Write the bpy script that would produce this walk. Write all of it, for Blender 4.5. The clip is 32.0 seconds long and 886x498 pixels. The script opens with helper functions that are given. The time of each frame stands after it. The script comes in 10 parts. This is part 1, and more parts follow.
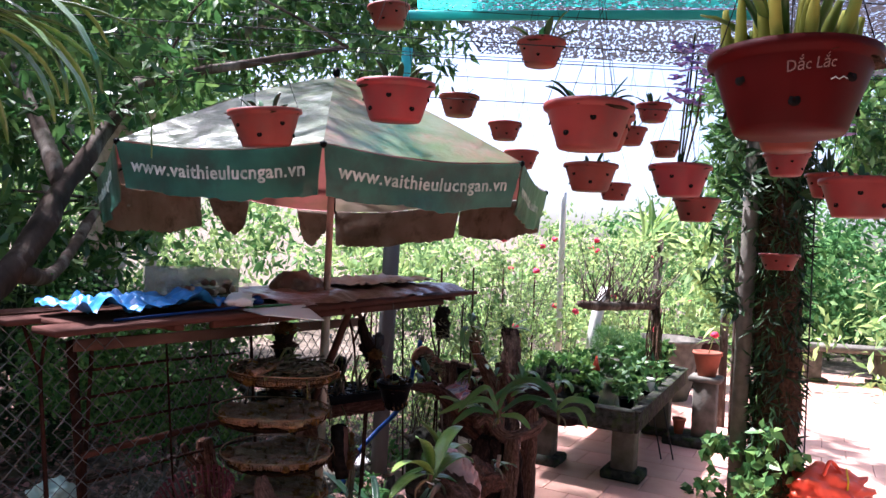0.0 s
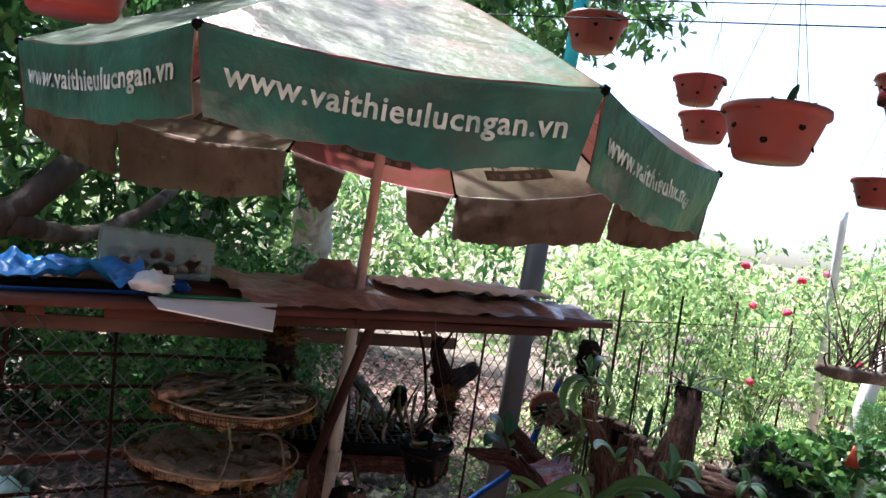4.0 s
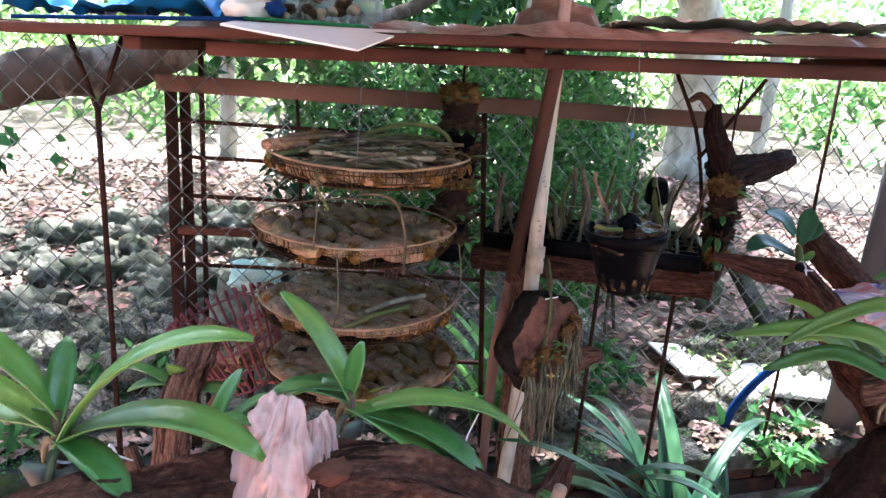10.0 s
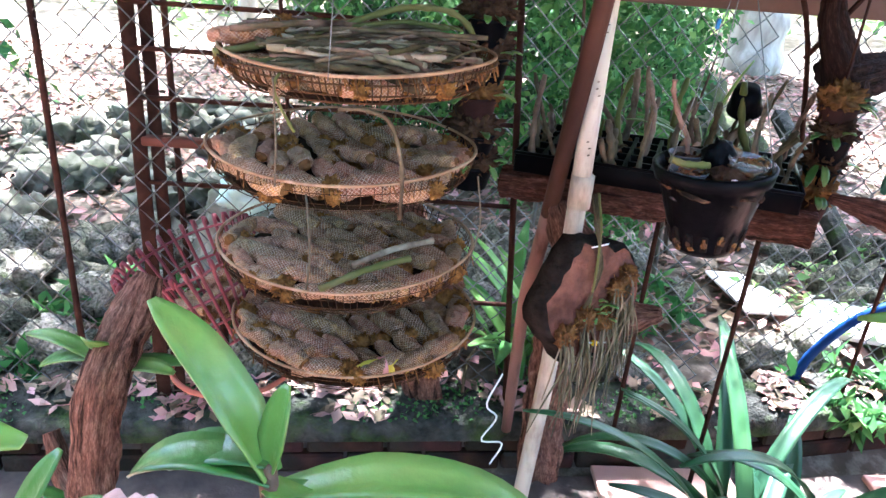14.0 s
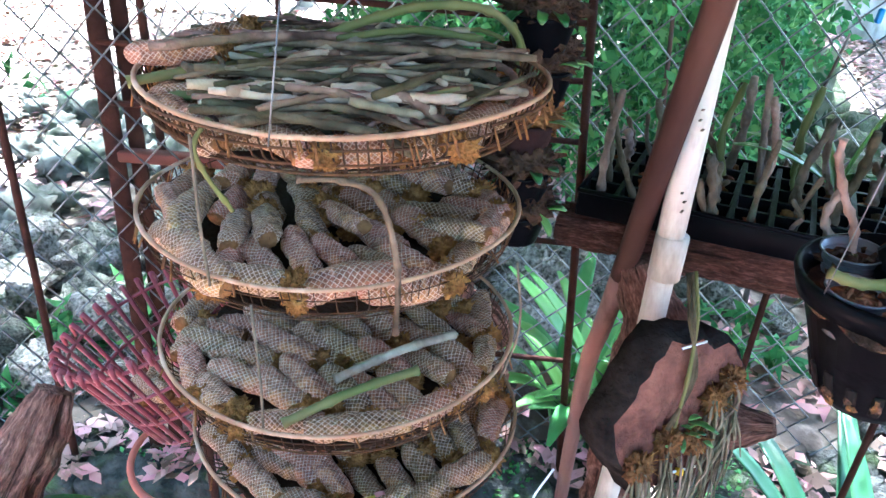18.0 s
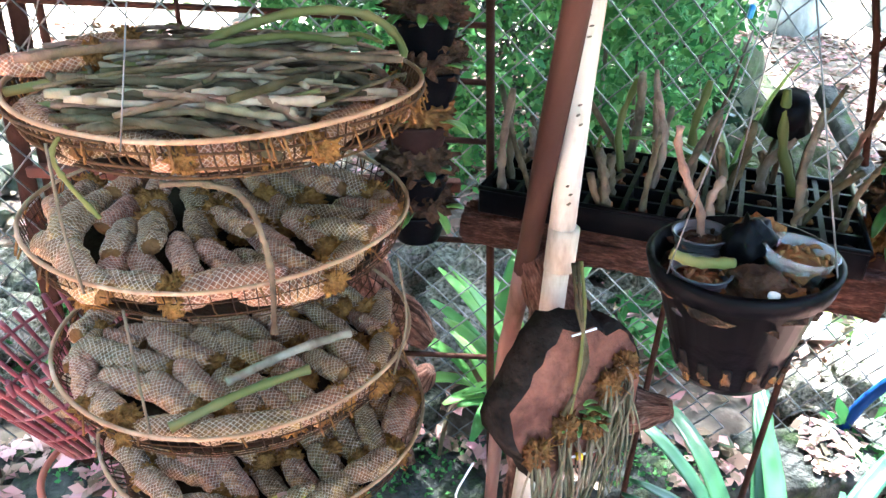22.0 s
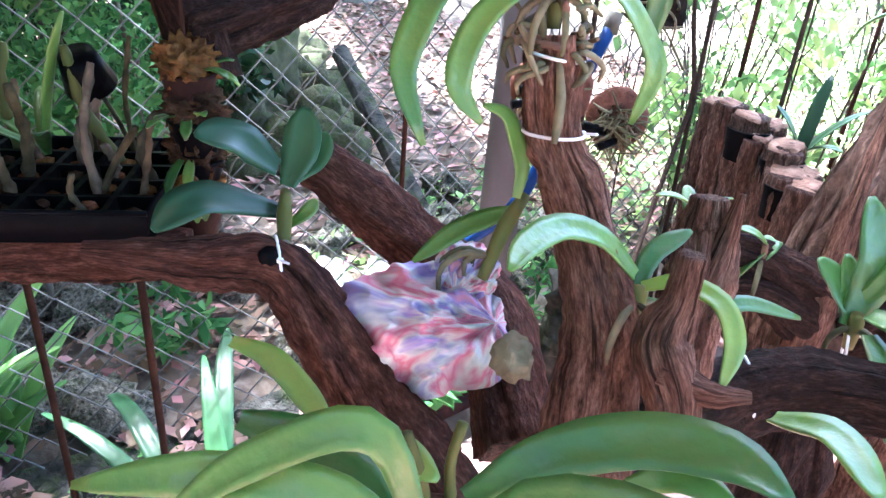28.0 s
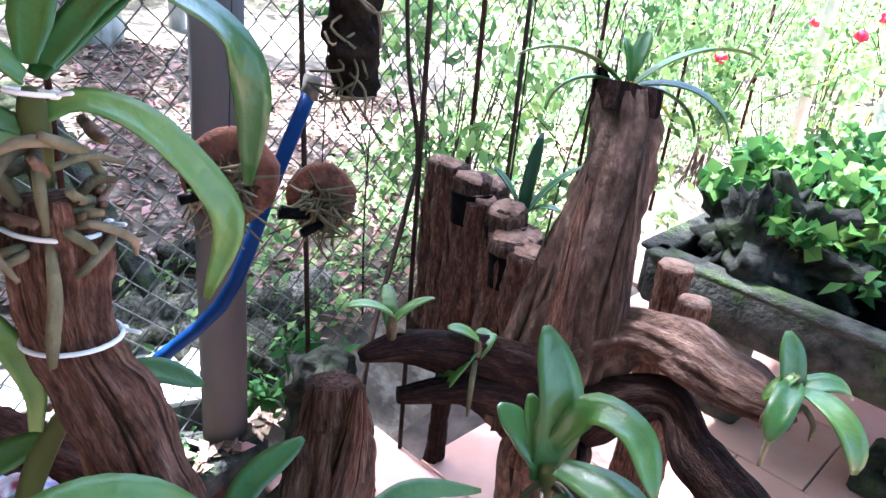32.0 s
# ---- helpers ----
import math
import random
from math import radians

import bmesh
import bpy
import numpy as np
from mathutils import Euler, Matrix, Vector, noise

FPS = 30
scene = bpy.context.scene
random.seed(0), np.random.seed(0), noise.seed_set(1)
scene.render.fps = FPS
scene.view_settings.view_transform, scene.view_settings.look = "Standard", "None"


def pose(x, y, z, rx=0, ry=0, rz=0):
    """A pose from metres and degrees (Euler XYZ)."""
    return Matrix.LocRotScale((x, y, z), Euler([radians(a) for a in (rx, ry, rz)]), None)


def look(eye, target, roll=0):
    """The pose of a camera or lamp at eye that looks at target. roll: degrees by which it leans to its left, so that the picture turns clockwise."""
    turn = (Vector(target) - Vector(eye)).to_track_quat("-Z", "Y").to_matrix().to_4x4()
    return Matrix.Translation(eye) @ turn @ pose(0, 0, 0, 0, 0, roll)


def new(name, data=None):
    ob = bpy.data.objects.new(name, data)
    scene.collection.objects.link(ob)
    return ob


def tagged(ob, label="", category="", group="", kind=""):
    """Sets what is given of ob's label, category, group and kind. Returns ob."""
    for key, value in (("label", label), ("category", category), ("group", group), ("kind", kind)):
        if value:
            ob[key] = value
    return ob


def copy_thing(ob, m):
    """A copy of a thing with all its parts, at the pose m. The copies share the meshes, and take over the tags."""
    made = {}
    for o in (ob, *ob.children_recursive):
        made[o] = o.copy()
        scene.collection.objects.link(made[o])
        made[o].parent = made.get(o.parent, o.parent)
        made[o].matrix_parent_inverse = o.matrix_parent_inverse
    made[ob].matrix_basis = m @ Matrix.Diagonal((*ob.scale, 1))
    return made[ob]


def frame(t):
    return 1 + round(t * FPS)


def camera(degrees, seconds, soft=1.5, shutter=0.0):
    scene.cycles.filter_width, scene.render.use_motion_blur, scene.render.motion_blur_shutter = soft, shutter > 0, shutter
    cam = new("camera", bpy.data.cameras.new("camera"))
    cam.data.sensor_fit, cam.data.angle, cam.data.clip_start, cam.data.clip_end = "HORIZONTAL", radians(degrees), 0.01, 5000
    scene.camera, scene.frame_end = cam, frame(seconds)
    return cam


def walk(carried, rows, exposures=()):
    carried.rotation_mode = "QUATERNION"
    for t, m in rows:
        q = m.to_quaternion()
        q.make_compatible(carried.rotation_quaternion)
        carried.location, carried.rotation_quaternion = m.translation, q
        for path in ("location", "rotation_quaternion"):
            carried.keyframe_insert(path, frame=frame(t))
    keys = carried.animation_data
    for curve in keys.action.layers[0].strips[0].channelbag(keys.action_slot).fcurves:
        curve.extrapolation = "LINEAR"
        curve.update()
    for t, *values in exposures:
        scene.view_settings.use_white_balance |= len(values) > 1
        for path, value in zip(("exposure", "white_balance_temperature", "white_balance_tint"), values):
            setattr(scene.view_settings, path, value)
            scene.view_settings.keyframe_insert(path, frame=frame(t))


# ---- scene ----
cam = camera(63.9, 32.0)
METRES, EYE, TILT, LEAN, TURN = 4.4, 1.65, 0.0, -3.0, 0.0
ROWS = [
    (0.0, 0.0, 0.0, 0.0, -0.0, 0.0, -0.0),
    (0.5, 0.0118, 0.0428, 0.0001, -2.75, -0.35, 1.27),
    (1.0, 0.0388, 0.0812, -0.0021, -1.96, 2.27, -2.0),
    (1.5, 0.0585, 0.1177, -0.004, 2.91, -0.8, -2.03),
    (2.0, 0.0639, 0.161, -0.0047, 6.6, -1.37, -2.43),
    (2.5, 0.0681, 0.2004, -0.0035, 5.74, -0.82, -1.84),
    (3.0, 0.0857, 0.232, -0.005, 9.65, -0.71, -0.77),
    (3.5, 0.114, 0.2629, -0.0051, 17.21, -0.2, -3.89),
    (5.5, 0.1592, 0.3571, -0.008, 31.94, -0.54, -5.52),
    (6.0, 0.1697, 0.3712, -0.0164, 36.67, -1.02, -5.48),
    (6.5, 0.1632, 0.395, -0.0433, 38.96, -0.72, -5.28),
    (7.0, 0.1575, 0.4189, -0.0594, 41.79, 0.37, -5.35),
    (7.5, 0.1587, 0.4357, -0.0642, 46.33, -3.17, -5.35),
    (8.0, 0.171, 0.459, -0.0658, 52.21, -5.04, -5.58),
    (8.5, 0.1789, 0.4737, -0.0661, 55.83, -6.34, -4.32),
    (9.0, 0.1797, 0.4826, -0.0684, 56.23, -8.57, -3.17),
    (9.5, 0.1762, 0.4879, -0.0727, 56.72, -10.88, -2.26),
    (10.0, 0.1703, 0.4917, -0.0755, 56.83, -13.07, -2.1),
    (10.5, 0.1624, 0.4964, -0.0804, 57.59, -16.45, -1.85),
    (11.0, 0.1534, 0.5008, -0.0824, 58.18, -18.02, -1.6),
    (11.5, 0.1411, 0.5096, -0.083, 58.7, -19.79, -0.68),
    (12.0, 0.1274, 0.5163, -0.0821, 58.32, -20.8, -1.58),
    (12.5, 0.1144, 0.5201, -0.08, 57.75, -20.3, -1.51),
    (13.0, 0.1065, 0.5277, -0.0801, 56.22, -21.23, -1.94),
    (13.5, 0.1016, 0.5358, -0.0801, 58.31, -21.18, -2.19),
    (15.5, 0.0813, 0.5965, -0.0817, 63.68, -24.12, -0.87),
    (16.0, 0.0608, 0.6004, -0.0785, 65.86, -24.03, -0.31),
    (16.5, 0.0453, 0.5983, -0.0769, 67.4, -24.64, -0.64),
    (17.0, 0.0345, 0.5974, -0.0746, 67.06, -24.51, -0.59),
    (17.5, 0.0285, 0.6009, -0.0742, 65.53, -24.94, -1.87),
    (18.0, 0.0255, 0.604, -0.074, 65.71, -25.54, -1.32),
    (18.5, 0.0257, 0.608, -0.0736, 66.7, -25.59, 0.32),
    (19.0, 0.029, 0.6147, -0.0736, 65.78, -25.38, 1.97),
    (19.5, 0.0325, 0.6189, -0.0741, 63.82, -25.5, 0.92),
    (20.0, 0.0353, 0.6209, -0.0741, 62.8, -25.68, 1.16),
    (20.5, 0.0371, 0.6213, -0.0735, 62.54, -25.51, 1.26),
    (21.0, 0.039, 0.6215, -0.0733, 61.84, -25.0, 0.54),
    (21.5, 0.0394, 0.6202, -0.0737, 61.86, -24.77, -0.37),
    (22.0, 0.0392, 0.6204, -0.0741, 62.06, -24.91, -0.41),
    (22.5, 0.0393, 0.621, -0.0734, 62.22, -24.64, -0.68),
    (23.0, 0.0398, 0.6279, -0.0739, 61.6, -25.05, -0.97),
    (23.5, 0.0423, 0.6384, -0.0738, 61.82, -25.04, -0.79),
    (24.0, 0.0491, 0.6547, -0.0739, 60.04, -24.77, -1.07),
    (24.5, 0.0584, 0.6687, -0.0727, 56.44, -24.15, -1.45),
    (25.0, 0.0681, 0.6835, -0.0741, 50.68, -23.75, -1.77),
    (25.5, 0.0768, 0.6964, -0.0753, 44.97, -23.66, -1.93),
    (27.5, 0.0944, 0.7168, -0.081, 36.91, -25.28, -0.79),
    (28.0, 0.1, 0.7201, -0.0834, 34.37, -26.12, -1.52),
    (28.5, 0.1036, 0.7238, -0.0858, 31.48, -26.86, -1.73),
    (29.0, 0.1078, 0.7331, -0.0841, 27.1, -27.0, -2.16),
    (29.5, 0.1087, 0.744, -0.081, 23.76, -26.23, -2.3),
    (30.0, 0.1052, 0.7539, -0.0779, 22.76, -25.42, -2.11),
    (30.5, 0.1012, 0.7649, -0.0762, 20.55, -25.05, -2.57),
    (31.0, 0.0986, 0.7715, -0.0748, 19.28, -24.44, -1.77),
    (31.5, 0.1023, 0.7765, -0.0736, 19.1, -23.63, -2.49),
    (32.0, 0.1113, 0.7829, -0.0738, 17.29, -23.41, -2.51),
]
walk(cam, [(t, pose(0, 0, EYE, TILT, LEAN, TURN) @ pose(METRES * x, METRES * y, METRES * z, 90 + pitch, roll, yaw)) for t, x, y, z, yaw, pitch, roll in ROWS],
     [(0.0, 2.26, 5850, 25), (2.0, 2.30, 5850, 21), (4.0, 2.42, 5780, 14), (6.0, 3.05, 5500, 12), (8.0, 3.75, 5600, 6), (11.0, 4.34, 5600, 15), (13.0, 4.76, 5550, 16), (16.0, 5.3, 5250, 6), (18.0, 5.42, 4880, 6), (20.0, 5.66, 5450, 4), (22.0, 5.66, 5450, 4), (23.0, 5.66, 4850, 6), (25.0, 5.36, 4850, 0), (27.5, 5.15, 5400, 16), (30.0, 4.55, 5300, 15), (32.0, 4.15, 5300, 14)])

# ---- light ----
world = bpy.data.worlds.new("world")
scene.world = world
world.use_nodes = True
wn = world.node_tree
sky = wn.nodes.new("ShaderNodeTexSky")
sky.sky_type, sky.sun_disc = "NISHITA", False
sky.sun_elevation, sky.sun_rotation = radians(60), radians(-60)
sky.air_density, sky.dust_density, sky.ozone_density = 1.0, 4.0, 1.2
wn.links.new(sky.outputs[0], wn.nodes["Background"].inputs[0])
wn.nodes["Background"].inputs[1].default_value = 0.09
sun = new("sun", bpy.data.lights.new("sun", "SUN"))
sun.data.energy, sun.data.angle, sun.data.color = 5.0, radians(2.0), (1.0, 0.97, 0.93)
sun.matrix_world = look((-4.3, 2.5, 8.6), (0, 0, 0))

# ---- materials ----


def material(name, col, col2=None, scale=8.0, rough=0.7, bump=0.2, bscale=None, metal=0.0, vary=0.0, detail=6.0, stain=None, stain_scale=2.0, stain_amount=0.5,
             trans=0.0, spec=0.05, stretch=None, island=False, alpha=1.0):
    m = bpy.data.materials.new(name)
    m.use_nodes = True
    n, l = m.node_tree.nodes, m.node_tree.links
    b = n["Principled BSDF"]
    co = n.new("ShaderNodeTexCoord")
    src = co.outputs["Object"]
    if stretch:
        mp = n.new("ShaderNodeMapping")
        mp.inputs["Scale"].default_value = stretch
        l.new(src, mp.inputs[0])
        src = mp.outputs[0]
    no = n.new("ShaderNodeTexNoise")
    no.inputs["Scale"].default_value, no.inputs["Detail"].default_value = scale, detail
    l.new(src, no.inputs["Vector"])
    ramp = n.new("ShaderNodeMapRange")
    ramp.inputs["From Min"].default_value, ramp.inputs["From Max"].default_value = 0.32, 0.68
    l.new(no.outputs["Fac"], ramp.inputs[0])
    mix = n.new("ShaderNodeMix")
    mix.data_type = "RGBA"
    mix.inputs[6].default_value, mix.inputs[7].default_value = (*col, 1), (*(col2 or [c * 0.6 for c in col]), 1)
    l.new(ramp.outputs[0], mix.inputs[0])
    out = mix.outputs[2]
    if stain:
        n2 = n.new("ShaderNodeTexNoise")
        n2.inputs["Scale"].default_value, n2.inputs["Detail"].default_value, n2.inputs["Roughness"].default_value = stain_scale, 5, 0.65
        l.new(src, n2.inputs["Vector"])
        r2 = n.new("ShaderNodeMapRange")
        r2.inputs["From Min"].default_value, r2.inputs["From Max"].default_value, r2.inputs["To Max"].default_value = 0.5, 0.72, stain_amount
        l.new(n2.outputs["Fac"], r2.inputs[0])
        mx2 = n.new("ShaderNodeMix")
        mx2.data_type = "RGBA"
        mx2.inputs[7].default_value = (*stain, 1)
        l.new(r2.outputs[0], mx2.inputs[0])
        l.new(out, mx2.inputs[6])
        out = mx2.outputs[2]
    if vary:
        hsv = n.new("ShaderNodeHueSaturation")
        if island:
            rnd = n.new("ShaderNodeNewGeometry").outputs["Random Per Island"]
        else:
            rnd = n.new("ShaderNodeObjectInfo").outputs["Random"]
        r3 = n.new("ShaderNodeMapRange")
        r3.inputs["To Min"].default_value, r3.inputs["To Max"].default_value = 1 - vary, 1 + vary
        l.new(rnd, r3.inputs[0])
        l.new(r3.outputs[0], hsv.inputs["Value"])
        r4 = n.new("ShaderNodeMapRange")
        r4.inputs["To Min"].default_value, r4.inputs["To Max"].default_value = 0.5 + vary * 0.06, 0.5 - vary * 0.06
        l.new(rnd, r4.inputs[0])
        l.new(r4.outputs[0], hsv.inputs["Hue"])
        l.new(out, hsv.inputs["Color"])
        out = hsv.outputs[0]
    l.new(out, b.inputs["Base Color"])
    b.inputs["Roughness"].default_value, b.inputs["Metallic"].default_value = rough, metal
    b.inputs["Specular IOR Level"].default_value = spec
    if bump:
        nb = n.new("ShaderNodeTexNoise")
        nb.inputs["Scale"].default_value, nb.inputs["Detail"].default_value = bscale or scale * 4, 6
        l.new(src, nb.inputs["Vector"])
        bp = n.new("ShaderNodeBump")
        bp.inputs["Strength"].default_value, bp.inputs["Distance"].default_value = bump, 0.01
        l.new(nb.outputs["Fac"], bp.inputs["Height"])
        l.new(bp.outputs[0], b.inputs["Normal"])
    if trans:
        tr = n.new("ShaderNodeBsdfTranslucent")
        l.new(out, tr.inputs[0])
        mxs = n.new("ShaderNodeMixShader")
        mxs.inputs[0].default_value = trans
        l.new(b.outputs[0], mxs.inputs[1])
        l.new(tr.outputs[0], mxs.inputs[2])
        l.new(mxs.outputs[0], n["Material Output"].inputs[0])
    return m


M = {}
M["tile"] = material("terracotta_tile", (0.52, 0.27, 0.21), (0.60, 0.34, 0.27), 6, 0.45, 0.08, vary=0.12, stain=(0.3, 0.2, 0.16), stain_amount=0.35, spec=0.3)
M["grout"] = material("dark_grout", (0.09, 0.07, 0.06), None, 20, 0.9)
M["soil"] = material("litter_soil", (0.15, 0.12, 0.09), (0.07, 0.055, 0.042), 9, 0.95, 0.6, stain=(0.30, 0.25, 0.20), stain_scale=14, stain_amount=0.8)
# mossy concrete of the kerb; on the trough its darkness stands in for shade
M["moss"] = material("mossy_shaded_concrete", (0.062, 0.060, 0.052), (0.014, 0.015, 0.013), 22, 0.9, 1.0, stain=(0.042, 0.070, 0.014), stain_scale=9, stain_amount=0.85)
M["brick"] = material("old_brick", (0.045, 0.020, 0.014), (0.014, 0.009, 0.008), 14, 0.9, 0.5, vary=0.3, stain=(0.022, 0.026, 0.018), stain_amount=0.8)
M["concrete"] = material("weathered_concrete", (0.15, 0.138, 0.118), (0.075, 0.07, 0.058), 10, 0.85, 0.4, stain=(0.10, 0.11, 0.06), stain_amount=0.6)
M["grey_paint"] = material("grey_pole_paint", (0.105, 0.104, 0.106), (0.060, 0.058, 0.058), 6, 0.8, 0.3, stretch=(1, 1, 0.2), stain=(0.075, 0.058, 0.050), stain_amount=0.8)
M["rust"] = material("rusted_iron", (0.018, 0.008, 0.006), (0.04, 0.017, 0.011), 25, 0.85, 0.3)
M["wire"] = material("galvanised_wire", (0.16, 0.165, 0.165), (0.06, 0.056, 0.052), 30, 0.5, 0.1, metal=0.5, spec=0.4)
M["black_wire"] = material("dark_wire", (0.03, 0.03, 0.03), None, 30, 0.6, 0)
M["pot"] = material("red_plastic_pot", (0.215, 0.036, 0.027), (0.165, 0.028, 0.022), 7, 0.5, 0.12, vary=0.18, stain=(0.11, 0.045, 0.036), stain_scale=6, stain_amount=0.7, spec=0.22)
# dark copy of the red pot plastic, with backlit shade in its colour
M["pot_shaded"] = material("shaded_red_pot", (0.055, 0.0045, 0.004), (0.040, 0.0032, 0.003), 7, 0.5, 0.08, stain=(0.028, 0.006, 0.005), stain_scale=6, stain_amount=0.6)
M["chalk"] = material("chalk_line", (0.34, 0.27, 0.24), (0.24, 0.18, 0.16), 40, 0.9, 0)
M["hole"] = material("pot_hole_dark", (0.01, 0.008, 0.007), None, 5, 0.9, 0)
M["coir"] = material("coconut_fibre", (0.17, 0.085, 0.028), (0.065, 0.03, 0.013), 40, 0.95, 0.9, 90)
M["bark_red"] = material("red_bark_chips", (0.20, 0.085, 0.035), (0.07, 0.030, 0.016), 60, 0.9, 0.7)
M["grey_film"] = material("thin_grey_plastic", (0.060, 0.060, 0.062), (0.030, 0.030, 0.032), 8, 0.35, 0.05, spec=0.3)
M["coir_gold"] = material("golden_fibre", (0.30, 0.155, 0.042), (0.10, 0.045, 0.014), 90, 0.95, 0.9)
M["barkmix"] = material("bark_medium", (0.018, 0.010, 0.007), (0.075, 0.042, 0.024), 40, 0.95, 0.8)
M["board"] = material("old_red_board", (0.085, 0.034, 0.025), (0.035, 0.014, 0.010), 6, 0.8, 0.4, 30, stretch=(1, 0.15, 1), stain=(0.05, 0.03, 0.025))
M["beam"] = material("weathered_lath", (0.13, 0.075, 0.057), (0.065, 0.036, 0.028), 6, 0.8, 0.4, 30, stretch=(1, 0.15, 1))
M["bark"] = material("tree_bark", (0.085, 0.062, 0.048), (0.03, 0.022, 0.018), 10, 0.9, 0.9, 22, stretch=(1, 1, 0.4), stain=(0.30, 0.28, 0.24), stain_scale=6, stain_amount=0.7)
M["pale_bark"] = material("pale_tree_bark", (0.36, 0.345, 0.31), (0.20, 0.185, 0.16), 9, 0.9, 0.7, 24, stretch=(1, 1, 0.4), stain=(0.12, 0.11, 0.09), stain_scale=7, stain_amount=0.8)
M["leaf_dark"] = material("dark_tree_leaf", (0.046, 0.120, 0.033), (0.090, 0.200, 0.055), 3, 0.42, 0, vary=0.6, island=True, trans=0.34, spec=0.3)
M["leaf_creep"] = material("round_creeper_leaf", (0.075, 0.175, 0.040), (0.130, 0.270, 0.065), 3, 0.4, 0, vary=0.5, island=True, trans=0.3, spec=0.2)
M["leaf_mid"] = material("shrub_leaf", (0.045, 0.13, 0.038), (0.08, 0.19, 0.055), 2, 0.5, 0, vary=0.4, island=True, trans=0.3, spec=0.07)
M["leaf_light"] = material("light_leaf", (0.155, 0.275, 0.082), (0.275, 0.385, 0.150), 2, 0.55, 0, vary=0.6, island=True, trans=0.4, spec=0.07)
M["orchid"] = material("orchid_leaf", (0.050, 0.128, 0.024), (0.088, 0.182, 0.038), 12, 0.30, 0.25, 60, vary=0.4, trans=0.18, stain=(0.13, 0.18, 0.045), stain_scale=14, stain_amount=0.5, spec=0.5)
M["orchid_lime"] = material("yellow_green_orchid_leaf", (0.17, 0.26, 0.040), (0.24, 0.31, 0.06), 12, 0.32, 0.15, 60, vary=0.2, trans=0.2, stain=(0.10, 0.17, 0.04), stain_scale=14, stain_amount=0.5, spec=0.5)
M["orchid_dark"] = material("deep_green_leaf", (0.018, 0.060, 0.026), (0.034, 0.090, 0.036), 7, 0.36, 0.1, vary=0.35, trans=0.12, spec=0.3)
# green leaf with deep shade put into its colour
M["leaf_shaded"] = material("shade_darkened_leaf", (0.010, 0.030, 0.010), (0.024, 0.060, 0.018), 3, 0.5, 0, vary=0.5, island=True, trans=0.15, spec=0.2)
M["litter"] = material("dry_leaf", (0.18, 0.10, 0.072), (0.33, 0.23, 0.18), 4, 0.75, 0, vary=0.75, island=True)
M["rock"] = material("limestone", (0.25, 0.232, 0.185), (0.034, 0.032, 0.024), 9, 0.9, 1.0, 18, vary=0.5, stain=(0.036, 0.050, 0.016), stain_scale=4, stain_amount=0.85)
M["pipe"] = material("cream_plastic_pipe", (0.50, 0.44, 0.355), (0.38, 0.32, 0.25), 9, 0.45, 0.08, stretch=(1, 1, 0.3), stain=(0.15, 0.11, 0.08), stain_scale=16, stain_amount=0.8)
M["pole_paint"] = material("peeling_pink_pole", (0.52, 0.33, 0.28), (0.44, 0.26, 0.22), 8, 0.6, 0.1, stretch=(1, 1, 0.3), stain=(0.09, 0.03, 0.02), stain_scale=14, stain_amount=1.0)
M["stake"] = material("brown_stake", (0.065, 0.030, 0.021), (0.028, 0.013, 0.010), 8, 0.75, 0.3, stretch=(1, 1, 0.2))
# lighter pinkish copy of the stake wood, sunlight put into the colour
M["stake_sunlit"] = material("sunlit_stake", (0.25, 0.14, 0.11), (0.16, 0.08, 0.062), 10, 0.8, 0.3, stretch=(1, 1, 0.2), stain=(0.08, 0.036, 0.027), stain_scale=16, stain_amount=0.8)
M["black_plastic"] = material("black_nursery_plastic", (0.0012, 0.0013, 0.0018), (0.0035, 0.0034, 0.004), 12, 0.38, 0.12, spec=0.03)
M["cane_dark"] = material("old_cane_weave", (0.055, 0.028, 0.013), (0.020, 0.010, 0.006), 18, 0.7, 0.4, stain=(0.15, 0.07, 0.025), stain_scale=11, stain_amount=0.6)
# weave cane darkened so that gaps between the rolls look shaded
M["cane_floor"] = material("shaded_basket_floor", (0.022, 0.011, 0.006), (0.009, 0.005, 0.003), 20, 0.9, 0.5)
M["cane"] = material("bamboo_cane", (0.28, 0.175, 0.10), (0.16, 0.09, 0.05), 14, 0.6, 0.3, stain=(0.50, 0.40, 0.29), stain_scale=9, stain_amount=0.7)
M["stem"] = material("dry_orchid_stem", (0.135, 0.098, 0.060), (0.026, 0.018, 0.011), 26, 0.75, 0.6, vary=0.6, stain=(0.095, 0.082, 0.030), stain_scale=6, stain_amount=0.5)
M["stem_pale"] = material("bleached_orchid_stem", (0.30, 0.255, 0.17), (0.11, 0.088, 0.055), 22, 0.7, 0.5, vary=0.35, stain=(0.09, 0.07, 0.04), stain_scale=30, stain_amount=0.7)
M["stem_dark"] = material("dark_orchid_stem", (0.135, 0.108, 0.074), (0.042, 0.032, 0.022), 24, 0.8, 0.6, vary=0.5, stain=(0.27, 0.2, 0.14), stain_scale=16, stain_amount=0.6)
M["green_stem"] = material("green_cane_stem", (0.060, 0.072, 0.020), (0.11, 0.10, 0.038), 9, 0.5, 0.2, vary=0.2)
M["root"] = material("pale_root", (0.165, 0.145, 0.090), (0.060, 0.054, 0.032), 30, 0.75, 0.4, vary=0.45)
M["tie"] = material("white_tie", (0.75, 0.75, 0.74), None, 5, 0.4, 0)
M["red_plastic"] = material("maroon_plastic", (0.155, 0.034, 0.042), (0.10, 0.020, 0.026), 8, 0.5, 0.1, stain=(0.22, 0.10, 0.10), stain_scale=14, stain_amount=0.5, spec=0.2)
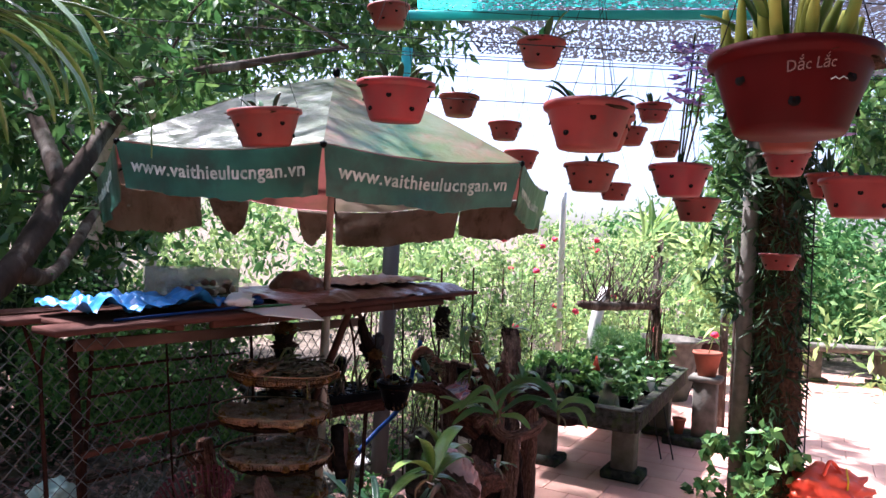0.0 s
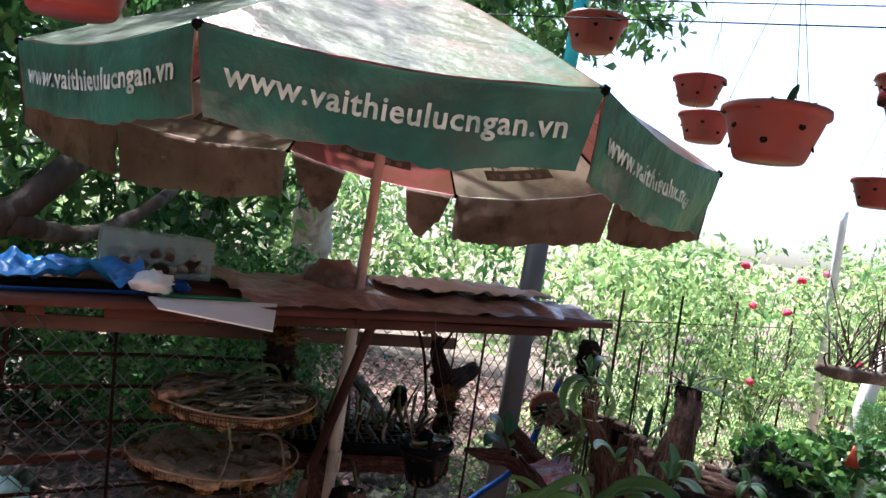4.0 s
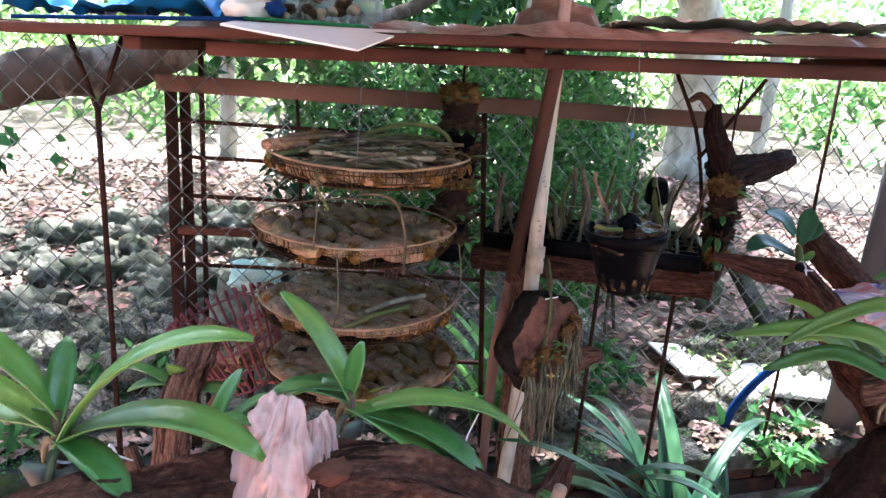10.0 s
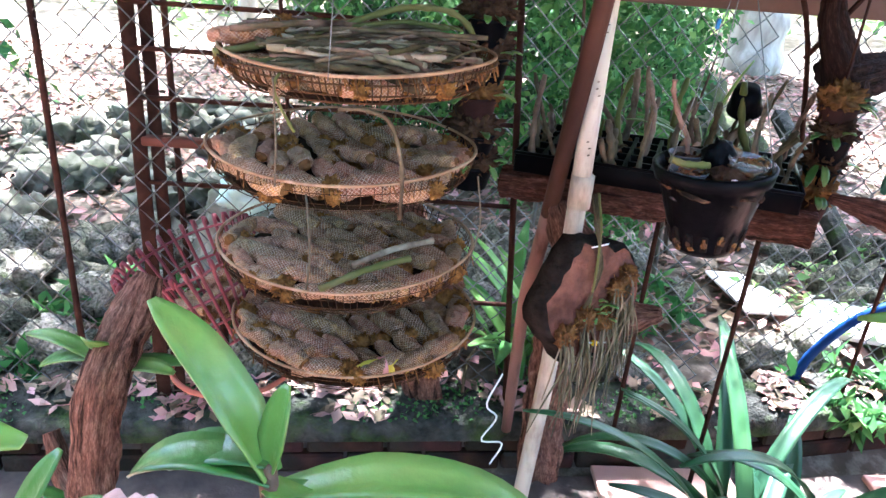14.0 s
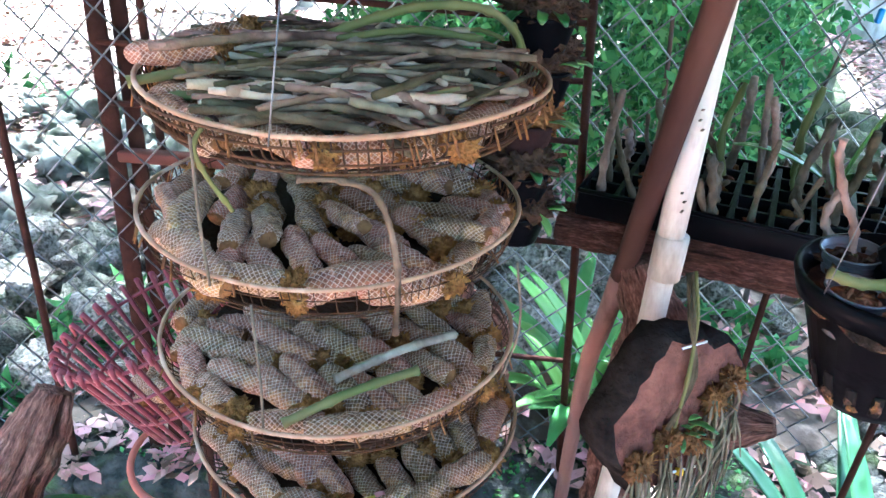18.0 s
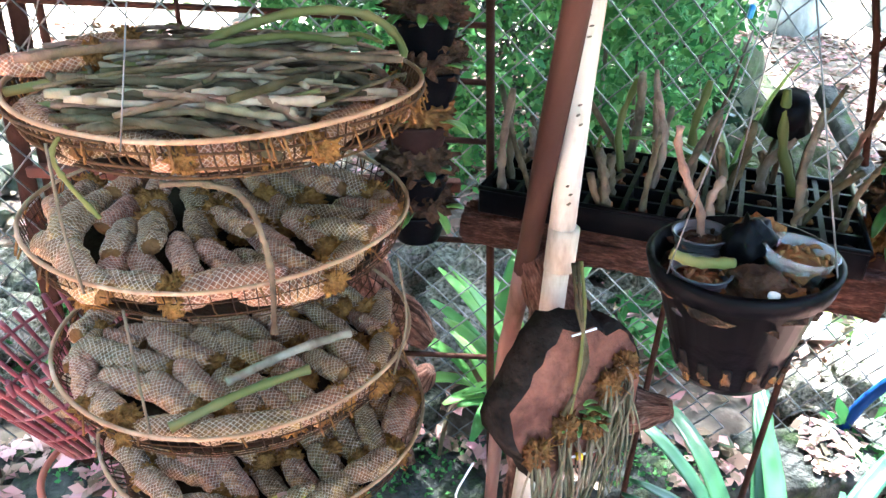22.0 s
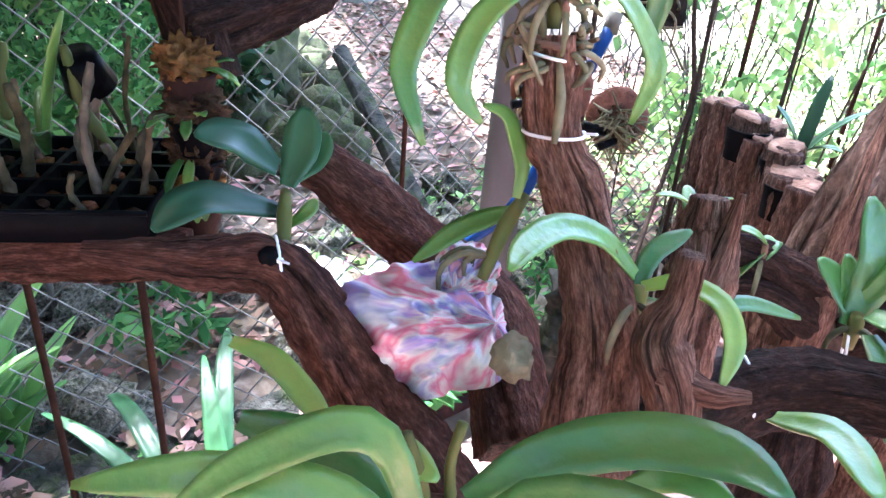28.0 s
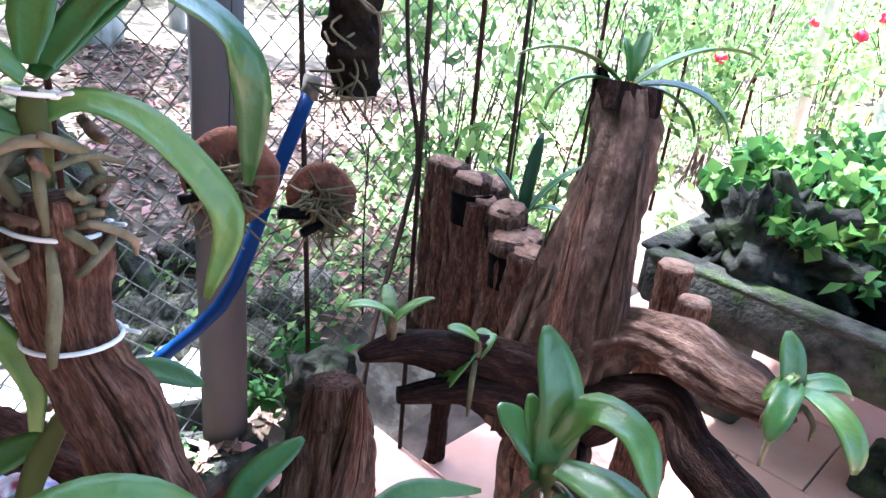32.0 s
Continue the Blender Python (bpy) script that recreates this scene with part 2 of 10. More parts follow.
M["blue"] = material("blue_sheet", (0.014, 0.13, 0.36), (0.035, 0.22, 0.50), 14, 0.35, 0.3, 18, spec=0.4)
M["blue_pipe"] = material("blue_pipe", (0.008, 0.032, 0.12), None, 6, 0.4, 0)
M["white_sheet"] = material("white_plastic_sheet", (0.66, 0.64, 0.60), (0.52, 0.49, 0.45), 5, 0.5, 0.3, 8, spec=0.35)
M["tarp"] = material("brown_tarpaulin", (0.20, 0.098, 0.078), (0.115, 0.052, 0.041), 9, 0.32, 0.9, 26, stain=(0.42, 0.32, 0.29), stain_scale=11, stain_amount=0.7, spec=0.5)
M["green_line"] = material("green_trim", (0.03, 0.16, 0.06), None, 6, 0.5, 0)
M["frosted"] = material("frosted_plastic_box", (0.50, 0.53, 0.53), (0.42, 0.45, 0.45), 6, 0.35, 0.05, trans=0.55, spec=0.4)
M["terracotta"] = material("terracotta", (0.30, 0.10, 0.065), (0.22, 0.075, 0.05), 9, 0.8, 0.2)
M["orange"] = material("orange_plastic", (0.80, 0.10, 0.04), (0.68, 0.07, 0.03), 6, 0.4, 0.1, spec=0.35)
M["teal_paint"] = material("teal_paint", (0.03, 0.30, 0.30), (0.05, 0.36, 0.34), 6, 0.5, 0.1)
M["rope_grey"] = material("dark_rope", (0.05, 0.045, 0.045), None, 30, 0.9, 0.2)
M["um_green"] = material("umbrella_green_vinyl", (0.006, 0.050, 0.036), (0.020, 0.118, 0.082), 6, 0.36, 1.0, 12, stain=(0.020, 0.034, 0.030), stain_scale=8, stain_amount=0.85, trans=0.08, spec=0.5)
M["um_top_g"] = material("umbrella_faded_green", (0.135, 0.17, 0.075), (0.23, 0.21, 0.15), 4.5, 0.24, 1.0, 16, stain=(0.40, 0.16, 0.15), stain_scale=4, stain_amount=0.8, trans=0.45, spec=0.7)
M["um_top_p"] = material("umbrella_faded_rose", (0.28, 0.155, 0.125), (0.19, 0.18, 0.11), 4.5, 0.24, 1.0, 16, stain=(0.38, 0.11, 0.11), stain_scale=5, stain_amount=0.8, trans=0.45, spec=0.7)
M["um_top_w"] = material("umbrella_faded_white", (0.21, 0.24, 0.17), (0.11, 0.15, 0.10), 6, 0.2, 1.0, 20, stain=(0.36, 0.38, 0.35), stain_scale=7, stain_amount=0.8, trans=0.45, spec=0.8)
M["um_pink"] = material("umbrella_faded_pink", (0.60, 0.215, 0.26), (0.52, 0.18, 0.22), 4, 0.55, 0.4, 9, stain=(0.36, 0.19, 0.18), stain_scale=7, stain_amount=0.6, trans=0.78)
M["um_cream"] = material("umbrella_lining", (0.72, 0.51, 0.46), (0.60, 0.40, 0.36), 4, 0.6, 0.4, 9, stain=(0.26, 0.15, 0.12), stain_scale=5, stain_amount=0.7, trans=0.8)
M["um_val"] = material("valance_lining", (0.44, 0.345, 0.275), (0.27, 0.20, 0.155), 6, 0.7, 0.4, 9, stain=(0.09, 0.058, 0.042), stain_scale=9, stain_amount=0.8, trans=0.42)
M["letters"] = material("white_print", (0.56, 0.60, 0.55), (0.22, 0.30, 0.25), 26, 0.5, 0)
M["green_print"] = material("green_print", (0.12, 0.135, 0.10), (0.22, 0.17, 0.135), 40, 0.6, 0, trans=0.4)
M["dark_print"] = material("grey_green_print", (0.17, 0.15, 0.12), (0.28, 0.17, 0.145), 40, 0.6, 0, trans=0.4)
M["pale_print"] = material("pale_print", (0.52, 0.40, 0.34), (0.40, 0.28, 0.24), 40, 0.6, 0, trans=0.5)
M["seam"] = material("dark_seam", (0.06, 0.030, 0.024), None, 30, 0.8, 0)
M["pink_print"] = material("pink_print", (0.52, 0.24, 0.23), None, 6, 0.6, 0)
M["violet"] = material("violet_petal", (0.42, 0.30, 0.72), (0.55, 0.42, 0.80), 30, 0.5, 0, trans=0.3)
M["flower_red"] = material("red_petal", (0.65, 0.03, 0.08), (0.75, 0.10, 0.16), 30, 0.5, 0, trans=0.2)
M["net_teal"] = material("teal_shade_net", (0.03, 0.48, 0.44), (0.05, 0.55, 0.50), 40, 0.7, 0, trans=0.6)
M["net_black"] = material("black_shade_net", (0.05, 0.05, 0.055), (0.09, 0.09, 0.095), 60, 0.9, 0.2, trans=0.3)
M["cork_pale"] = material("pale_cork", (0.42, 0.33, 0.25), (0.28, 0.2, 0.14), 40, 0.9, 0.4)
M["yellow"] = material("yellow_tie", (0.75, 0.48, 0.02), None, 6, 0.5, 0)
M["water"] = material("pond_water", (0.008, 0.009, 0.006), (0.014, 0.012, 0.008), 3, 0.22, 0.05, 5, spec=0.25)
M["vase"] = material("dark_red_pot", (0.03, 0.013, 0.011), (0.012, 0.007, 0.006), 12, 0.7, 0.4)
M["stump_cut"] = material("cut_wood_disc", (0.150, 0.066, 0.044), (0.060, 0.026, 0.019), 22, 0.85, 0.8, 70, stain=(0.035, 0.016, 0.012), stain_scale=13, stain_amount=0.9)
M["cut_pale"] = material("pale_log_end", (0.30, 0.185, 0.135), (0.15, 0.085, 0.060), 30, 0.85, 0.7, stain=(0.06, 0.033, 0.025), stain_scale=24, stain_amount=0.9)
M["bark_black"] = material("black_bark", (0.006, 0.005, 0.0045), (0.022, 0.017, 0.014), 30, 0.95, 1.0, 45, spec=0.02)
M["mossy_rock"] = material("mossy_stone", (0.085, 0.082, 0.05), (0.03, 0.034, 0.018), 12, 0.95, 0.8, 25, stain=(0.05, 0.085, 0.02), stain_scale=6, stain_amount=0.8)
M["dark_rock"] = material("dark_pitted_stone", (0.044, 0.043, 0.037), (0.010, 0.010, 0.009), 26, 0.95, 1.0, 40, stain=(0.030, 0.042, 0.016), stain_scale=7, stain_amount=0.8, spec=0.03)
M["brown_post"] = material("dry_brown_stem", (0.045, 0.03, 0.022), (0.02, 0.014, 0.011), 25, 0.85, 0.5)


def driftwood_material(name, dark, mid, light, patch, fine_=1.0):
    """Grain along the limb, from the point attribute that holds the place round and along it."""
    m = bpy.data.materials.new(name)
    m.use_nodes = True
    n, l = m.node_tree.nodes, m.node_tree.links
    b = n["Principled BSDF"]
    at = n.new("ShaderNodeAttribute")
    at.attribute_name = "grain"

    def tex(sc, det=6.0):
        mp = n.new("ShaderNodeMapping")
        mp.inputs["Scale"].default_value = [q * fine_ * 2.1 for q in sc]
        l.new(at.outputs["Vector"], mp.inputs[0])
        t = n.new("ShaderNodeTexNoise")
        t.inputs["Scale"].default_value, t.inputs["Detail"].default_value, t.inputs["Roughness"].default_value = 1.0, det, 0.62
        l.new(mp.outputs[0], t.inputs["Vector"])
        return t.outputs["Fac"]

    fine, broad, blotch = tex((150, 150, 48), 8.0), tex((42, 42, 15), 8.0), tex((26, 26, 20), 7.0)
    chip = tex((110, 110, 60), 8.0)
    ramp = n.new("ShaderNodeValToRGB")
    e = ramp.color_ramp.elements
    e[0].position, e[0].color, e[1].position, e[1].color = 0.33, (*dark, 1), 0.72, (*light, 1)
    k = e.new(0.52)
    k.color = (*mid, 1)
    av = n.new("ShaderNodeMath")
    av.operation = "MULTIPLY_ADD"
    l.new(fine, av.inputs[0])
    av.inputs[1].default_value = 0.45
    half = n.new("ShaderNodeMath")
    half.operation = "MULTIPLY"
    l.new(broad, half.inputs[0])
    half.inputs[1].default_value = 0.58
    l.new(half.outputs[0], av.inputs[2])
    l.new(av.outputs[0], ramp.inputs[0])
    # mixes the patch colour in as irregular blotches over the grain
    mr = n.new("ShaderNodeMapRange")
    mr.inputs["From Min"].default_value, mr.inputs["From Max"].default_value, mr.inputs["To Max"].default_value = 0.5, 0.7, 0.7
    l.new(blotch, mr.inputs[0])
    mix = n.new("ShaderNodeMix")
    mix.data_type = "RGBA"
    mix.inputs[7].default_value = (*patch, 1)
    l.new(mr.outputs[0], mix.inputs[0])
    l.new(ramp.outputs[0], mix.inputs[6])
    crack = tex((34, 34, 2.6), 5.0)
    cr_ = n.new("ShaderNodeMapRange")
    cr_.inputs["From Min"].default_value, cr_.inputs["From Max"].default_value, cr_.inputs["To Min"].default_value, cr_.inputs["To Max"].default_value = 0.36, 0.44, 0.85, 0.0
    l.new(crack, cr_.inputs[0])
    split = n.new("ShaderNodeMix")
    split.data_type = "RGBA"
    split.inputs[7].default_value = (*[q * 0.5 for q in dark], 1)
    l.new(cr_.outputs[0], split.inputs[0])
    l.new(mix.outputs[2], split.inputs[6])
    l.new(split.outputs[2], b.inputs["Base Color"])
    b.inputs["Roughness"].default_value = 0.78
    b.inputs["Specular IOR Level"].default_value = 0.06
    bp = n.new("ShaderNodeBump")
    bp.inputs["Strength"].default_value, bp.inputs["Distance"].default_value = 1.0, 0.011
    hsum = n.new("ShaderNodeMath")
    hsum.operation = "MULTIPLY_ADD"
    l.new(chip, hsum.inputs[0])
    hsum.inputs[1].default_value = 0.8
    l.new(av.outputs[0], hsum.inputs[2])
    l.new(hsum.outputs[0], bp.inputs["Height"])
    l.new(bp.outputs[0], b.inputs["Normal"])
    return m


M["drift"] = driftwood_material("driftwood", (0.016, 0.008, 0.006), (0.150, 0.072, 0.050), (0.34, 0.20, 0.148), (0.022, 0.010, 0.008))
M["drift_red"] = driftwood_material("dark_red_log", (0.009, 0.0045, 0.004), (0.072, 0.029, 0.020), (0.20, 0.098, 0.068), (0.018, 0.008, 0.0065))
# dark wood; on legs and low limbs its darkness stands in for shade
M["drift_dark"] = driftwood_material("shaded_dark_driftwood", (0.006, 0.004, 0.0035), (0.022, 0.011, 0.009), (0.075, 0.04, 0.03), (0.012, 0.007, 0.006))
M["drift_log"] = driftwood_material("log_bark", (0.016, 0.009, 0.007), (0.085, 0.048, 0.037), (0.23, 0.145, 0.11), (0.016, 0.009, 0.007))
M["drift_grey"] = driftwood_material("weathered_driftwood", (0.018, 0.010, 0.008), (0.085, 0.050, 0.038), (0.22, 0.15, 0.118), (0.014, 0.008, 0.006), 0.42)
M["yellow_leaf"] = material("yellowed_leaf", (0.52, 0.42, 0.05), (0.42, 0.36, 0.06), 9, 0.4, 0.1, trans=0.2)
M["fresh"] = material("fresh_weed_leaf", (0.11, 0.27, 0.06), (0.17, 0.35, 0.09), 8, 0.4, 0.1, vary=0.3, trans=0.3, spec=0.3)
M["pale_bag"] = material("pale_green_plastic", (0.42, 0.58, 0.52), (0.34, 0.48, 0.43), 8, 0.4, 0.4, 20, spec=0.3)

# ---- shape helpers ----
ORG = {}


def thing(name, at=(0, 0, 0), label="", category="", group="", kind=""):
    ob = new(name)
    ob.location = at
    ob.empty_display_size = 0.05
    ORG[ob] = Vector(at)
    return tagged(ob, label, category, group, kind)


def mesh_of(name, vf, mat, smooth=True):
    me = bpy.data.meshes.new(name)
    v, f = vf
    me.from_pydata([tuple(p) for p in v], [], [tuple(int(i) for i in q) for q in f])
    me.materials.append(mat)
    if smooth:
        me.polygons.foreach_set("use_smooth", [True] * len(me.polygons))
    return me


def part(name, vf, mat, parent=None, label="", smooth=True, kind=""):
    """One mesh object; its points are in the world unless the thing stands at the origin."""
    org = ORG.get(parent, Vector())
    v, f = vf
    if parent is not None and org.length > 0:
        v = [(p[0] - org[0], p[1] - org[1], p[2] - org[2]) for p in v]
    ob = new(name, mesh_of(name, (v, f), mat, smooth))
    if parent is not None:
        ob.parent = parent
        ORG[ob] = org
    return tagged(ob, label, kind=kind)


def solo(name, vf, mat, label, category, group="", kind="", smooth=True):
    """A thing that is one mesh, with its origin at its base."""
    v, f = vf
    a = np.array(v, dtype=float)
    o = Vector(((a[:, 0].min() + a[:, 0].max()) / 2, (a[:, 1].min() + a[:, 1].max()) / 2, a[:, 2].min()))
    ob = new(name, mesh_of(name, (a - np.array(o), f), mat, smooth))
    ob.location = o
    ORG[ob] = o
    return tagged(ob, label, category, group, kind)


def join(*vfs):
    V, F = [], []
    for v, f in vfs:
        k = len(V)
        V.extend(tuple(p) for p in v)
        F.extend(tuple(i + k for i in q) for q in f)
    return V, F


def moved(vf, m):
    return [m @ Vector(p) for p in vf[0]], vf[1]


def spline(pts, n):
    """Smooth curve through points (Catmull-Rom), n samples; extra columns are carried along."""
    p = np.array(pts, dtype=float)
    if len(p) == 2:
        s = np.linspace(0, 1, n)[:, None]
        return p[0] * (1 - s) + p[1] * s
    q = np.vstack([2 * p[0] - p[1], p, 2 * p[-1] - p[-2]])
    out = []
    for s in np.linspace(0, len(p) - 1 - 1e-6, n):
        i = int(s)
        t = s - i
        a, b, c, d = q[i:i + 4]
        out.append(0.5 * (2 * b + (c - a) * t + (2 * a - 5 * b + 4 * c - d) * t * t + (3 * b - a - 3 * c + d) * t ** 3))
    return np.array(out)


def tube(pts, rad, seg=8, n=None, rough=0.0, freq=6.0, cap=True, ridge=0.0, flat=1.0):
    """A tube along points. rad: a radius or one per point. rough: knobbly surface; ridge: grooves along it."""
    p = np.array(pts, dtype=float)
    r = np.full(len(p), rad, dtype=float) if np.isscalar(rad) else np.array(rad, dtype=float)
    if n:
        c = spline(np.hstack([p, r[:, None]]), n)
        p, r = c[:, :3], c[:, 3]
    t = np.gradient(p, axis=0)
    t /= np.linalg.norm(t, axis=1)[:, None] + 1e-9
    u = np.cross(t[0], (0.31, 0.17, 0.93))
    if np.linalg.norm(u) < 0.1:
        u = np.cross(t[0], (1.0, 0.2, 0.0))
    V, F = [], []
    for i in range(len(p)):
        u = u - t[i] * (u @ t[i])
        u /= np.linalg.norm(u) + 1e-9
        w = np.cross(t[i], u)
        for k in range(seg):
            a = 2 * math.pi * k / seg
            q = r[i]
            if rough:
                s = Vector((p[i][0] + u[0] * 0.1 * math.cos(a) + w[0] * 0.1 * math.sin(a), p[i][1] + u[1] * 0.1 * math.cos(a) + w[1] * 0.1 * math.sin(a), p[i][2] + u[2] * 0.1 * math.cos(a) + w[2] * 0.1 * math.sin(a)))
                q *= 1 + rough * noise.noise(s * freq) + 0.5 * rough * noise.noise(s * freq * 2.7)
            if ridge:
                q *= 1 + ridge * noise.noise(Vector((math.cos(a) * 3.1 + p[0][0], math.sin(a) * 3.1, i * 0.12)))
            V.append(p[i] + q * (u * math.cos(a) + w * math.sin(a) * flat))
    m = len(p)
    for i in range(m - 1):
        for k in range(seg):
            k2 = (k + 1) % seg
            F.append((i * seg + k, i * seg + k2, (i + 1) * seg + k2, (i + 1) * seg + k))
    if cap:
        F.append(tuple(range(seg - 1, -1, -1)))
        F.append(tuple((m - 1) * seg + k for k in range(seg)))
    return V, F


def lathe(profile, seg=24, at=(0, 0, 0), wobble=0.0, closed=False):
    V, F = [], []
    n = len(profile)
    for k in range(seg):
        a = 2 * math.pi * k / seg
        for r, z in profile:
            q = r * (1 + wobble * noise.noise(Vector((math.cos(a) * 2 + at[0], math.sin(a) * 2 + at[1], z * 5))))
            V.append((at[0] + q * math.cos(a), at[1] + q * math.sin(a), at[2] + z))
    for k in range(seg):
        k2 = (k + 1) % seg
        for i in range(n - (0 if closed else 1)):
            j = (i + 1) % n
            F.append((k * n + i, k2 * n + i, k2 * n + j, k * n + j))
    return V, F


def box(c, s, rz=0.0, bevel=0.004, m=None):
    bm = bmesh.new()
    bmesh.ops.create_cube(bm, size=1)
    for v in bm.verts:
        v.co = Vector((v.co.x * s[0], v.co.y * s[1], v.co.z * s[2]))
    if bevel:
        bmesh.ops.bevel(bm, geom=bm.edges[:], offset=min(bevel, min(s) * 0.4), segments=1, affect="EDGES")
    mm = m if m is not None else pose(c[0], c[1], c[2], 0, 0, rz)
    V = [mm @ v.co for v in bm.verts]
    bm.verts.index_update()
    F = [tuple(v.index for v in f.verts) for f in bm.faces]
    bm.free()
    return V, F


def bar(a, b, w, h, bevel=0.003, roll=0.0):
    """A bar of section w by h from a to b."""
    a, b = Vector(a), Vector(b)
    d = b - a
    m = Matrix.Translation((a + b) / 2) @ d.to_track_quat("Y", "Z").to_matrix().to_4x4() @ pose(0, 0, 0, 0, roll, 0)
    return box((0, 0, 0), (w, d.length, h), 0, bevel, m)


def blob(c, r, sub=2, rough=0.25, freq=2.0, seed=0.0, flat=0.0):
    bm = bmesh.new()
    bmesh.ops.create_icosphere(bm, subdivisions=sub, radius=1)
    V = []
    for v in bm.verts:
        s = v.co * freq + Vector((seed, seed * 1.7, -seed))
        k = 1 + rough * noise.noise(s) + rough * 0.5 * noise.noise(s * 2.3) + rough * 0.25 * noise.noise(s * 5)
        z = max(v.co.z * k, -1 + flat)
        V.append((c[0] + v.co.x * k * r[0], c[1] + v.co.y * k * r[1], c[2] + z * r[2]))
    bm.verts.index_update()
    F = [tuple(v.index for v in f.verts) for f in bm.faces]
    bm.free()
    return V, F


def leaves(centres, size, rng, spread=1.0, up=0.3, narrow=0.35, droop=0.4):
    """Many small folded leaves, one at each centre."""
    c = np.array(centres, dtype=float)
    n = len(c)
    d = rng.normal(size=(n, 3)) * (1, 1, spread) + (0, 0, -droop)
    d /= np.linalg.norm(d, axis=1)[:, None] + 1e-9
    s = rng.normal(size=(n, 3)) * 0.6 + (0, 0, up)
    s = np.cross(d, s)
    s /= np.linalg.norm(s, axis=1)[:, None] + 1e-9
    nn = np.cross(s, d)
    L = (size * rng.uniform(0.65, 1.3, n))[:, None]
    W = L * narrow * 0.5
    a = c
    m1, m2 = c + d * L * 0.45 + s * W + nn * W * 0.25, c + d * L * 0.45 - s * W + nn * W * 0.25
    mid = c + d * L * 0.5
    tip = c + d * L - nn * L * 0.12
    V = np.stack([a, m1, mid, m2, tip], axis=1).reshape(-1, 3)
    k = (np.arange(n) * 5)[:, None]
    F = np.concatenate([k + np.array([[0, 2, 1]]), k + np.array([[1, 2, 4]]), k + np.array([[0, 3, 2]]), k + np.array([[3, 4, 2]])])
    return V, F


def big_mesh(name, vf, mat, parent=None, label="", category="", kind="", smooth=False):
    """As part(), for large meshes out of arrays."""
    v, f = np.asarray(vf[0], dtype=np.float32), np.asarray(vf[1], dtype=np.int32)
    if parent is not None:
        v = v - np.array(ORG.get(parent, Vector()), dtype=np.float32)
    me = bpy.data.meshes.new(name)
    me.vertices.add(len(v))
    me.vertices.foreach_set("co", v.ravel())
    me.loops.add(f.size)
    me.loops.foreach_set("vertex_index", f.ravel())
    me.polygons.add(len(f))
    me.polygons.foreach_set("loop_start", np.arange(0, f.size, f.shape[1], dtype=np.int32))
    me.update(calc_edges=True)
    me.materials.append(mat)
    if smooth:
        me.polygons.foreach_set("use_smooth", [True] * len(f))
    ob = new(name, me)
    if parent is not None:
        ob.parent = parent
        ORG[ob] = ORG.get(parent, Vector())
    return tagged(ob, label, category, kind=kind)


def cloud(rng, blobs, n):
    """Random places in clumps inside ellipsoids (x, y, z, rx, ry, rz), denser near the skin."""
    w = np.array([b[3] * b[4] * b[5] for b in blobs]) ** 0.7
    out = []
    for b, k in zip(blobs, (w / w.sum() * n).astype(int)):
        q = rng.normal(size=(max(1, k // 14), 3))
        q /= np.linalg.norm(q, axis=1)[:, None]
        q *= rng.uniform(0.35, 1.0, (len(q), 1)) ** 0.5
        q = q[rng.integers(0, len(q), k)] + rng.normal(size=(k, 3)) * 0.09
        out.append(q * b[3:6] + b[:3])
    return np.concatenate(out)


def blade(base, az, elev, length, width, droop=0.9, fold=0.35, n=9, twist=0.0, notch=0.0, tipw=0.45):
    """A strap leaf: rises at elev degrees towards az degrees, bends over by droop radians; V-shaped across."""
    a, e = radians(az), radians(elev)
    h, side = Vector((math.cos(a), math.sin(a), 0)), Vector((-math.sin(a), math.cos(a), 0))
    p, V, F = Vector(base), [], []
    ds = length / (n - 1)
    for i in range(n):
        s = i / (n - 1)
        ang = e - droop * s ** 1.4
        d = h * math.cos(ang) + Vector((0, 0, math.sin(ang)))
        up = -h * math.sin(ang) + Vector((0, 0, math.cos(ang)))
        w = width * 0.5 * (0.45 + 0.55 * min(1, s * 3.0)) * (1 - (max(0, s - 0.55) / 0.45) ** 2.6 * (1 - tipw * 0.35)) + 0.0008
        f = fold * (1 - 0.55 * s)
        c, sn = math.cos(twist * s), math.sin(twist * s)
        sd, uu = side * c + up * sn, up * c - side * sn
        th = uu * 0.0011
        for q in (p + sd * w + uu * w * f, p + sd * w * 0.5 + uu * w * f * 0.38, p, p - sd * w * 0.5 + uu * w * f * 0.38, p - sd * w + uu * w * f):
            V.append(q + th)
            V.append(q - th)
        p = p + d * ds
    for i in range(n - 1):
        o, o2 = i * 10, (i + 1) * 10
        for k in range(4):
            F.append((o + 2 * k, o + 2 * k + 2, o2 + 2 * k + 2, o2 + 2 * k))
            F.append((o + 2 * k + 1, o2 + 2 * k + 1, o2 + 2 * k + 3, o + 2 * k + 3))
        F.append((o, o2, o2 + 1, o + 1))
        F.append((o + 8, o + 9, o2 + 9, o2 + 8))
    o = (n - 1) * 10
    for k in range(4):
        F.append((o + 2 * k, o + 2 * k + 2, o + 2 * k + 3, o + 2 * k + 1))
    return V, F


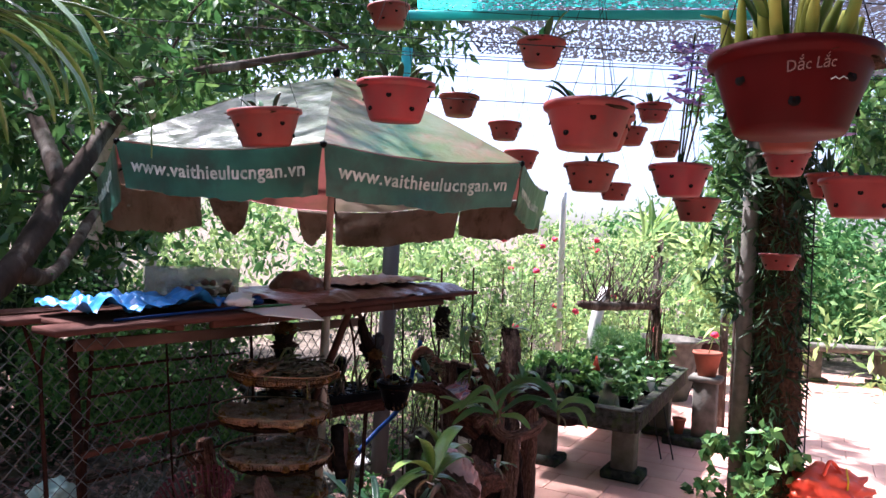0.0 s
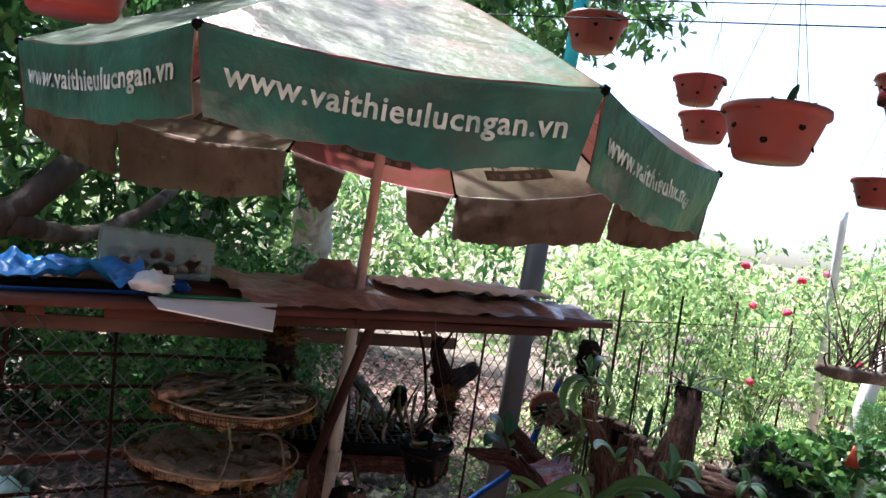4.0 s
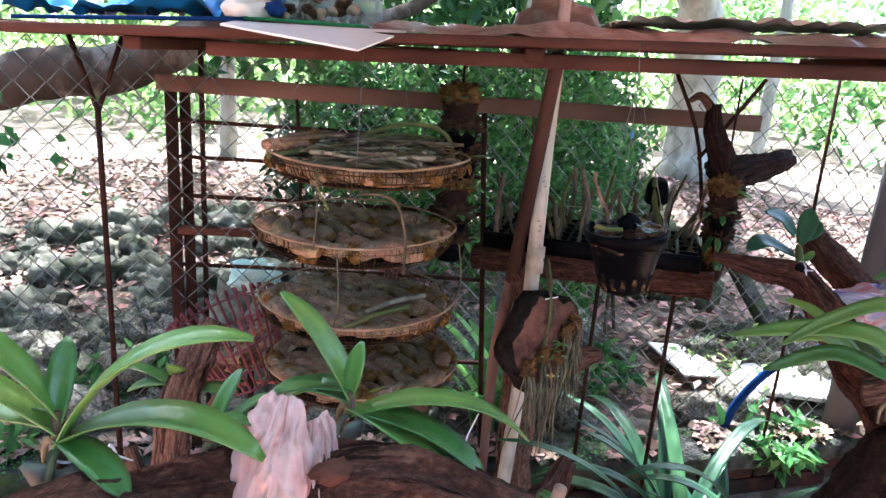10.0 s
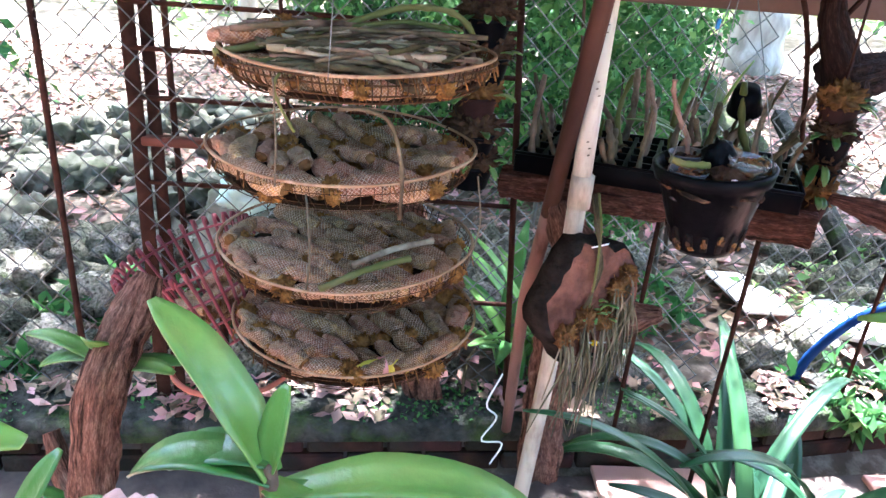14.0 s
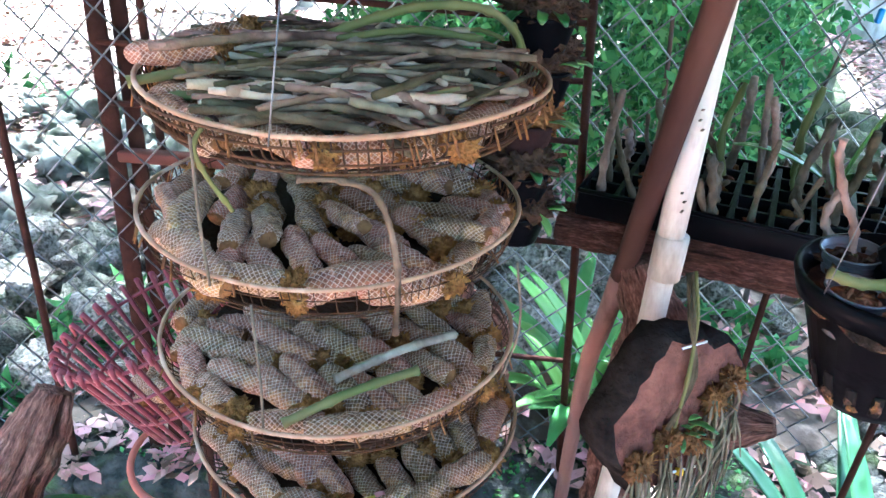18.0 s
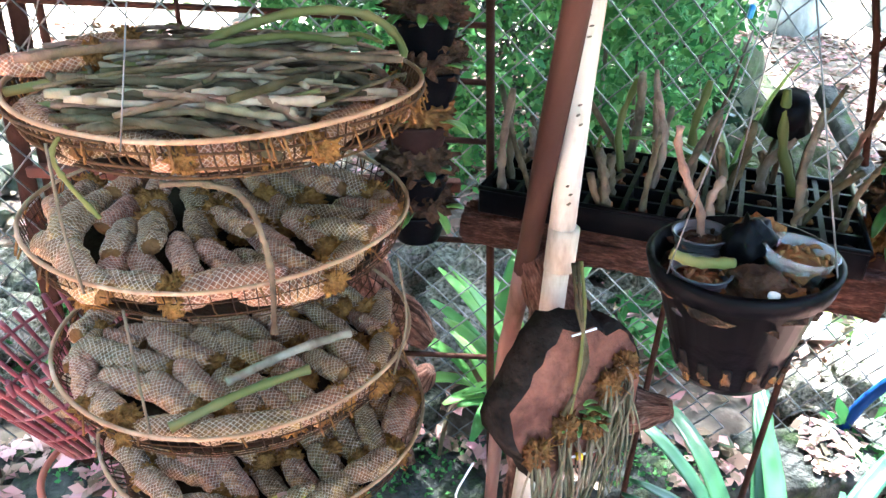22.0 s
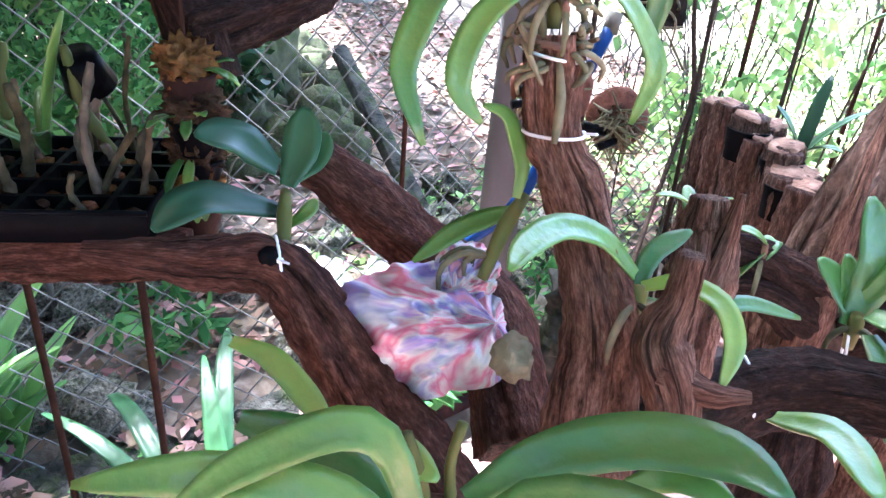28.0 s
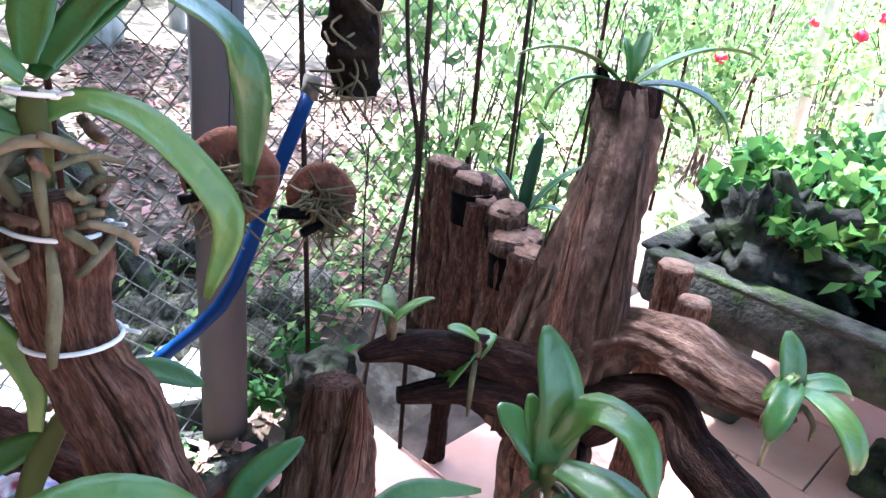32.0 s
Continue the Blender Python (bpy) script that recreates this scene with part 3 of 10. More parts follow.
def wood_tube(pts, rad, seg=36, n=None, deep=0.32, seed=0.0, fuzz=1.0):
    """A weathered limb: grooves that run along it, knots and a broken surface. Gives points, faces and grain places."""
    p, r = np.array(pts, dtype=float), np.array(rad, dtype=float)
    total = np.linalg.norm(np.diff(p, axis=0), axis=1).sum()
    n = n or int(max(20, min(130, total / 0.006)))
    c = spline(np.hstack([p, r[:, None]]), n)
    p, r = c[:, :3], np.maximum(c[:, 3], 0.002)
    t = np.gradient(p, axis=0)
    t /= np.linalg.norm(t, axis=1)[:, None] + 1e-9
    u = np.cross(t[0], (0.31, 0.17, 0.93))
    if np.linalg.norm(u) < 0.1:
        u = np.cross(t[0], (1.0, 0.2, 0.0))
    V, F, G = [], [], []
    s = 0.0
    for i in range(n):
        if i:
            s += float(np.linalg.norm(p[i] - p[i - 1]))
        u = u - t[i] * (u @ t[i])
        u /= np.linalg.norm(u) + 1e-9
        w = np.cross(t[i], u)
        for k in range(seg):
            a = 2 * math.pi * k / seg + 0.9 * s
            ca, sa = math.cos(a), math.sin(a)
            g = 1 - 2 * abs(noise.noise(Vector((ca * 1.9 + seed, sa * 1.9, s * 3.2 + seed))))
            g2 = 1 - 2 * abs(noise.noise(Vector((ca * 4.6, sa * 4.6 + seed, s * 5.0))))
            kn = noise.noise(Vector((ca * 0.9 + seed * 2, sa * 0.9, s * 13)))
            w3 = Vector((p[i][0] + r[i] * 0.8 * (u[0] * ca + w[0] * sa), p[i][1] + r[i] * 0.8 * (u[1] * ca + w[1] * sa), (p[i][2] + r[i] * 0.8 * (u[2] * ca + w[2] * sa)) * 0.6))
            g3 = noise.noise(w3 * 70) + 0.6 * noise.noise(w3 * 150)
            q = r[i] * (1 - deep * 0.55 + deep * 0.75 * g + deep * 0.28 * g2 + 0.22 * kn) + 0.0032 * fuzz * g3 * min(1, r[i] / 0.02)
            a0 = 2 * math.pi * k / seg
            V.append(p[i] + q * (u * math.cos(a0) + w * math.sin(a0)))
            G.append((ca * 0.05, sa * 0.05, s + seed * 0.37))
    for i in range(n - 1):
        for k in range(seg):
            k2 = (k + 1) % seg
            F.append((i * seg + k, i * seg + k2, (i + 1) * seg + k2, (i + 1) * seg + k))
    F.append(tuple(range(seg - 1, -1, -1)))
    F.append(tuple((n - 1) * seg + k for k in range(seg)))
    return V, F, G


def grain(ob, g):
    a = ob.data.attributes.new("grain", "FLOAT_VECTOR", "POINT")
    a.data.foreach_set("vector", np.array(g, dtype=np.float32).ravel())
    return ob


def wood_part(name, pts, rad, mat, parent, label="", seed=0.0, deep=0.32, seg=36, fuzz=1.0):
    v, f, g = wood_tube(pts, rad, seg, None, deep, seed, fuzz)
    return grain(part(name, (v, f), mat, parent, label), g)


def wood_solo(name, pts, rad, mat, label, category, seed=0.0, deep=0.32, seg=36, group=""):
    v, f, g = wood_tube(pts, rad, seg, None, deep, seed)
    return grain(solo(name, (v, f), mat, label, category, group), g)

# ---- ground, kerb, fence, trees ----
# the kerb and the fence follow one bent line; left of it lies the wood, right of it the paved yard
FENCE = [(-3.4, -1.9), (-1.34, 2.5), (-0.64, 4.02), (-0.40, 4.78), (1.75, 10.2), (2.9, 12.6)]


def side_of(x, y):
    """Signed distance to the kerb line; positive is the yard."""
    best, sign = 1e9, 1
    for (ax, ay), (bx, by) in zip(FENCE, FENCE[1:]):
        dx, dy = bx - ax, by - ay
        t = ((x - ax) * dx + (y - ay) * dy) / (dx * dx + dy * dy)
        lo = -9 if (ax, ay) == FENCE[0] else 0
        hi = 9 if (bx, by) == FENCE[-1] else 1
        t = min(hi, max(lo, t))
        q = math.hypot(x - ax - t * dx, y - ay - t * dy)
        if q < best:
            best, sign = q, 1 if (x - ax) * dy - (y - ay) * dx > 0 else -1
    return best * sign


def ground_z(x, y):
    s = side_of(x, y)
    if s > -0.02:
        return -0.05 if s > 0.2 else -0.05 + 0.1 * (0.2 - max(s, 0)) / 0.2
    h = 0.12 + 0.04 * noise.noise(Vector((x * 1.3, y * 1.3, 0))) + 0.015 * noise.noise(Vector((x * 6, y * 6, 3)))
    return h + 0.035 * max(0, -s - 0.6)


def axis(lo, hi, fine_lo, fine_hi, step, far):
    a = list(np.arange(fine_lo, fine_hi, step))
    left = [fine_lo - 1.5 ** k for k in range(1, 16) if fine_lo - 1.5 ** k > lo]
    right = [fine_hi + 1.5 ** k for k in range(1, 16) if fine_hi + 1.5 ** k < hi]
    return [lo] + left[::-1] + a + right + [hi]


gx, gy = axis(-300, 300, -5.0, 3.0, 0.12, 0), axis(-300, 300, -2.0, 8.0, 0.12, 0)
V = [(x, y, ground_z(x, y)) for y in gy for x in gx]
F = [(j * len(gx) + i, j * len(gx) + i + 1, (j + 1) * len(gx) + i + 1, (j + 1) * len(gx) + i) for j in range(len(gy) - 1) for i in range(len(gx) - 1)]
tagged(part("ground", (V, F), M["soil"]), "brown leaf-littered earth under the trees", "ground", kind="structure")

# kerb: a low mossy concrete cap on old bricks
for (ax, ay), (bx, by) in zip(FENCE[:3], FENCE[1:4]):
    d = Vector((bx - ax, by - ay, 0))
    n = Vector((d.y, -d.x, 0)).normalized()
    o = n * 0.075
    k = thing("kerb", (ax, ay, 0), "low brick kerb with a mossy concrete cap", "kerb", kind="structure")
    cap = bar((ax + o.x, ay + o.y, 0.10), (bx + o.x, by + o.y, 0.10), 0.20, 0.07, 0.012)
    part("cap", cap, M["moss"], k)
    part("footing", bar((ax + o.x, ay + o.y, 0.0), (bx + o.x, by + o.y, 0.0), 0.13, 0.14, 0.004), M["grout"], k)
    if by < 5 and ay > 0 or ay < 0:
        L = d.length
        mesh = None
        for row in range(2):
            for q in range(int(L / 0.21)):
                u = (q + 0.5 + 0.5 * row) * 0.21
                if u > L - 0.1:
                    continue
                p = Vector((ax, ay, 0)) + d.normalized() * u + n * 0.145
                if p.y < 0.5:
                    continue
                if mesh is None:
                    mesh = mesh_of("brick", box((0, 0, 0), (0.05, 0.2, 0.055), 0, 0.006), M["brick"], False)
                b = new("brick", mesh)
                b.parent = k
                b.location = p - Vector((ax, ay, 0)) + Vector((0, 0, 0.0 + row * 0.062))
                b.rotation_euler = (0, 0, math.atan2(-d.x, d.y))


def chainlink(a, b, z0, z1, w=0.04, r=0.0026):
    """Diamond mesh of zigzag wires between two points of the plan."""
    a, b = np.array(a, float), np.array(b, float)
    L = np.linalg.norm(b - a)
    e = (b - a) / L
    nrm = np.array((e[1], -e[0]))
    V, F = [], []
    nz = int((z1 - z0) / w)
    ks = np.arange(nz + 1)
    for i in range(int(L / w)):
        u = (i + ((ks + i) % 2)) * w
        z = z0 + ks * w
        u = u + 0.004 * np.sin(z * 9 + i * 0.35)
        bow = 0.012 * np.sin(u * 3.1) * np.sin((z - z0) * 2.5) + 0.003 * np.where((ks + i) % 2, 1, -1)
        x, y = a[0] + e[0] * u + nrm[0] * bow, a[1] + e[1] * u + nrm[1] * bow
        o = len(V)
        for k in range(nz + 1):
            for c in range(3):
                t = 2.094 * c
                V.append((x[k] + nrm[0] * r * math.cos(t) + e[0] * r * math.sin(t), y[k] + nrm[1] * r * math.cos(t) + e[1] * r * math.sin(t), z[k]))
        for k in range(nz):
            for c in range(3):
                F.append((o + 3 * k + c, o + 3 * k + (c + 1) % 3, o + 3 * k + 3 + (c + 1) % 3, o + 3 * k + 3 + c))
    return V, F


fence = thing("chain_link_fence", (*FENCE[1], 0.2), "grey chain-link mesh on rusty thin posts along the kerb", "fence")
for a, b, top in ((FENCE[0], FENCE[1], 1.36), (FENCE[1], FENCE[2], 1.36), (FENCE[2], FENCE[3], 1.36), (FENCE[3], FENCE[4], 1.30)):
    big_mesh("mesh", chainlink(a, b, 0.13, top), M["wire"], fence)
    part("top_wire", tube([(*a, top), (*b, top)], 0.004, 5), M["rust"], fence)
for x, y, w in ((-0.42, 4.35, 0.006), (0.0, 5.5, 0.008), (0.28, 6.25, 0.008), (0.62, 7.15, 0.009), (1.1, 8.4, 0.01), (1.75, 10.2, 0.02), (-2.1, 0.8, 0.012), (-2.7, -0.5, 0.012)):
    part("post", tube([(x, y, 0.1), (x + 0.01, y, 0.8), (x, y + 0.01, 1.5)], w, 6), M["rust"], fence)
solo("concrete_brace", bar((-1.647, 5.525, 0.60), (-0.78, 5.057, 0.16), 0.06, 0.06), M["moss"], "mossy square concrete brace leaning beyond the wire fence", "brace")
gp = thing("grey_post", (-0.35, 4.70, 0), "tall weathered grey pole by the fence, teal above", "post")
part("shaft", tube([(-0.35, 4.70, 0), (-0.345, 4.715, 1.0), (-0.34, 4.73, 2.0)], 0.055, 14), M["grey_paint"], gp)
part("upper_shaft", tube([(-0.34, 4.73, 2.0), (-0.30, 4.65, 2.95)], 0.035, 12), M["teal_paint"], gp, "teal painted upper pipe")

# ---- umbrella and its pole ----
UC, UR, UTIP, UTOP = Vector((-0.545, 3.36, 0)), 1.045, 1.972, 2.435
umb = thing("market_umbrella", (UC.x, UC.y, 0.2), "faded green and pink market umbrella, torn valance", "umbrella")

TIP_Z = [0, 0, 0.02, -0.02, -0.04, -0.13, -0.05, -0.09]


def rib_tip(i):
    a = radians(-127.5 + 45 * i)
    return UC + Vector((math.cos(a) * UR, math.sin(a) * UR, UTIP + TIP_Z[i % 8]))


def sector(i, off, grid=10):
    a, b, top = rib_tip(i), rib_tip(i + 1), UC + Vector((0, 0, UTOP))
    V, F = [], []
    for r in range(grid + 1):
        s = r / grid
        for c in range(grid + 1):
            t = c / grid
            e = a.lerp(b, t)
            p = top.lerp(e, s)
            bulge = 0.10 * math.sin(math.pi * min(1, s) * 0.9) * (1 - s * 0.6)
            sag = -0.028 * s * math.sin(math.pi * t)
            wr = 0.006 * noise.noise(Vector((p.x * 7, p.y * 7, i)))
            V.append(p + Vector((0, 0, bulge * 0.55 + sag + wr + off)))
    n = grid + 1
    for r in range(grid):
        for c in range(grid):
            F.append((r * n + c, r * n + c + 1, (r + 1) * n + c + 1, (r + 1) * n + c))
    return V, F


DROPS = [0.165, 0.17, 0.185, 0.2, 0.21, 0.2, 0.215, 0.20]


def valance(i, off, fold=0.0, lo=0.0, hi=1.0):
    a, b = rib_tip(i), rib_tip(i + 1)
    mid = (a + b) / 2 - UC
    out = Vector((mid.x, mid.y, 0)).normalized()
    V, F = [], []
    nu, nv = 40, 7
    for r in range(nv + 1):
        s = r / nv
        for c in range(nu + 1):
            t = lo + (hi - lo) * c / nu
            tt = 0.5 + (t - 0.5) * (1 - 0.07 * s)
            p = a.lerp(b, tt)
            d = DROPS[i] * s * (1 - 0.10 * noise.noise(Vector((t * 4 + i * 3, 0, 5))) + 0.05 * noise.noise(Vector((t * 23 + i * 3, 1, 5))))
            if hi - lo < 0.9:
                d *= 0.72 + 0.38 * math.sin(math.pi * min(1, (1 - c / nu if lo < 0.3 else c / nu) * 1.15))
                tt = lo + (tt - lo) * (1 - 0.25 * s) + (hi - lo) * 0.12 * s
                p = a.lerp(b, tt)
            w = (0.016 * noise.noise(Vector((t * 5 + i * 7, s * 2.0, 1.3))) - fold + 0.007 * noise.noise(Vector((t * 16 + s * 5, s * 3 + i, 2.2)))) * s
            V.append(p + out * (w + 0.004 + off) + Vector((0, 0, -0.028 * math.sin(math.pi * t) - d + 0.002)))
    n = nu + 1
    for r in range(nv):
        for c in range(nu):
            F.append((r * n + c, r * n + c + 1, (r + 1) * n + c + 1, (r + 1) * n + c))
    return V, F


def text_mesh(body, size, depth=0.0006, bold=0.0, space=1.0):
    cu = bpy.data.curves.new("text", "FONT")
    cu.body, cu.size, cu.align_x, cu.align_y, cu.extrude, cu.resolution_u = body, size, "CENTER", "CENTER", depth, 2
    cu.offset, cu.space_character = bold, space
    ob = bpy.data.objects.new("text", cu)
    scene.collection.objects.link(ob)
    bpy.context.view_layer.update()
    me = bpy.data.meshes.new_from_object(ob.evaluated_get(bpy.context.evaluated_depsgraph_get()))
    vf = [v.co.copy() for v in me.vertices], [tuple(p.vertices) for p in me.polygons]
    bpy.data.objects.remove(ob)
    bpy.data.curves.remove(cu)
    bpy.data.meshes.remove(me)
    return vf


def patch(i, path, half, off=-0.0075):
    """A strip of print that follows the lining of panel i; path: places down and across the panel, half: its half width."""
    a, b, top = rib_tip(i), rib_tip(i + 1), UC + Vector((0, 0, UTOP))

    def on(s, t):
        p = top.lerp(a.lerp(b, t), s)
        return p + Vector((0, 0, 0.055 * math.sin(math.pi * min(1, s) * 0.9) * (1 - s * 0.6) - 0.028 * s * math.sin(math.pi * t) + 0.006 * noise.noise(Vector((p.x * 7, p.y * 7, i))) + off))
    wide, deep = (b - a).length, (a.lerp(b, 0.5) - top).length
    V, F = [], []
    for k, (s, t) in enumerate(path):
        s0, t0 = path[max(0, k - 1)]
        s1, t1 = path[min(len(path) - 1, k + 1)]
        ds, dt = (s1 - s0) * deep, (t1 - t0) * wide * s
        ln = math.hypot(ds, dt) + 1e-9
        ns, nt = -dt / ln * half / deep, ds / ln * half / (wide * s)
        V += [on(s + ns, t + nt), on(s, t), on(s - ns, t - nt)]
    for k in range(len(path) - 1):
        F += [(3 * k, 3 * k + 1, 3 * k + 4, 3 * k + 3), (3 * k + 1, 3 * k + 2, 3 * k + 5, 3 * k + 4)]
    return V, F


TOPS = ["um_top_w", "um_top_g", "um_top_p", "um_top_g", "um_top_w", "um_top_g", "um_top_w", "um_top_g"]
UNDER = ["um_cream", "um_pink", "um_cream", "um_pink", "um_cream", "um_pink", "um_cream", "um_pink"]
url = text_mesh("www.vaithieulucngan.vn", 0.0655, bold=0.0011, space=1.07)
for i in range(8):
    pan = part("canopy_panel", sector(i, 0.0), M[TOPS[i]], umb)
    part("lining", sector(i, -0.005), M[UNDER[i]], pan, "faded lining")
    a, b = rib_tip(i), rib_tip(i + 1)
    spans = [(0.02, 0.30), (0.66, 0.98)] if i == 5 else [(0.0, 1.0)]
    for lo, hi in spans:
        val = part("valance", valance(i, 0.003, 0.03, lo, hi), M["um_green"], umb, "dark green printed valance")
        part("valance_lining", valance(i, -0.002, 0.03, lo, hi), M["um_val"], val, "stained brown back of the valance")
    mid = (a + b) / 2
    d = (b - a).normalized()
    out = Vector((mid.x - UC.x, mid.y - UC.y, 0)).normalized()
    m = Matrix.Translation(mid + out * 0.006 + Vector((0, 0, -0.028 - DROPS[i] * 0.46))) @ Matrix((d, Vector((0, 0, 1)), out)).transposed().to_4x4()
    if i not in (4, 5):
        V = []
        for p in url[0]:
            q = m @ (p + Vector((0, -0.0, 0)))
            t = (q - a).dot(d) / (b - a).length
            s = max(0, min(1, (a.z - 0.028 - q.z) / DROPS[i]))
            q += out * ((0.016 * noise.noise(Vector((t * 5 + i * 7, s * 2.0, 1.3))) - 0.03 + 0.007 * noise.noise(Vector((t * 16 + s * 5, s * 3 + i, 2.2)))) * s + 0.004) + Vector((0, 0, 0.028 * (1 - math.sin(math.pi * t))))
            V.append(q)
        part("lettering", (V, url[1]), M["letters"], umb, "white web address", smooth=False)
    # print on the lining: an arch over a name band, only shapes
    part("rib", tube([UC + Vector((0, 0, UTOP - 0.03)), (UC + Vector((0, 0, UTOP))).lerp(a, 0.5) + Vector((0, 0, 0.025)), a + Vector((0, 0, -0.006))], 0.005, 6, 9), M["rust"], umb)
    part("tip_cap", blob(a, (0.014, 0.014, 0.014), 1, 0.05), M["black_plastic"], umb)
    part("seam", patch(i, [(0.45 + 0.055 * k, 0.004 + 0.002 * (k % 2)) for k in range(11)], 0.003), M["seam"], pan, "dark stitched seam")
    ink = M["green_print"] if i % 2 == 0 else M["dark_print"]
    if i in (4, 5, 6, 7, 3):
        band = part("printed_band", patch(i, [(0.865, 0.27 + 0.0575 * k) for k in range(9)], 0.030), ink, pan, "faded dark printed name band")
        for k in range(5):
            t = 0.33 + 0.075 * k + (0.03 if k > 2 else 0)
            part("pale_letter", patch(i, [(0.865, t), (0.866, t + 0.018), (0.865, t + 0.036)], 0.014, -0.0095), M["pale_print"], band)
        for hgt, wd, rd in ((0.20, 0.155, 0.006), (0.15, 0.115, 0.003)):
            part("printed_arch", patch(i, [(0.838 - hgt * math.sin(math.pi * k / 16), 0.5 + wd * math.cos(math.pi * k / 16)) for k in range(17)], rd), ink, pan, "faded printed arch")
        for k, (s_, t_, w_) in enumerate(((0.80, 0.46, 0.022), (0.785, 0.53, 0.026), (0.755, 0.49, 0.02))):
            part("printed_fruit", patch(i, [(s_, t_ - 0.03), (s_ - 0.01, t_), (s_, t_ + 0.03)], w_), M["pink_print"] if i % 2 == 0 else M["pale_print"], pan, "faded printed fruit shape")
part("pole", tube([(-0.535, 3.322, 0.9), (-0.535, 3.335, 1.5), (-0.545, 3.36, 2.40)], 0.0165, 12), M["pole_paint"], umb, "pink peeling pole")
low = part("sleeve_pipe", tube([(-0.56, 3.30, 0.0), (-0.52, 3.305, 0.6), (-0.53, 3.32, 1.43)], 0.0185, 14, 10), M["pipe"], umb, "cream plastic pipe sleeve")
part("joint", tube([(-0.518, 3.311, 0.84), (-0.518, 3.312, 0.905)], 0.0225, 14), M["pipe"], low)
for k in range(9):
    z = 0.95 + (k % 3) * 0.012 + (k // 3) * 0.11
    part("mark", box((-0.50 - 0.003 * (k % 3), 3.30 + 0.004 * (k % 2), z), (0.003, 0.009, 0.0014), 30, 0), M["stem_dark"], low)
part("finial", blob(UC + Vector((0, 0, UTOP + 0.02)), (0.02, 0.02, 0.03), 1), M["black_plastic"], umb)
stake = thing("wooden_stake", (-0.735, 3.378, 0.12), "brown wooden stake, its foot coloured pinkish as sunlit, beside the umbrella pole", "stake")
part("shaft", tube([(-0.608, 3.316, 0.79), (-0.532, 3.278, 1.0), (-0.40, 3.212, 1.365)], [0.0165, 0.017, 0.016], 10, 14, 0.06), M["stake"], stake)
# lower stake below the shelf, painted as if the sun reached it
part("worn_foot", tube([(-0.735, 3.378, 0.12), (-0.714, 3.368, 0.5), (-0.66, 3.341, 0.65), (-0.608, 3.316, 0.79)], [0.013, 0.016, 0.016, 0.0163], 10, 14, 0.06), M["stake_sunlit"], stake, "foot coloured pinkish as sunlit")

# ---- tiled floor ----
TU, TV, TS = Vector((0.88, -0.475, 0)).normalized(), Vector((0.475, 0.88, 0)).normalized(), 0.385
floor_ob = thing("floor", (0, 0, 0), "terracotta tiled yard floor", "floor", kind="structure")
part("screed", ([(-3.3, -2.2, -0.018), (-1.2, 2.42, -0.018), (-0.35, 4.1, -0.018), (0.2, 5.6, -0.018), (2.1, 10.6, -0.018), (9, 12, -0.018), (9, -6, -0.018), (-2, -6, -0.018)], [(7, 6, 5, 4, 3, 2, 1, 0)]), M["grout"], floor_ob, smooth=False)
tile_mesh = mesh_of("tile", box((0, 0, -0.009), (TS - 0.005, TS - 0.005, 0.018), 0, 0.0025), M["tile"], False)
rest, near = [], []
for j in range(-14, 36):
    for i in range(-22, 30):
        p = TU * ((i + 0.5 * (j % 2)) * TS) + TV * (j * TS) + Vector((1.05, 5.1, 0))
        if side_of(p.x, p.y) > 0.36 and -3 < p.y < 11.2 and p.x < 7.5:
            (near if (-1 < p.x < 3.2 and 1.5 < p.y < 7.5) else rest).append(p)
rz = math.degrees(math.atan2(TU.y, TU.x))
for p in near[:300]:
    t = new("tile", tile_mesh)
    t.parent, t.location, t.rotation_euler = floor_ob, p + Vector((0, 0, 0.001 * noise.noise(p * 9))), (0, 0, radians(rz))
one = box((0, 0, -0.009), (TS - 0.005, TS - 0.005, 0.018), rz, 0)
part("tiles", join(*[moved(one, Matrix.Translation(p)) for p in rest + near[300:]]), M["tile"], floor_ob, smooth=False, kind="stuff")

# ---- platform with tarpaulin ----
shelf = thing("platform_shelf", (-0.5, 3.3, 0), "rough raised platform of old reddish boards", "shelf")
S0, S1 = Vector((-1.10, 2.18, 1.365)), Vector((0.16, 3.95, 1.44))
sd = (S1 - S0).normalized()
sn = Vector((-sd.y, sd.x, 0)).normalized()
UP = Vector((0, 0, 1))
for k in range(4):
    o = sn * (0.02 + 0.155 * k)
    part("board", bar(S0 + o - UP * 0.02 - sd * 0.1 * ((k + 1) % 2), S1 + o - sd * 0.12 * (k % 2) - UP * 0.02, 0.148, 0.02), M["board"], shelf)
part("front_rail", bar(S0 + sd * 0.5 + sn * 0.03 - UP * 0.052, S1 - sd * 0.22 + sn * 0.03 - UP * 0.062, 0.03, 0.03), M["board"], shelf)
part("under_rail", bar(S0 + sd * 0.9 + sn * 0.14 - UP * 0.055, S1 + sd * 0.02 + sn * 0.16 - UP * 0.06, 0.04, 0.03), M["board"], shelf)
for k in (0.16, 0.55, 0.93):
    q = S0.lerp(S1, k)
    part("cross_rail", bar(q + sn * 0.0 - UP * 0.045, q + sn * 0.62 - UP * 0.045, 0.04, 0.028), M["board"], shelf)
for k, o, zz in ((0.14, 0.5, 0),):
    q = S0.lerp(S1, k) + sn * o
    part("leg", tube([(q.x, q.y, 0.02), (q.x + 0.01, q.y, 1.33)], 0.008, 7, 6, 0.1), M["rust"], shelf)


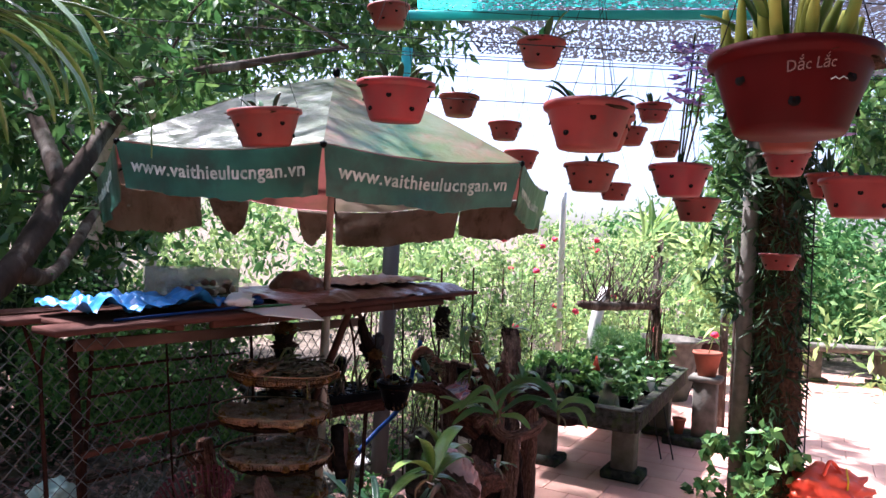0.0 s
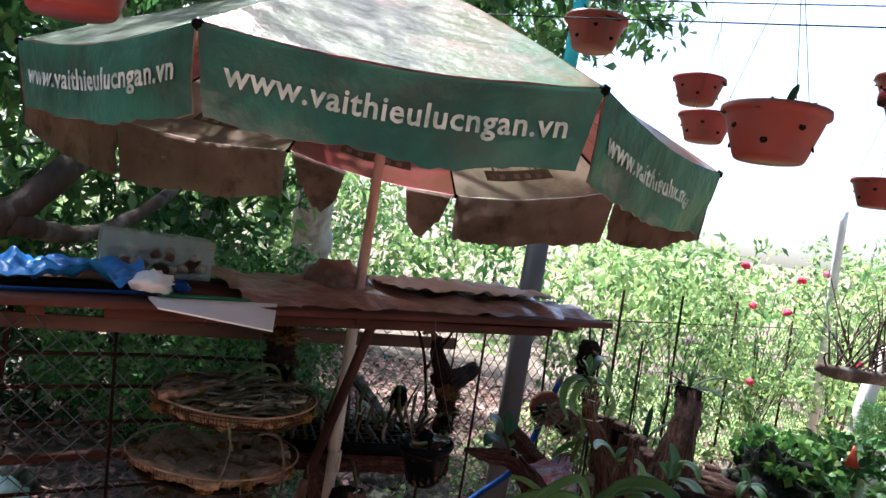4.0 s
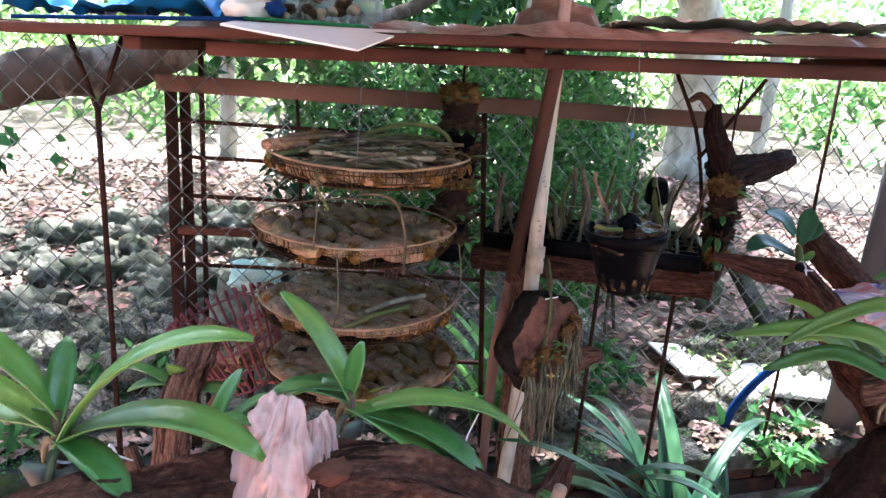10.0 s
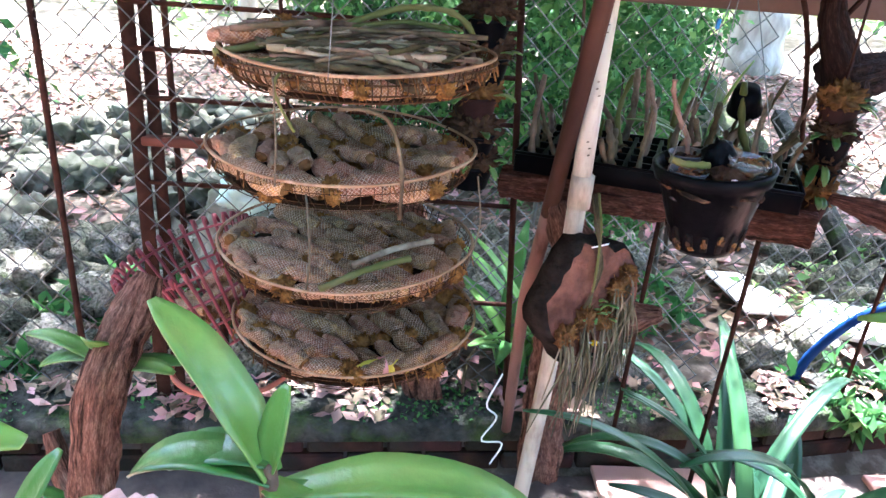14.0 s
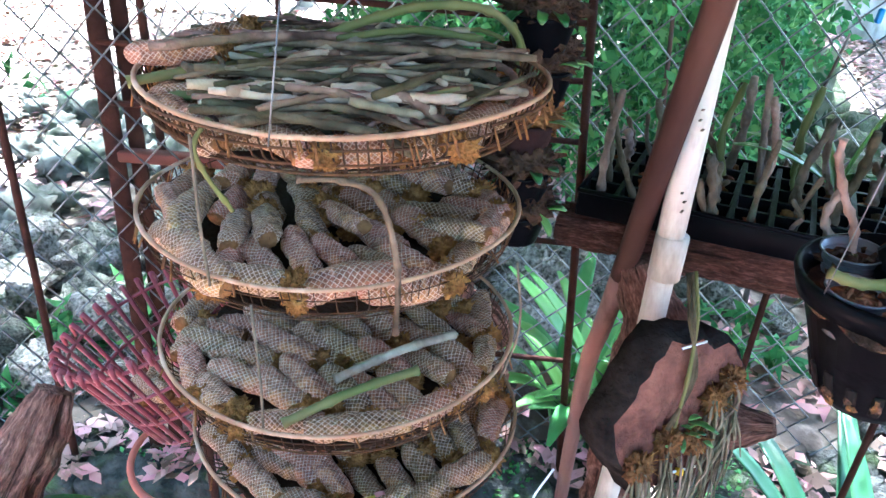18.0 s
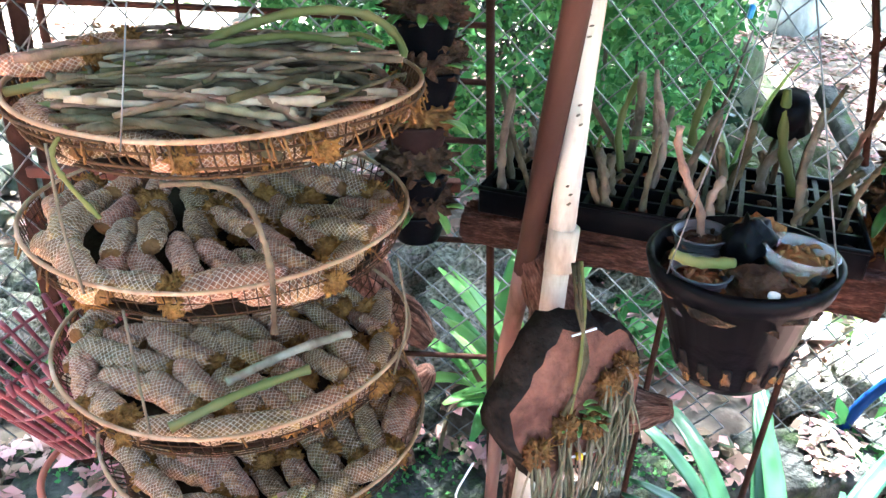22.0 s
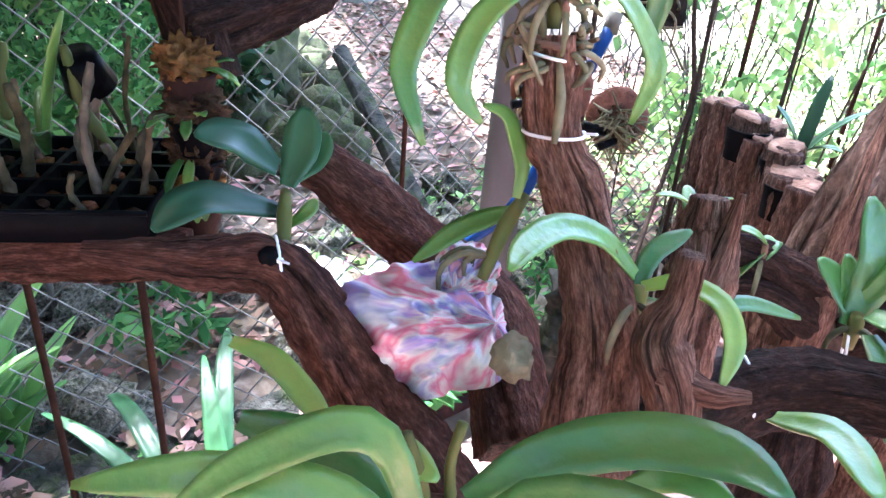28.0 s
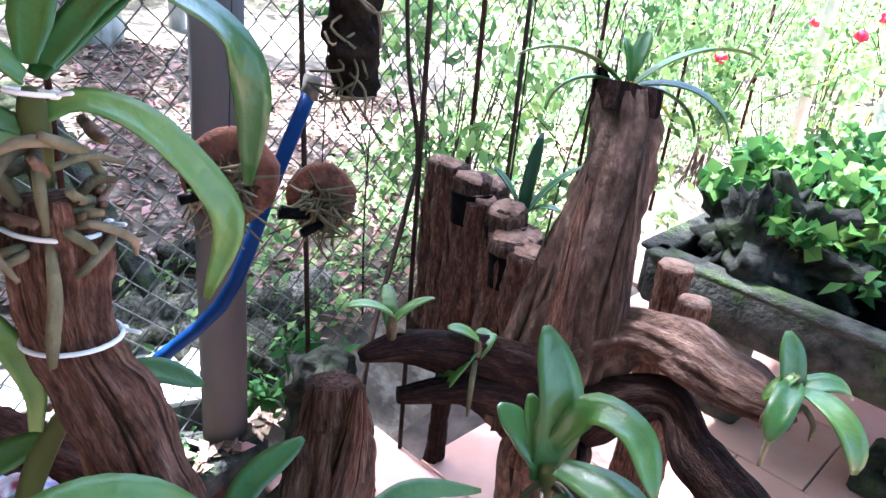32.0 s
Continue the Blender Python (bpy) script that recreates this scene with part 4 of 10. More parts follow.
def drape(c, du, dv, nu, nv, amp, freq, seed, hang=None, thick=0.003):
    """A crumpled sheet around a corner c, spanned by du and dv; hang: how far its first edge falls."""
    V, F = [], []
    for j in range(nv + 1):
        for i in range(nu + 1):
            u, v = i / nu, j / nv
            p = Vector(c) + Vector(du) * u + Vector(dv) * v
            n1 = noise.noise(Vector((u * freq * Vector(du).length + seed, v * freq * Vector(dv).length * 0.6, seed)))
            n2 = noise.noise(Vector((u * freq * 2.3 * Vector(du).length, v * freq * 2.3 * Vector(dv).length + seed, 4.1)))
            p.z += amp * (abs(n1) * 1.4 + 0.45 * n2 + 0.2)
            if hang and v < 0.18:
                p.z -= hang * (1 - v / 0.18) * (0.7 + 0.5 * noise.noise(Vector((u * 9, 2, seed))))
            edge = 0.02 * noise.noise(Vector((u * 5 + seed, v * 5, 7)))
            p += Vector(du).normalized() * edge
            V.append(p)
    w = nu + 1
    for j in range(nv):
        for i in range(nu):
            F.append((j * w + i, j * w + i + 1, (j + 1) * w + i + 1, (j + 1) * w + i))
    return V, F


solo("tarpaulin", drape(S0 + sd * 0.84 - sn * 0.02 + UP * 0.004, sd * 1.30, sn * 0.62, 90, 30, 0.022, 6, 1.7, 0.05), M["tarp"], "crumpled brown tarpaulin spread over the platform", "tarpaulin")
solo("tarpaulin_hump", blob(S0 + sd * 1.28 + sn * 0.42 + UP * 0.02, (0.13, 0.10, 0.075), 3, 0.3, 2.2, 3.0, 0.5), M["tarp"], "folded hump of brown tarpaulin", "tarpaulin")
solo("plastic_sheet", drape(S0 + sd * 1.42 + sn * 0.16 + UP * 0.03, sd * 0.70, sn * 0.42, 60, 30, 0.022, 13, 8.2), M["white_sheet"], "shiny crumpled clear plastic over the tarpaulin", "plastic sheet")
bl = thing("blue_sheet", S0 + sd * 0.25, "crumpled bright blue plastic sheet on the platform", "plastic sheet")
part("sheet", drape(S0 + sd * 0.02 + sn * 0.02 + UP * 0.01, sd * 0.58, sn * 0.34, 70, 40, 0.05, 13, 5.5), M["blue"], bl)
part("hem", bar(S0 + sd * 0.10 - sn * 0.012 - UP * 0.0, S0 + sd * 0.60 - sn * 0.012 + UP * 0.008, 0.004, 0.009), M["blue_pipe"], bl, "dark blue edge")
ws = thing("white_sign_board", S0 + sd * 0.66, "white printed vinyl banner with a green edge", "banner")
q0, q1 = Vector((-0.73, 2.63, 1.389)), Vector((-0.56, 2.93, 1.392))
low = [Vector((-0.639, 2.574, 1.380)), Vector((-0.448, 2.767, 1.350))]
part("sheet", ([low[0], low[1], q1, q0] + [p - UP * 0.004 for p in (low[0], low[1], q1, q0)], [(0, 1, 2, 3), (7, 6, 5, 4), (0, 4, 5, 1), (1, 5, 6, 2)]), M["white_sheet"], ws, smooth=False)
part("green_edge", bar(q0 + UP * 0.006 + sd * 0.02, q1 + UP * 0.006 - sd * 0.08, 0.022, 0.006, 0.001), M["green_line"], ws)
part("crumpled_end", blob(S0 + sd * 0.60 + UP * 0.03, (0.05, 0.05, 0.03), 3, 0.5, 3, 2.2, 0.4), M["white_sheet"], ws)
part("blue_print", blob(S0 + sd * 0.66 + UP * 0.03 - sn * 0.02, (0.028, 0.02, 0.018), 2, 0.4, 3, 4.4), M["blue_pipe"], ws)

def see_through(m, fac):
    """Lets part of the view straight through a thin clear wall."""
    n, l = m.node_tree.nodes, m.node_tree.links
    out = n["Material Output"]
    sh = out.inputs[0].links[0].from_socket
    tr, mx = n.new("ShaderNodeBsdfTransparent"), n.new("ShaderNodeMixShader")
    mx.inputs[0].default_value = fac
    l.new(sh, mx.inputs[1])
    l.new(tr.outputs[0], mx.inputs[2])
    l.new(mx.outputs[0], out.inputs[0])


see_through(M["frosted"], 0.62)
pb = thing("plastic_box", (-0.95, 2.88, 1.38), "frosted clear plastic box half full of dark corks", "box")
BX0, BX1 = Vector((-1.046, 2.75, 1.385)), Vector((-0.85, 2.985, 1.385))
bd = (BX1 - BX0).normalized()
bn = Vector((-bd.y, bd.x, 0))
for a, b in ((BX0, BX1), (BX0 + bn * 0.2, BX1 + bn * 0.2), (BX0, BX0 + bn * 0.2), (BX1, BX1 + bn * 0.2)):
    V = [a + UP * 0.02, b + UP * 0.02, b + UP * 0.135 + (b - a) * 0.01, a + UP * 0.135 - (b - a) * 0.01]
    part("wall", (V + [v + bn * 0.002 + bd * 0.001 for v in V], [(0, 1, 2, 3), (7, 6, 5, 4), (3, 2, 6, 7)]), M["frosted"], pb, smooth=False)
part("base", box((BX0 + BX1) / 2 + bn * 0.1 + UP * 0.02, ((BX1 - BX0).length, 0.2, 0.004), math.degrees(math.atan2(bd.y, bd.x)), 0), M["frosted"], pb)
rr = random.Random(4)
for k in range(46):
    p = BX0 + bd * rr.uniform(0.03, (BX1 - BX0).length - 0.03) + bn * rr.uniform(-0.001 if k < 22 else 0.02, 0.012 if k < 22 else 0.17) + UP * rr.uniform(0.03, 0.085)
    solo("cork", blob(p, (0.019, 0.015, 0.014), 2, 0.3, 2, k), M["cork_pale"] if k % 3 == 0 else M["stump_cut"] if k % 3 == 1 else M["barkmix"], "small dark round cork in the plastic box", "cork", "corks in the box")

# ---- rusty grille frame, lath, left posts ----
solo("lath_beam", bar((-1.33, 2.60, 1.225), (-0.42, 4.0, 1.22), 0.02, 0.045), M["beam"], "long weathered wooden lath hung across the fence", "beam")
gr = thing("rusty_grille", (-1.21, 2.61, 0.1), "rusty iron grille frame leaning on the fence", "grille")
pd = Vector((0.42, 0.9, 0)).normalized()
for off, w in ((Vector((0, 0, 0)), 0.034), (pd * 0.045 - Vector((0.03, 0, 0)), 0.03)):
    part("post", bar(Vector((-1.21, 2.61, 0.1)) + off, Vector((-1.37, 2.645, 1.235)) + off, w, 0.012), M["rust"], gr)
part("far_post", tube([(-0.80, 3.42, 0.1), (-0.90, 3.40, 1.22)], 0.008, 6), M["rust"], gr)
part("upright", tube([(-1.03, 2.93, 0.3), (-1.12, 2.92, 1.25)], 0.005, 6), M["rust"], gr)
for z, r in ((1.12, 0.006), (1.02, 0.006), (0.91, 0.006), (0.71, 0.006), (0.45, 0.006)):
    x = -1.21 - 0.143 * (z - 0.1)
    part("rod", tube([(x, 2.63, z), (x + 0.21, 2.63 + 0.4, z - 0.005), (x + 0.42, 2.63 + 0.8, z - 0.02)], r, 6), M["rust"], gr)
part("wooden_rail", bar((-1.31, 2.64, 0.81), (-0.93, 3.38, 0.80), 0.03, 0.022), M["board"], gr)
tp = thing("thin_forked_post", (-1.24, 2.44, 0.1), "thin rusty forked fence post", "post")
part("stem", tube([(-1.25, 2.44, 0.1), (-1.37, 2.455, 1.16)], 0.008, 7, 8, 0.15), M["rust"], tp)
part("fork", tube([(-1.37, 2.455, 1.14), (-1.41, 2.40, 1.34)], 0.007, 6), M["rust"], tp)
part("fork", tube([(-1.37, 2.455, 1.14), (-1.39, 2.53, 1.34)], 0.007, 6), M["rust"], tp)

# ---- tray shelf ----
TL, TR = Vector((-0.70, 3.283, 0.9)), Vector((-0.277, 3.637, 0.908))
td = (TR - TL).normalized()
tn = Vector((-td.y, td.x, 0)).normalized()
pl = thing("plank_ledge", (-0.5, 3.45, 0.1), "rough split wooden plank ledge on iron rods", "ledge")
for k in range(2):
    a = TL - td * 0.03 + tn * (0.03 + 0.14 * k) - UP * 0.075
    wood_part("plank", [a, a + td * 0.28 + UP * 0.004, a + td * 0.62], [0.034, 0.036, 0.034], M["drift_red"], pl, "", k * 3.0, 0.3)
for u, v in ((0.12, 0.12), (0.50, 0.08), (0.30, 0.17)):
    q = TL + td * u + tn * v
    part("rod", tube([(q.x, q.y, 0.1), (q.x + 0.01, q.y, 0.83)], 0.006, 6), M["rust"], pl)
tray = thing("seedling_tray", TL - UP * 0.05, "black plastic cell tray with bark chips", "tray")
TLn, TW, NC, NR = (TR - TL).length, 0.27, 10, 5
cl, cw = TLn / NC, TW / NR


def tray_cell(i, j):
    V, F = [], []
    for s, z in ((0.5, 0), (0.43, 0), (0.32, -0.042)):
        for sx, sy in ((-1, -1), (1, -1), (1, 1), (-1, 1)):
            V.append(TL + td * ((i + 0.5) * cl + sx * s * cl) + tn * ((j + 0.5) * cw + sy * s * cw) + UP * z)
    for r in range(2):
        for k in range(4):
            F.append((r * 4 + k, r * 4 + (k + 1) % 4, r * 4 + 4 + (k + 1) % 4, r * 4 + 4 + k))
    F.append((8, 9, 10, 11))
    return V, F


for j in range(NR):
    for i in range(NC):
        part("cell", tray_cell(i, j), M["black_plastic"], tray, smooth=False)
for a, b in ((TL, TL + td * TLn), (TL + tn * TW, TL + td * TLn + tn * TW), (TL, TL + tn * TW), (TL + td * TLn, TL + td * TLn + tn * TW)):
    part("skirt", bar(a - UP * 0.02, b - UP * 0.02, 0.004, 0.042, 0.001), M["black_plastic"], tray)
    part("rim", tube([a, b], 0.004, 6), M["black_plastic"], tray)
rr = random.Random(9)
for j in range(NR):
    for i in range(NC):
        c = TL + td * ((i + 0.5) * cl) + tn * ((j + 0.5) * cw)
        if rr.random() < 0.75:
            chip = [blob(c + td * rr.uniform(-0.012, 0.012) + tn * rr.uniform(-0.012, 0.012) - UP * rr.uniform(0.004, 0.022), (0.012, 0.009, 0.006), 1, 0.4, 3, rr.random() * 9) for _ in range(4)]
            mat = M["barkmix"] if rr.random() < 0.35 else M["coir"] if rr.random() < 0.6 else M["bark_red"]
            for vf in chip:
                solo("bark_chip", vf, mat, "brown bark chip filling a tray cell", "bark chip", "tray fillings")
        if rr.random() < 0.62:
            h, r = rr.uniform(0.05, 0.19), rr.uniform(0.0045, 0.0095)
            lx, ly = rr.uniform(-0.3, 0.3) * h, rr.uniform(-0.3, 0.3) * h
            b = c - UP * 0.015
            bend = Vector((rr.uniform(-0.015, 0.015), rr.uniform(-0.015, 0.015), 0))
            n = 9
            pts = spline([b, b + Vector((lx * 0.4, ly * 0.4, h * 0.5)) + bend, b + Vector((lx, ly, h))], n)
            rads = [r * (0.75 + 0.35 * (k % 2)) * (1 - 0.25 * k / n) for k in range(n)]
            solo("orchid_cane", tube(pts, rads, 8, 17, 0.35, 70), M["stem_dark"] if rr.random() < 0.5 else M["stem"] if rr.random() < 0.7 else M["green_stem"], "leafless dry jointed orchid cane in the tray", "plant", "canes in the tray")
            if rr.random() < 0.35:
                pts = spline([b, b + Vector((-lx * 0.4, ly * 0.7, h * 0.3)), b + Vector((-lx * 1.6, ly, h * 0.6))], 6)
                solo("orchid_cane", tube(pts, r * 0.7, 6), M["stem"], "pale dry orchid cane leaning in the tray", "plant", "canes in the tray")
tp2 = thing("tray_seedling", TL + td * 0.36 + tn * 0.2 - UP * 0.01, "young bright green strap-leaved plant in the tray", "plant")
for az, el, ln, dr in ((20, 78, 0.22, 0.3), (150, 40, 0.15, 0.7), (230, 35, 0.18, 0.8), (-30, 50, 0.12, 0.9), (190, 30, 0.2, 0.9)):
    part("leaf", blade(TL + td * 0.36 + tn * 0.2, az, el, ln, 0.02, dr), M["orchid"], tp2)
up_pot = TL + td * 0.43 + tn * 0.22 + UP * 0.10
solo("upturned_pot", moved(lathe([(0.001, 0.05), (0.022, 0.05), (0.034, 0.0), (0.037, 0.0), (0.025, 0.054), (0.001, 0.054)], 20), Matrix.Translation(up_pot) @ pose(0, 0, 0, 25, 15, 0)), M["black_plastic"], "small black plastic pot stuck upside down on a cane", "plant pot")
solo("orchid_cane", tube([up_pot + UP * 0.03, up_pot - UP * 0.11], 0.005, 6), M["stem"], "dry cane under an upturned pot", "plant", "canes in the tray")

# ---- black hanging nursery pot ----
PC = Vector((-0.186, 3.250, 1.036))
np_ = thing("black_nursery_pot", PC - UP * 0.14, "black slotted nursery pot hung on wires, holding cups", "plant pot")
PM = Matrix.Translation(PC) @ pose(0, 0, 0, 0, -5, 63)
prof = [(0.001, -0.126), (0.044, -0.128), (0.048, -0.12), (0.0745, -0.022), (0.081, -0.02), (0.0855, 0.0), (0.080, 0.002), (0.072, -0.02), (0.045, -0.118), (0.001, -0.12)]
part("shell", moved(lathe(prof, 36), PM), M["black_plastic"], np_)
rr = random.Random(70)
for k in range(16):
    hs = rr.uniform(0.026, 0.038)
    m = PM @ pose(0, 0, 0, 0, 0, 22.5 * k) @ Matrix.Translation((0.0528, 0, -0.104)) @ pose(0, 0, 0, 0, 15, 0)
    slot = part("slot", box((0, 0, 0), (0.004, 0.0095, hs), 0, 0.0015, m), M["hole"], np_, "dark drain slot")
    for q in range(rr.randrange(0, 4)):
        part("fibre", moved(blob((0.0015, rr.uniform(-0.003, 0.003), rr.uniform(-0.4, 0.3) * hs), (0.003, rr.uniform(0.003, 0.005), rr.uniform(0.004, 0.008)), 2, 0.7, 9, k + 0.3 * q), m), M["barkmix"] if q else M["coir"], slot, "brown fibre pushing out")
part("fill", blob(PC - UP * 0.03, (0.072, 0.072, 0.014), 3, 0.4, 5), M["barkmix"], np_)
for k in range(3):
    a = 2.1 * k + 0.4
    part("wire", tube([PC + Vector((0.083 * math.cos(a), 0.083 * math.sin(a), -0.005)), PC + Vector((-0.02, 0.0, 0.29))], 0.0008, 4), M["wire"], np_)
part("hook_wire", tube([PC + Vector((-0.02, 0, 0.29)), PC + Vector((-0.03, 0.0, 0.36))], 0.001, 4), M["wire"], np_)
PR, PF = Vector((0.468, 0.884, 0)), Vector((0.876, -0.482, 0))


def pot_cup(a, b, z, r, label, shell, fill, seed):
    """A small thin-walled ribbed cup of bark, set into the black pot at a to the side and b to the front."""
    c = PC + PR * a + PF * b + UP * z
    cup = thing("plastic_cup", c - UP * 0.035, label, "cup", "cups in the black pot")
    prof = [(0.001, -0.040), (r * 0.72, -0.042)]
    for q in range(6):
        f = r * (0.74 + 0.035 * q)
        prof += [(f, -0.036 + 0.006 * q), (f + 0.0012, -0.033 + 0.006 * q)]
    prof += [(r * 1.06, 0.0), (r * 1.07, 0.002), (r * 0.97, 0.001), (r * 0.72, -0.036), (0.001, -0.036)]
    part("shell", moved(lathe(prof, 28), Matrix.Translation(c) @ pose(0, 0, 0, seed * 3 - 6, 5 - seed * 2, 0)), M[shell], cup)
    part("fill", blob(c - UP * 0.012, (r * 0.86, r * 0.86, 0.008), 3, 0.6, 6, seed), M[fill], cup)
    q_ = random.Random(seed)
    for q in range(12):
        u, d = q_.uniform(0, 6.28), r * 0.75 * math.sqrt(q_.random())
        p = c + Vector((d * math.cos(u), d * math.sin(u), -0.004))
        e = p + Vector((q_.uniform(-0.012, 0.012), q_.uniform(-0.012, 0.012), q_.uniform(-0.002, 0.006)))
        part("bark_shred", tube([p, (p + e) / 2 + UP * 0.003, e], [0.0016, 0.0024, 0.0012], 5), M[fill], cup)
    return c


pot_cup(0.046, 0.012, 0.012, 0.031, "small clear ribbed plastic cup of pale bark shreds", "frosted", "coir", 1)
c1 = pot_cup(-0.043, 0.020, -0.006, 0.026, "thin grey plastic cup of red-brown bark", "grey_film", "bark_red", 2)
c2 = pot_cup(-0.026, -0.040, 0.002, 0.026, "thin grey plastic cup holding a green orchid cane", "grey_film", "barkmix", 3)
for a, b, z, r, h, mt_ in ((0.006, -0.012, 0.004, 0.020, 0.030, "black_plastic"), (0.004, 0.034, -0.012, 0.024, 0.016, "barkmix"), (0.028, 0.044, -0.016, 0.015, 0.010, "coir"), (0.030, -0.045, -0.002, 0.024, 0.018, "coir")):
    solo("fibre_plug", blob(PC + PR * a + PF * b + UP * z, (r, r, h), 3, 0.5, 6, a * 90), M[mt_], "dark ragged fibre plug in the black pot", "fibre plug", "fillings of the black pot")
pts = spline([c1 + PR * -0.030 + UP * 0.016, c1 + PR * -0.008 + PF * 0.006 + UP * 0.011, c1 + PR * 0.026 + PF * 0.004 + UP * 0.010], 15)
solo("orchid_cane", tube(pts, [0.0052 * (1.15 if i % 4 == 0 else 0.92) for i in range(15)], 9), M["green_stem"], "short green jointed cane lying across a cup", "plant")
pts = spline([c2 - UP * 0.004, c2 + PR * -0.006 + UP * 0.024, c2 + PR * -0.022 + UP * 0.050, c2 + PR * -0.038 + UP * 0.085, c2 + PR * -0.040 + UP * 0.105], 21)
solo("orchid_cane", tube(pts, [0.0042 * (1.3 if i % 4 == 0 else 0.88) * (1 - 0.2 * i / 21) for i in range(21)], 9), M["stem"], "bent olive jointed cane rising from a cup", "plant")
rr = random.Random(71)
for k in range(40):
    a, d = rr.uniform(0, 6.28), 0.070 * math.sqrt(rr.random())
    solo("bark_chip", blob(PC + Vector((d * math.cos(a), d * math.sin(a), -0.020 + rr.uniform(0, 0.008))), (rr.uniform(0.005, 0.011), rr.uniform(0.003, 0.006), 0.004), 1, 0.5, 3, k * 1.1), M["barkmix"] if k % 3 else M["coir"], "brown bark chip in the black pot", "bark chip", "fillings of the black pot")
solo("white_bead", blob(PC + PR * 0.006 + PF * 0.062 - UP * 0.006, (0.005, 0.005, 0.004), 2, 0.3), M["tie"], "white crumb of foam on the bark", "crumb")

# ---- totems of stacked pots ----
def totem(x, y, zs, r, label):
    t = thing("pot_totem", (x, y, zs[-1] - 0.05), label, "plant pots", "hanging pot totems")
    rr = random.Random(int(x * 100))
    part("hanger", tube([(x, y, zs[-1]), (x, y, 1.34)], 0.003, 5), M["rust"], t)
    for k, z in enumerate(zs):
        ox, oy = rr.uniform(-0.008, 0.008), rr.uniform(-0.008, 0.008)
        p = part("pot", lathe([(r * 0.7, -0.045), (r * 0.75, -0.04), (r * 0.98, 0.0), (r * 1.03, 0.004), (r * 0.9, 0.006), (r * 0.65, -0.04), (0.001, -0.042)], 18, (x + ox, y + oy, z)), M["black_plastic"] if k % 3 else M["vase"], t)
        part("fibre", blob((x + ox, y + oy, z + 0.018), (r * 0.97, r * 0.97, 0.03), 4, 0.75, 6, k * 3.1), M["coir"] if k % 3 == 0 else M["barkmix"], p, "brown fibre")
        for q in range(3):
            az = rr.uniform(-90, 60)
            part("leaf", blade((x + 0.8 * r * math.cos(radians(az)), y + 0.8 * r * math.sin(radians(az)), z + 0.012), az, rr.uniform(-30, 40), rr.uniform(0.03, 0.055), 0.013, 1.0, n=5), M["orchid"], p)
    return t


totem(-0.69, 3.175, [1.235, 1.165, 1.095, 1.02, 0.95, 0.885], 0.047, "hanging stack of dark pots with brown fibre and seedlings")
totem(-0.33, 3.755, [1.05, 0.99, 0.93, 0.87], 0.036, "hanging stack of fibre-filled pots under driftwood")
hd = thing("driftwood_snag", (-0.36, 3.85, 1.04), "dark gnarled driftwood piece like a bent neck", "driftwood")
wood_part("neck", [(-0.41, 3.77, 1.27), (-0.40, 3.78, 1.19), (-0.36, 3.80, 1.10), (-0.34, 3.79, 1.04)], [0.014, 0.026, 0.036, 0.044], M["drift_dark"], hd, "", 1.1)
wood_part("snout", [(-0.37, 3.78, 1.09), (-0.34, 3.90, 1.115), (-0.335, 3.98, 1.13), (-0.335, 4.03, 1.135)], [0.048, 0.036, 0.03, 0.024], M["drift_dark"], hd, "", 2.2, 0.4)
wood_part("hook", [(-0.41, 3.77, 1.26), (-0.43, 3.74, 1.29), (-0.45, 3.72, 1.275)], [0.013, 0.012, 0.006], M["drift"], hd, "", 0.3, 0.2, 12)
solo("twig_fork", join(tube([(-0.43, 3.83, 0.95), (-0.46, 3.79, 1.18), (-0.50, 3.72, 1.34)], 0.006, 6, 8, 0.2), tube([(-0.455, 3.80, 1.12), (-0.38, 3.93, 1.34)], 0.006, 6, 8, 0.2)), M["rust"], "thin dark forked twig by the fence", "twig")

# ---- root-grown slab on the pole ----
sl = thing("bark_slab", (-0.43, 3.23, 0.45), "cut wooden disc with black bark and hanging orchid roots", "wood slab")
sn2 = Vector((0.985, 0.02, 0.17)).normalized()
su = sn2.cross(UP).normalized()
sv = su.cross(sn2)
SC = Vector((-0.408, 3.277, 0.70))
ring_pts = []
for k in range(40):
    a = 2 * math.pi * k / 40
    r = 1 + 0.24 * noise.noise(Vector((math.cos(a) * 1.6, math.sin(a) * 1.6, 4))) + 0.10 * noise.noise(Vector((math.cos(a) * 6, math.sin(a) * 6, 1)))
    ring_pts.append((math.cos(a) * 0.112 * r, math.sin(a) * 0.125 * r))
V, F = [], []
for layer, (s, d) in enumerate(((0.0, 0.020), (0.55, 0.021), (0.93, 0.018), (1.0, 0.012), (1.05, -0.015), (1.0, -0.04), (0.0, -0.045))):
    for x, y in ring_pts:
        jt = 1 + (0.07 * noise.noise(Vector((x * 70, y * 70, d * 90))) if s >= 0.93 else 0)
        V.append(SC + su * x * s * jt + sv * y * s * jt + sn2 * (d + 0.005 * noise.noise(Vector((x * 40 * s, y * 12 * s, d)))))
for l in range(6):
    for k in range(40):
        F.append((l * 40 + k, l * 40 + (k + 1) % 40, (l + 1) * 40 + (k + 1) % 40, (l + 1) * 40 + k))
part("disc", (V[:120], [f for f in F if max(f) < 120]), M["stump_cut"], sl, "reddish cut face")
part("bark", (V[80:], [tuple(i - 80 for i in f) for f in F if min(f) >= 80]), M["bark_black"], sl, "black bark edge")
rr = random.Random(21)
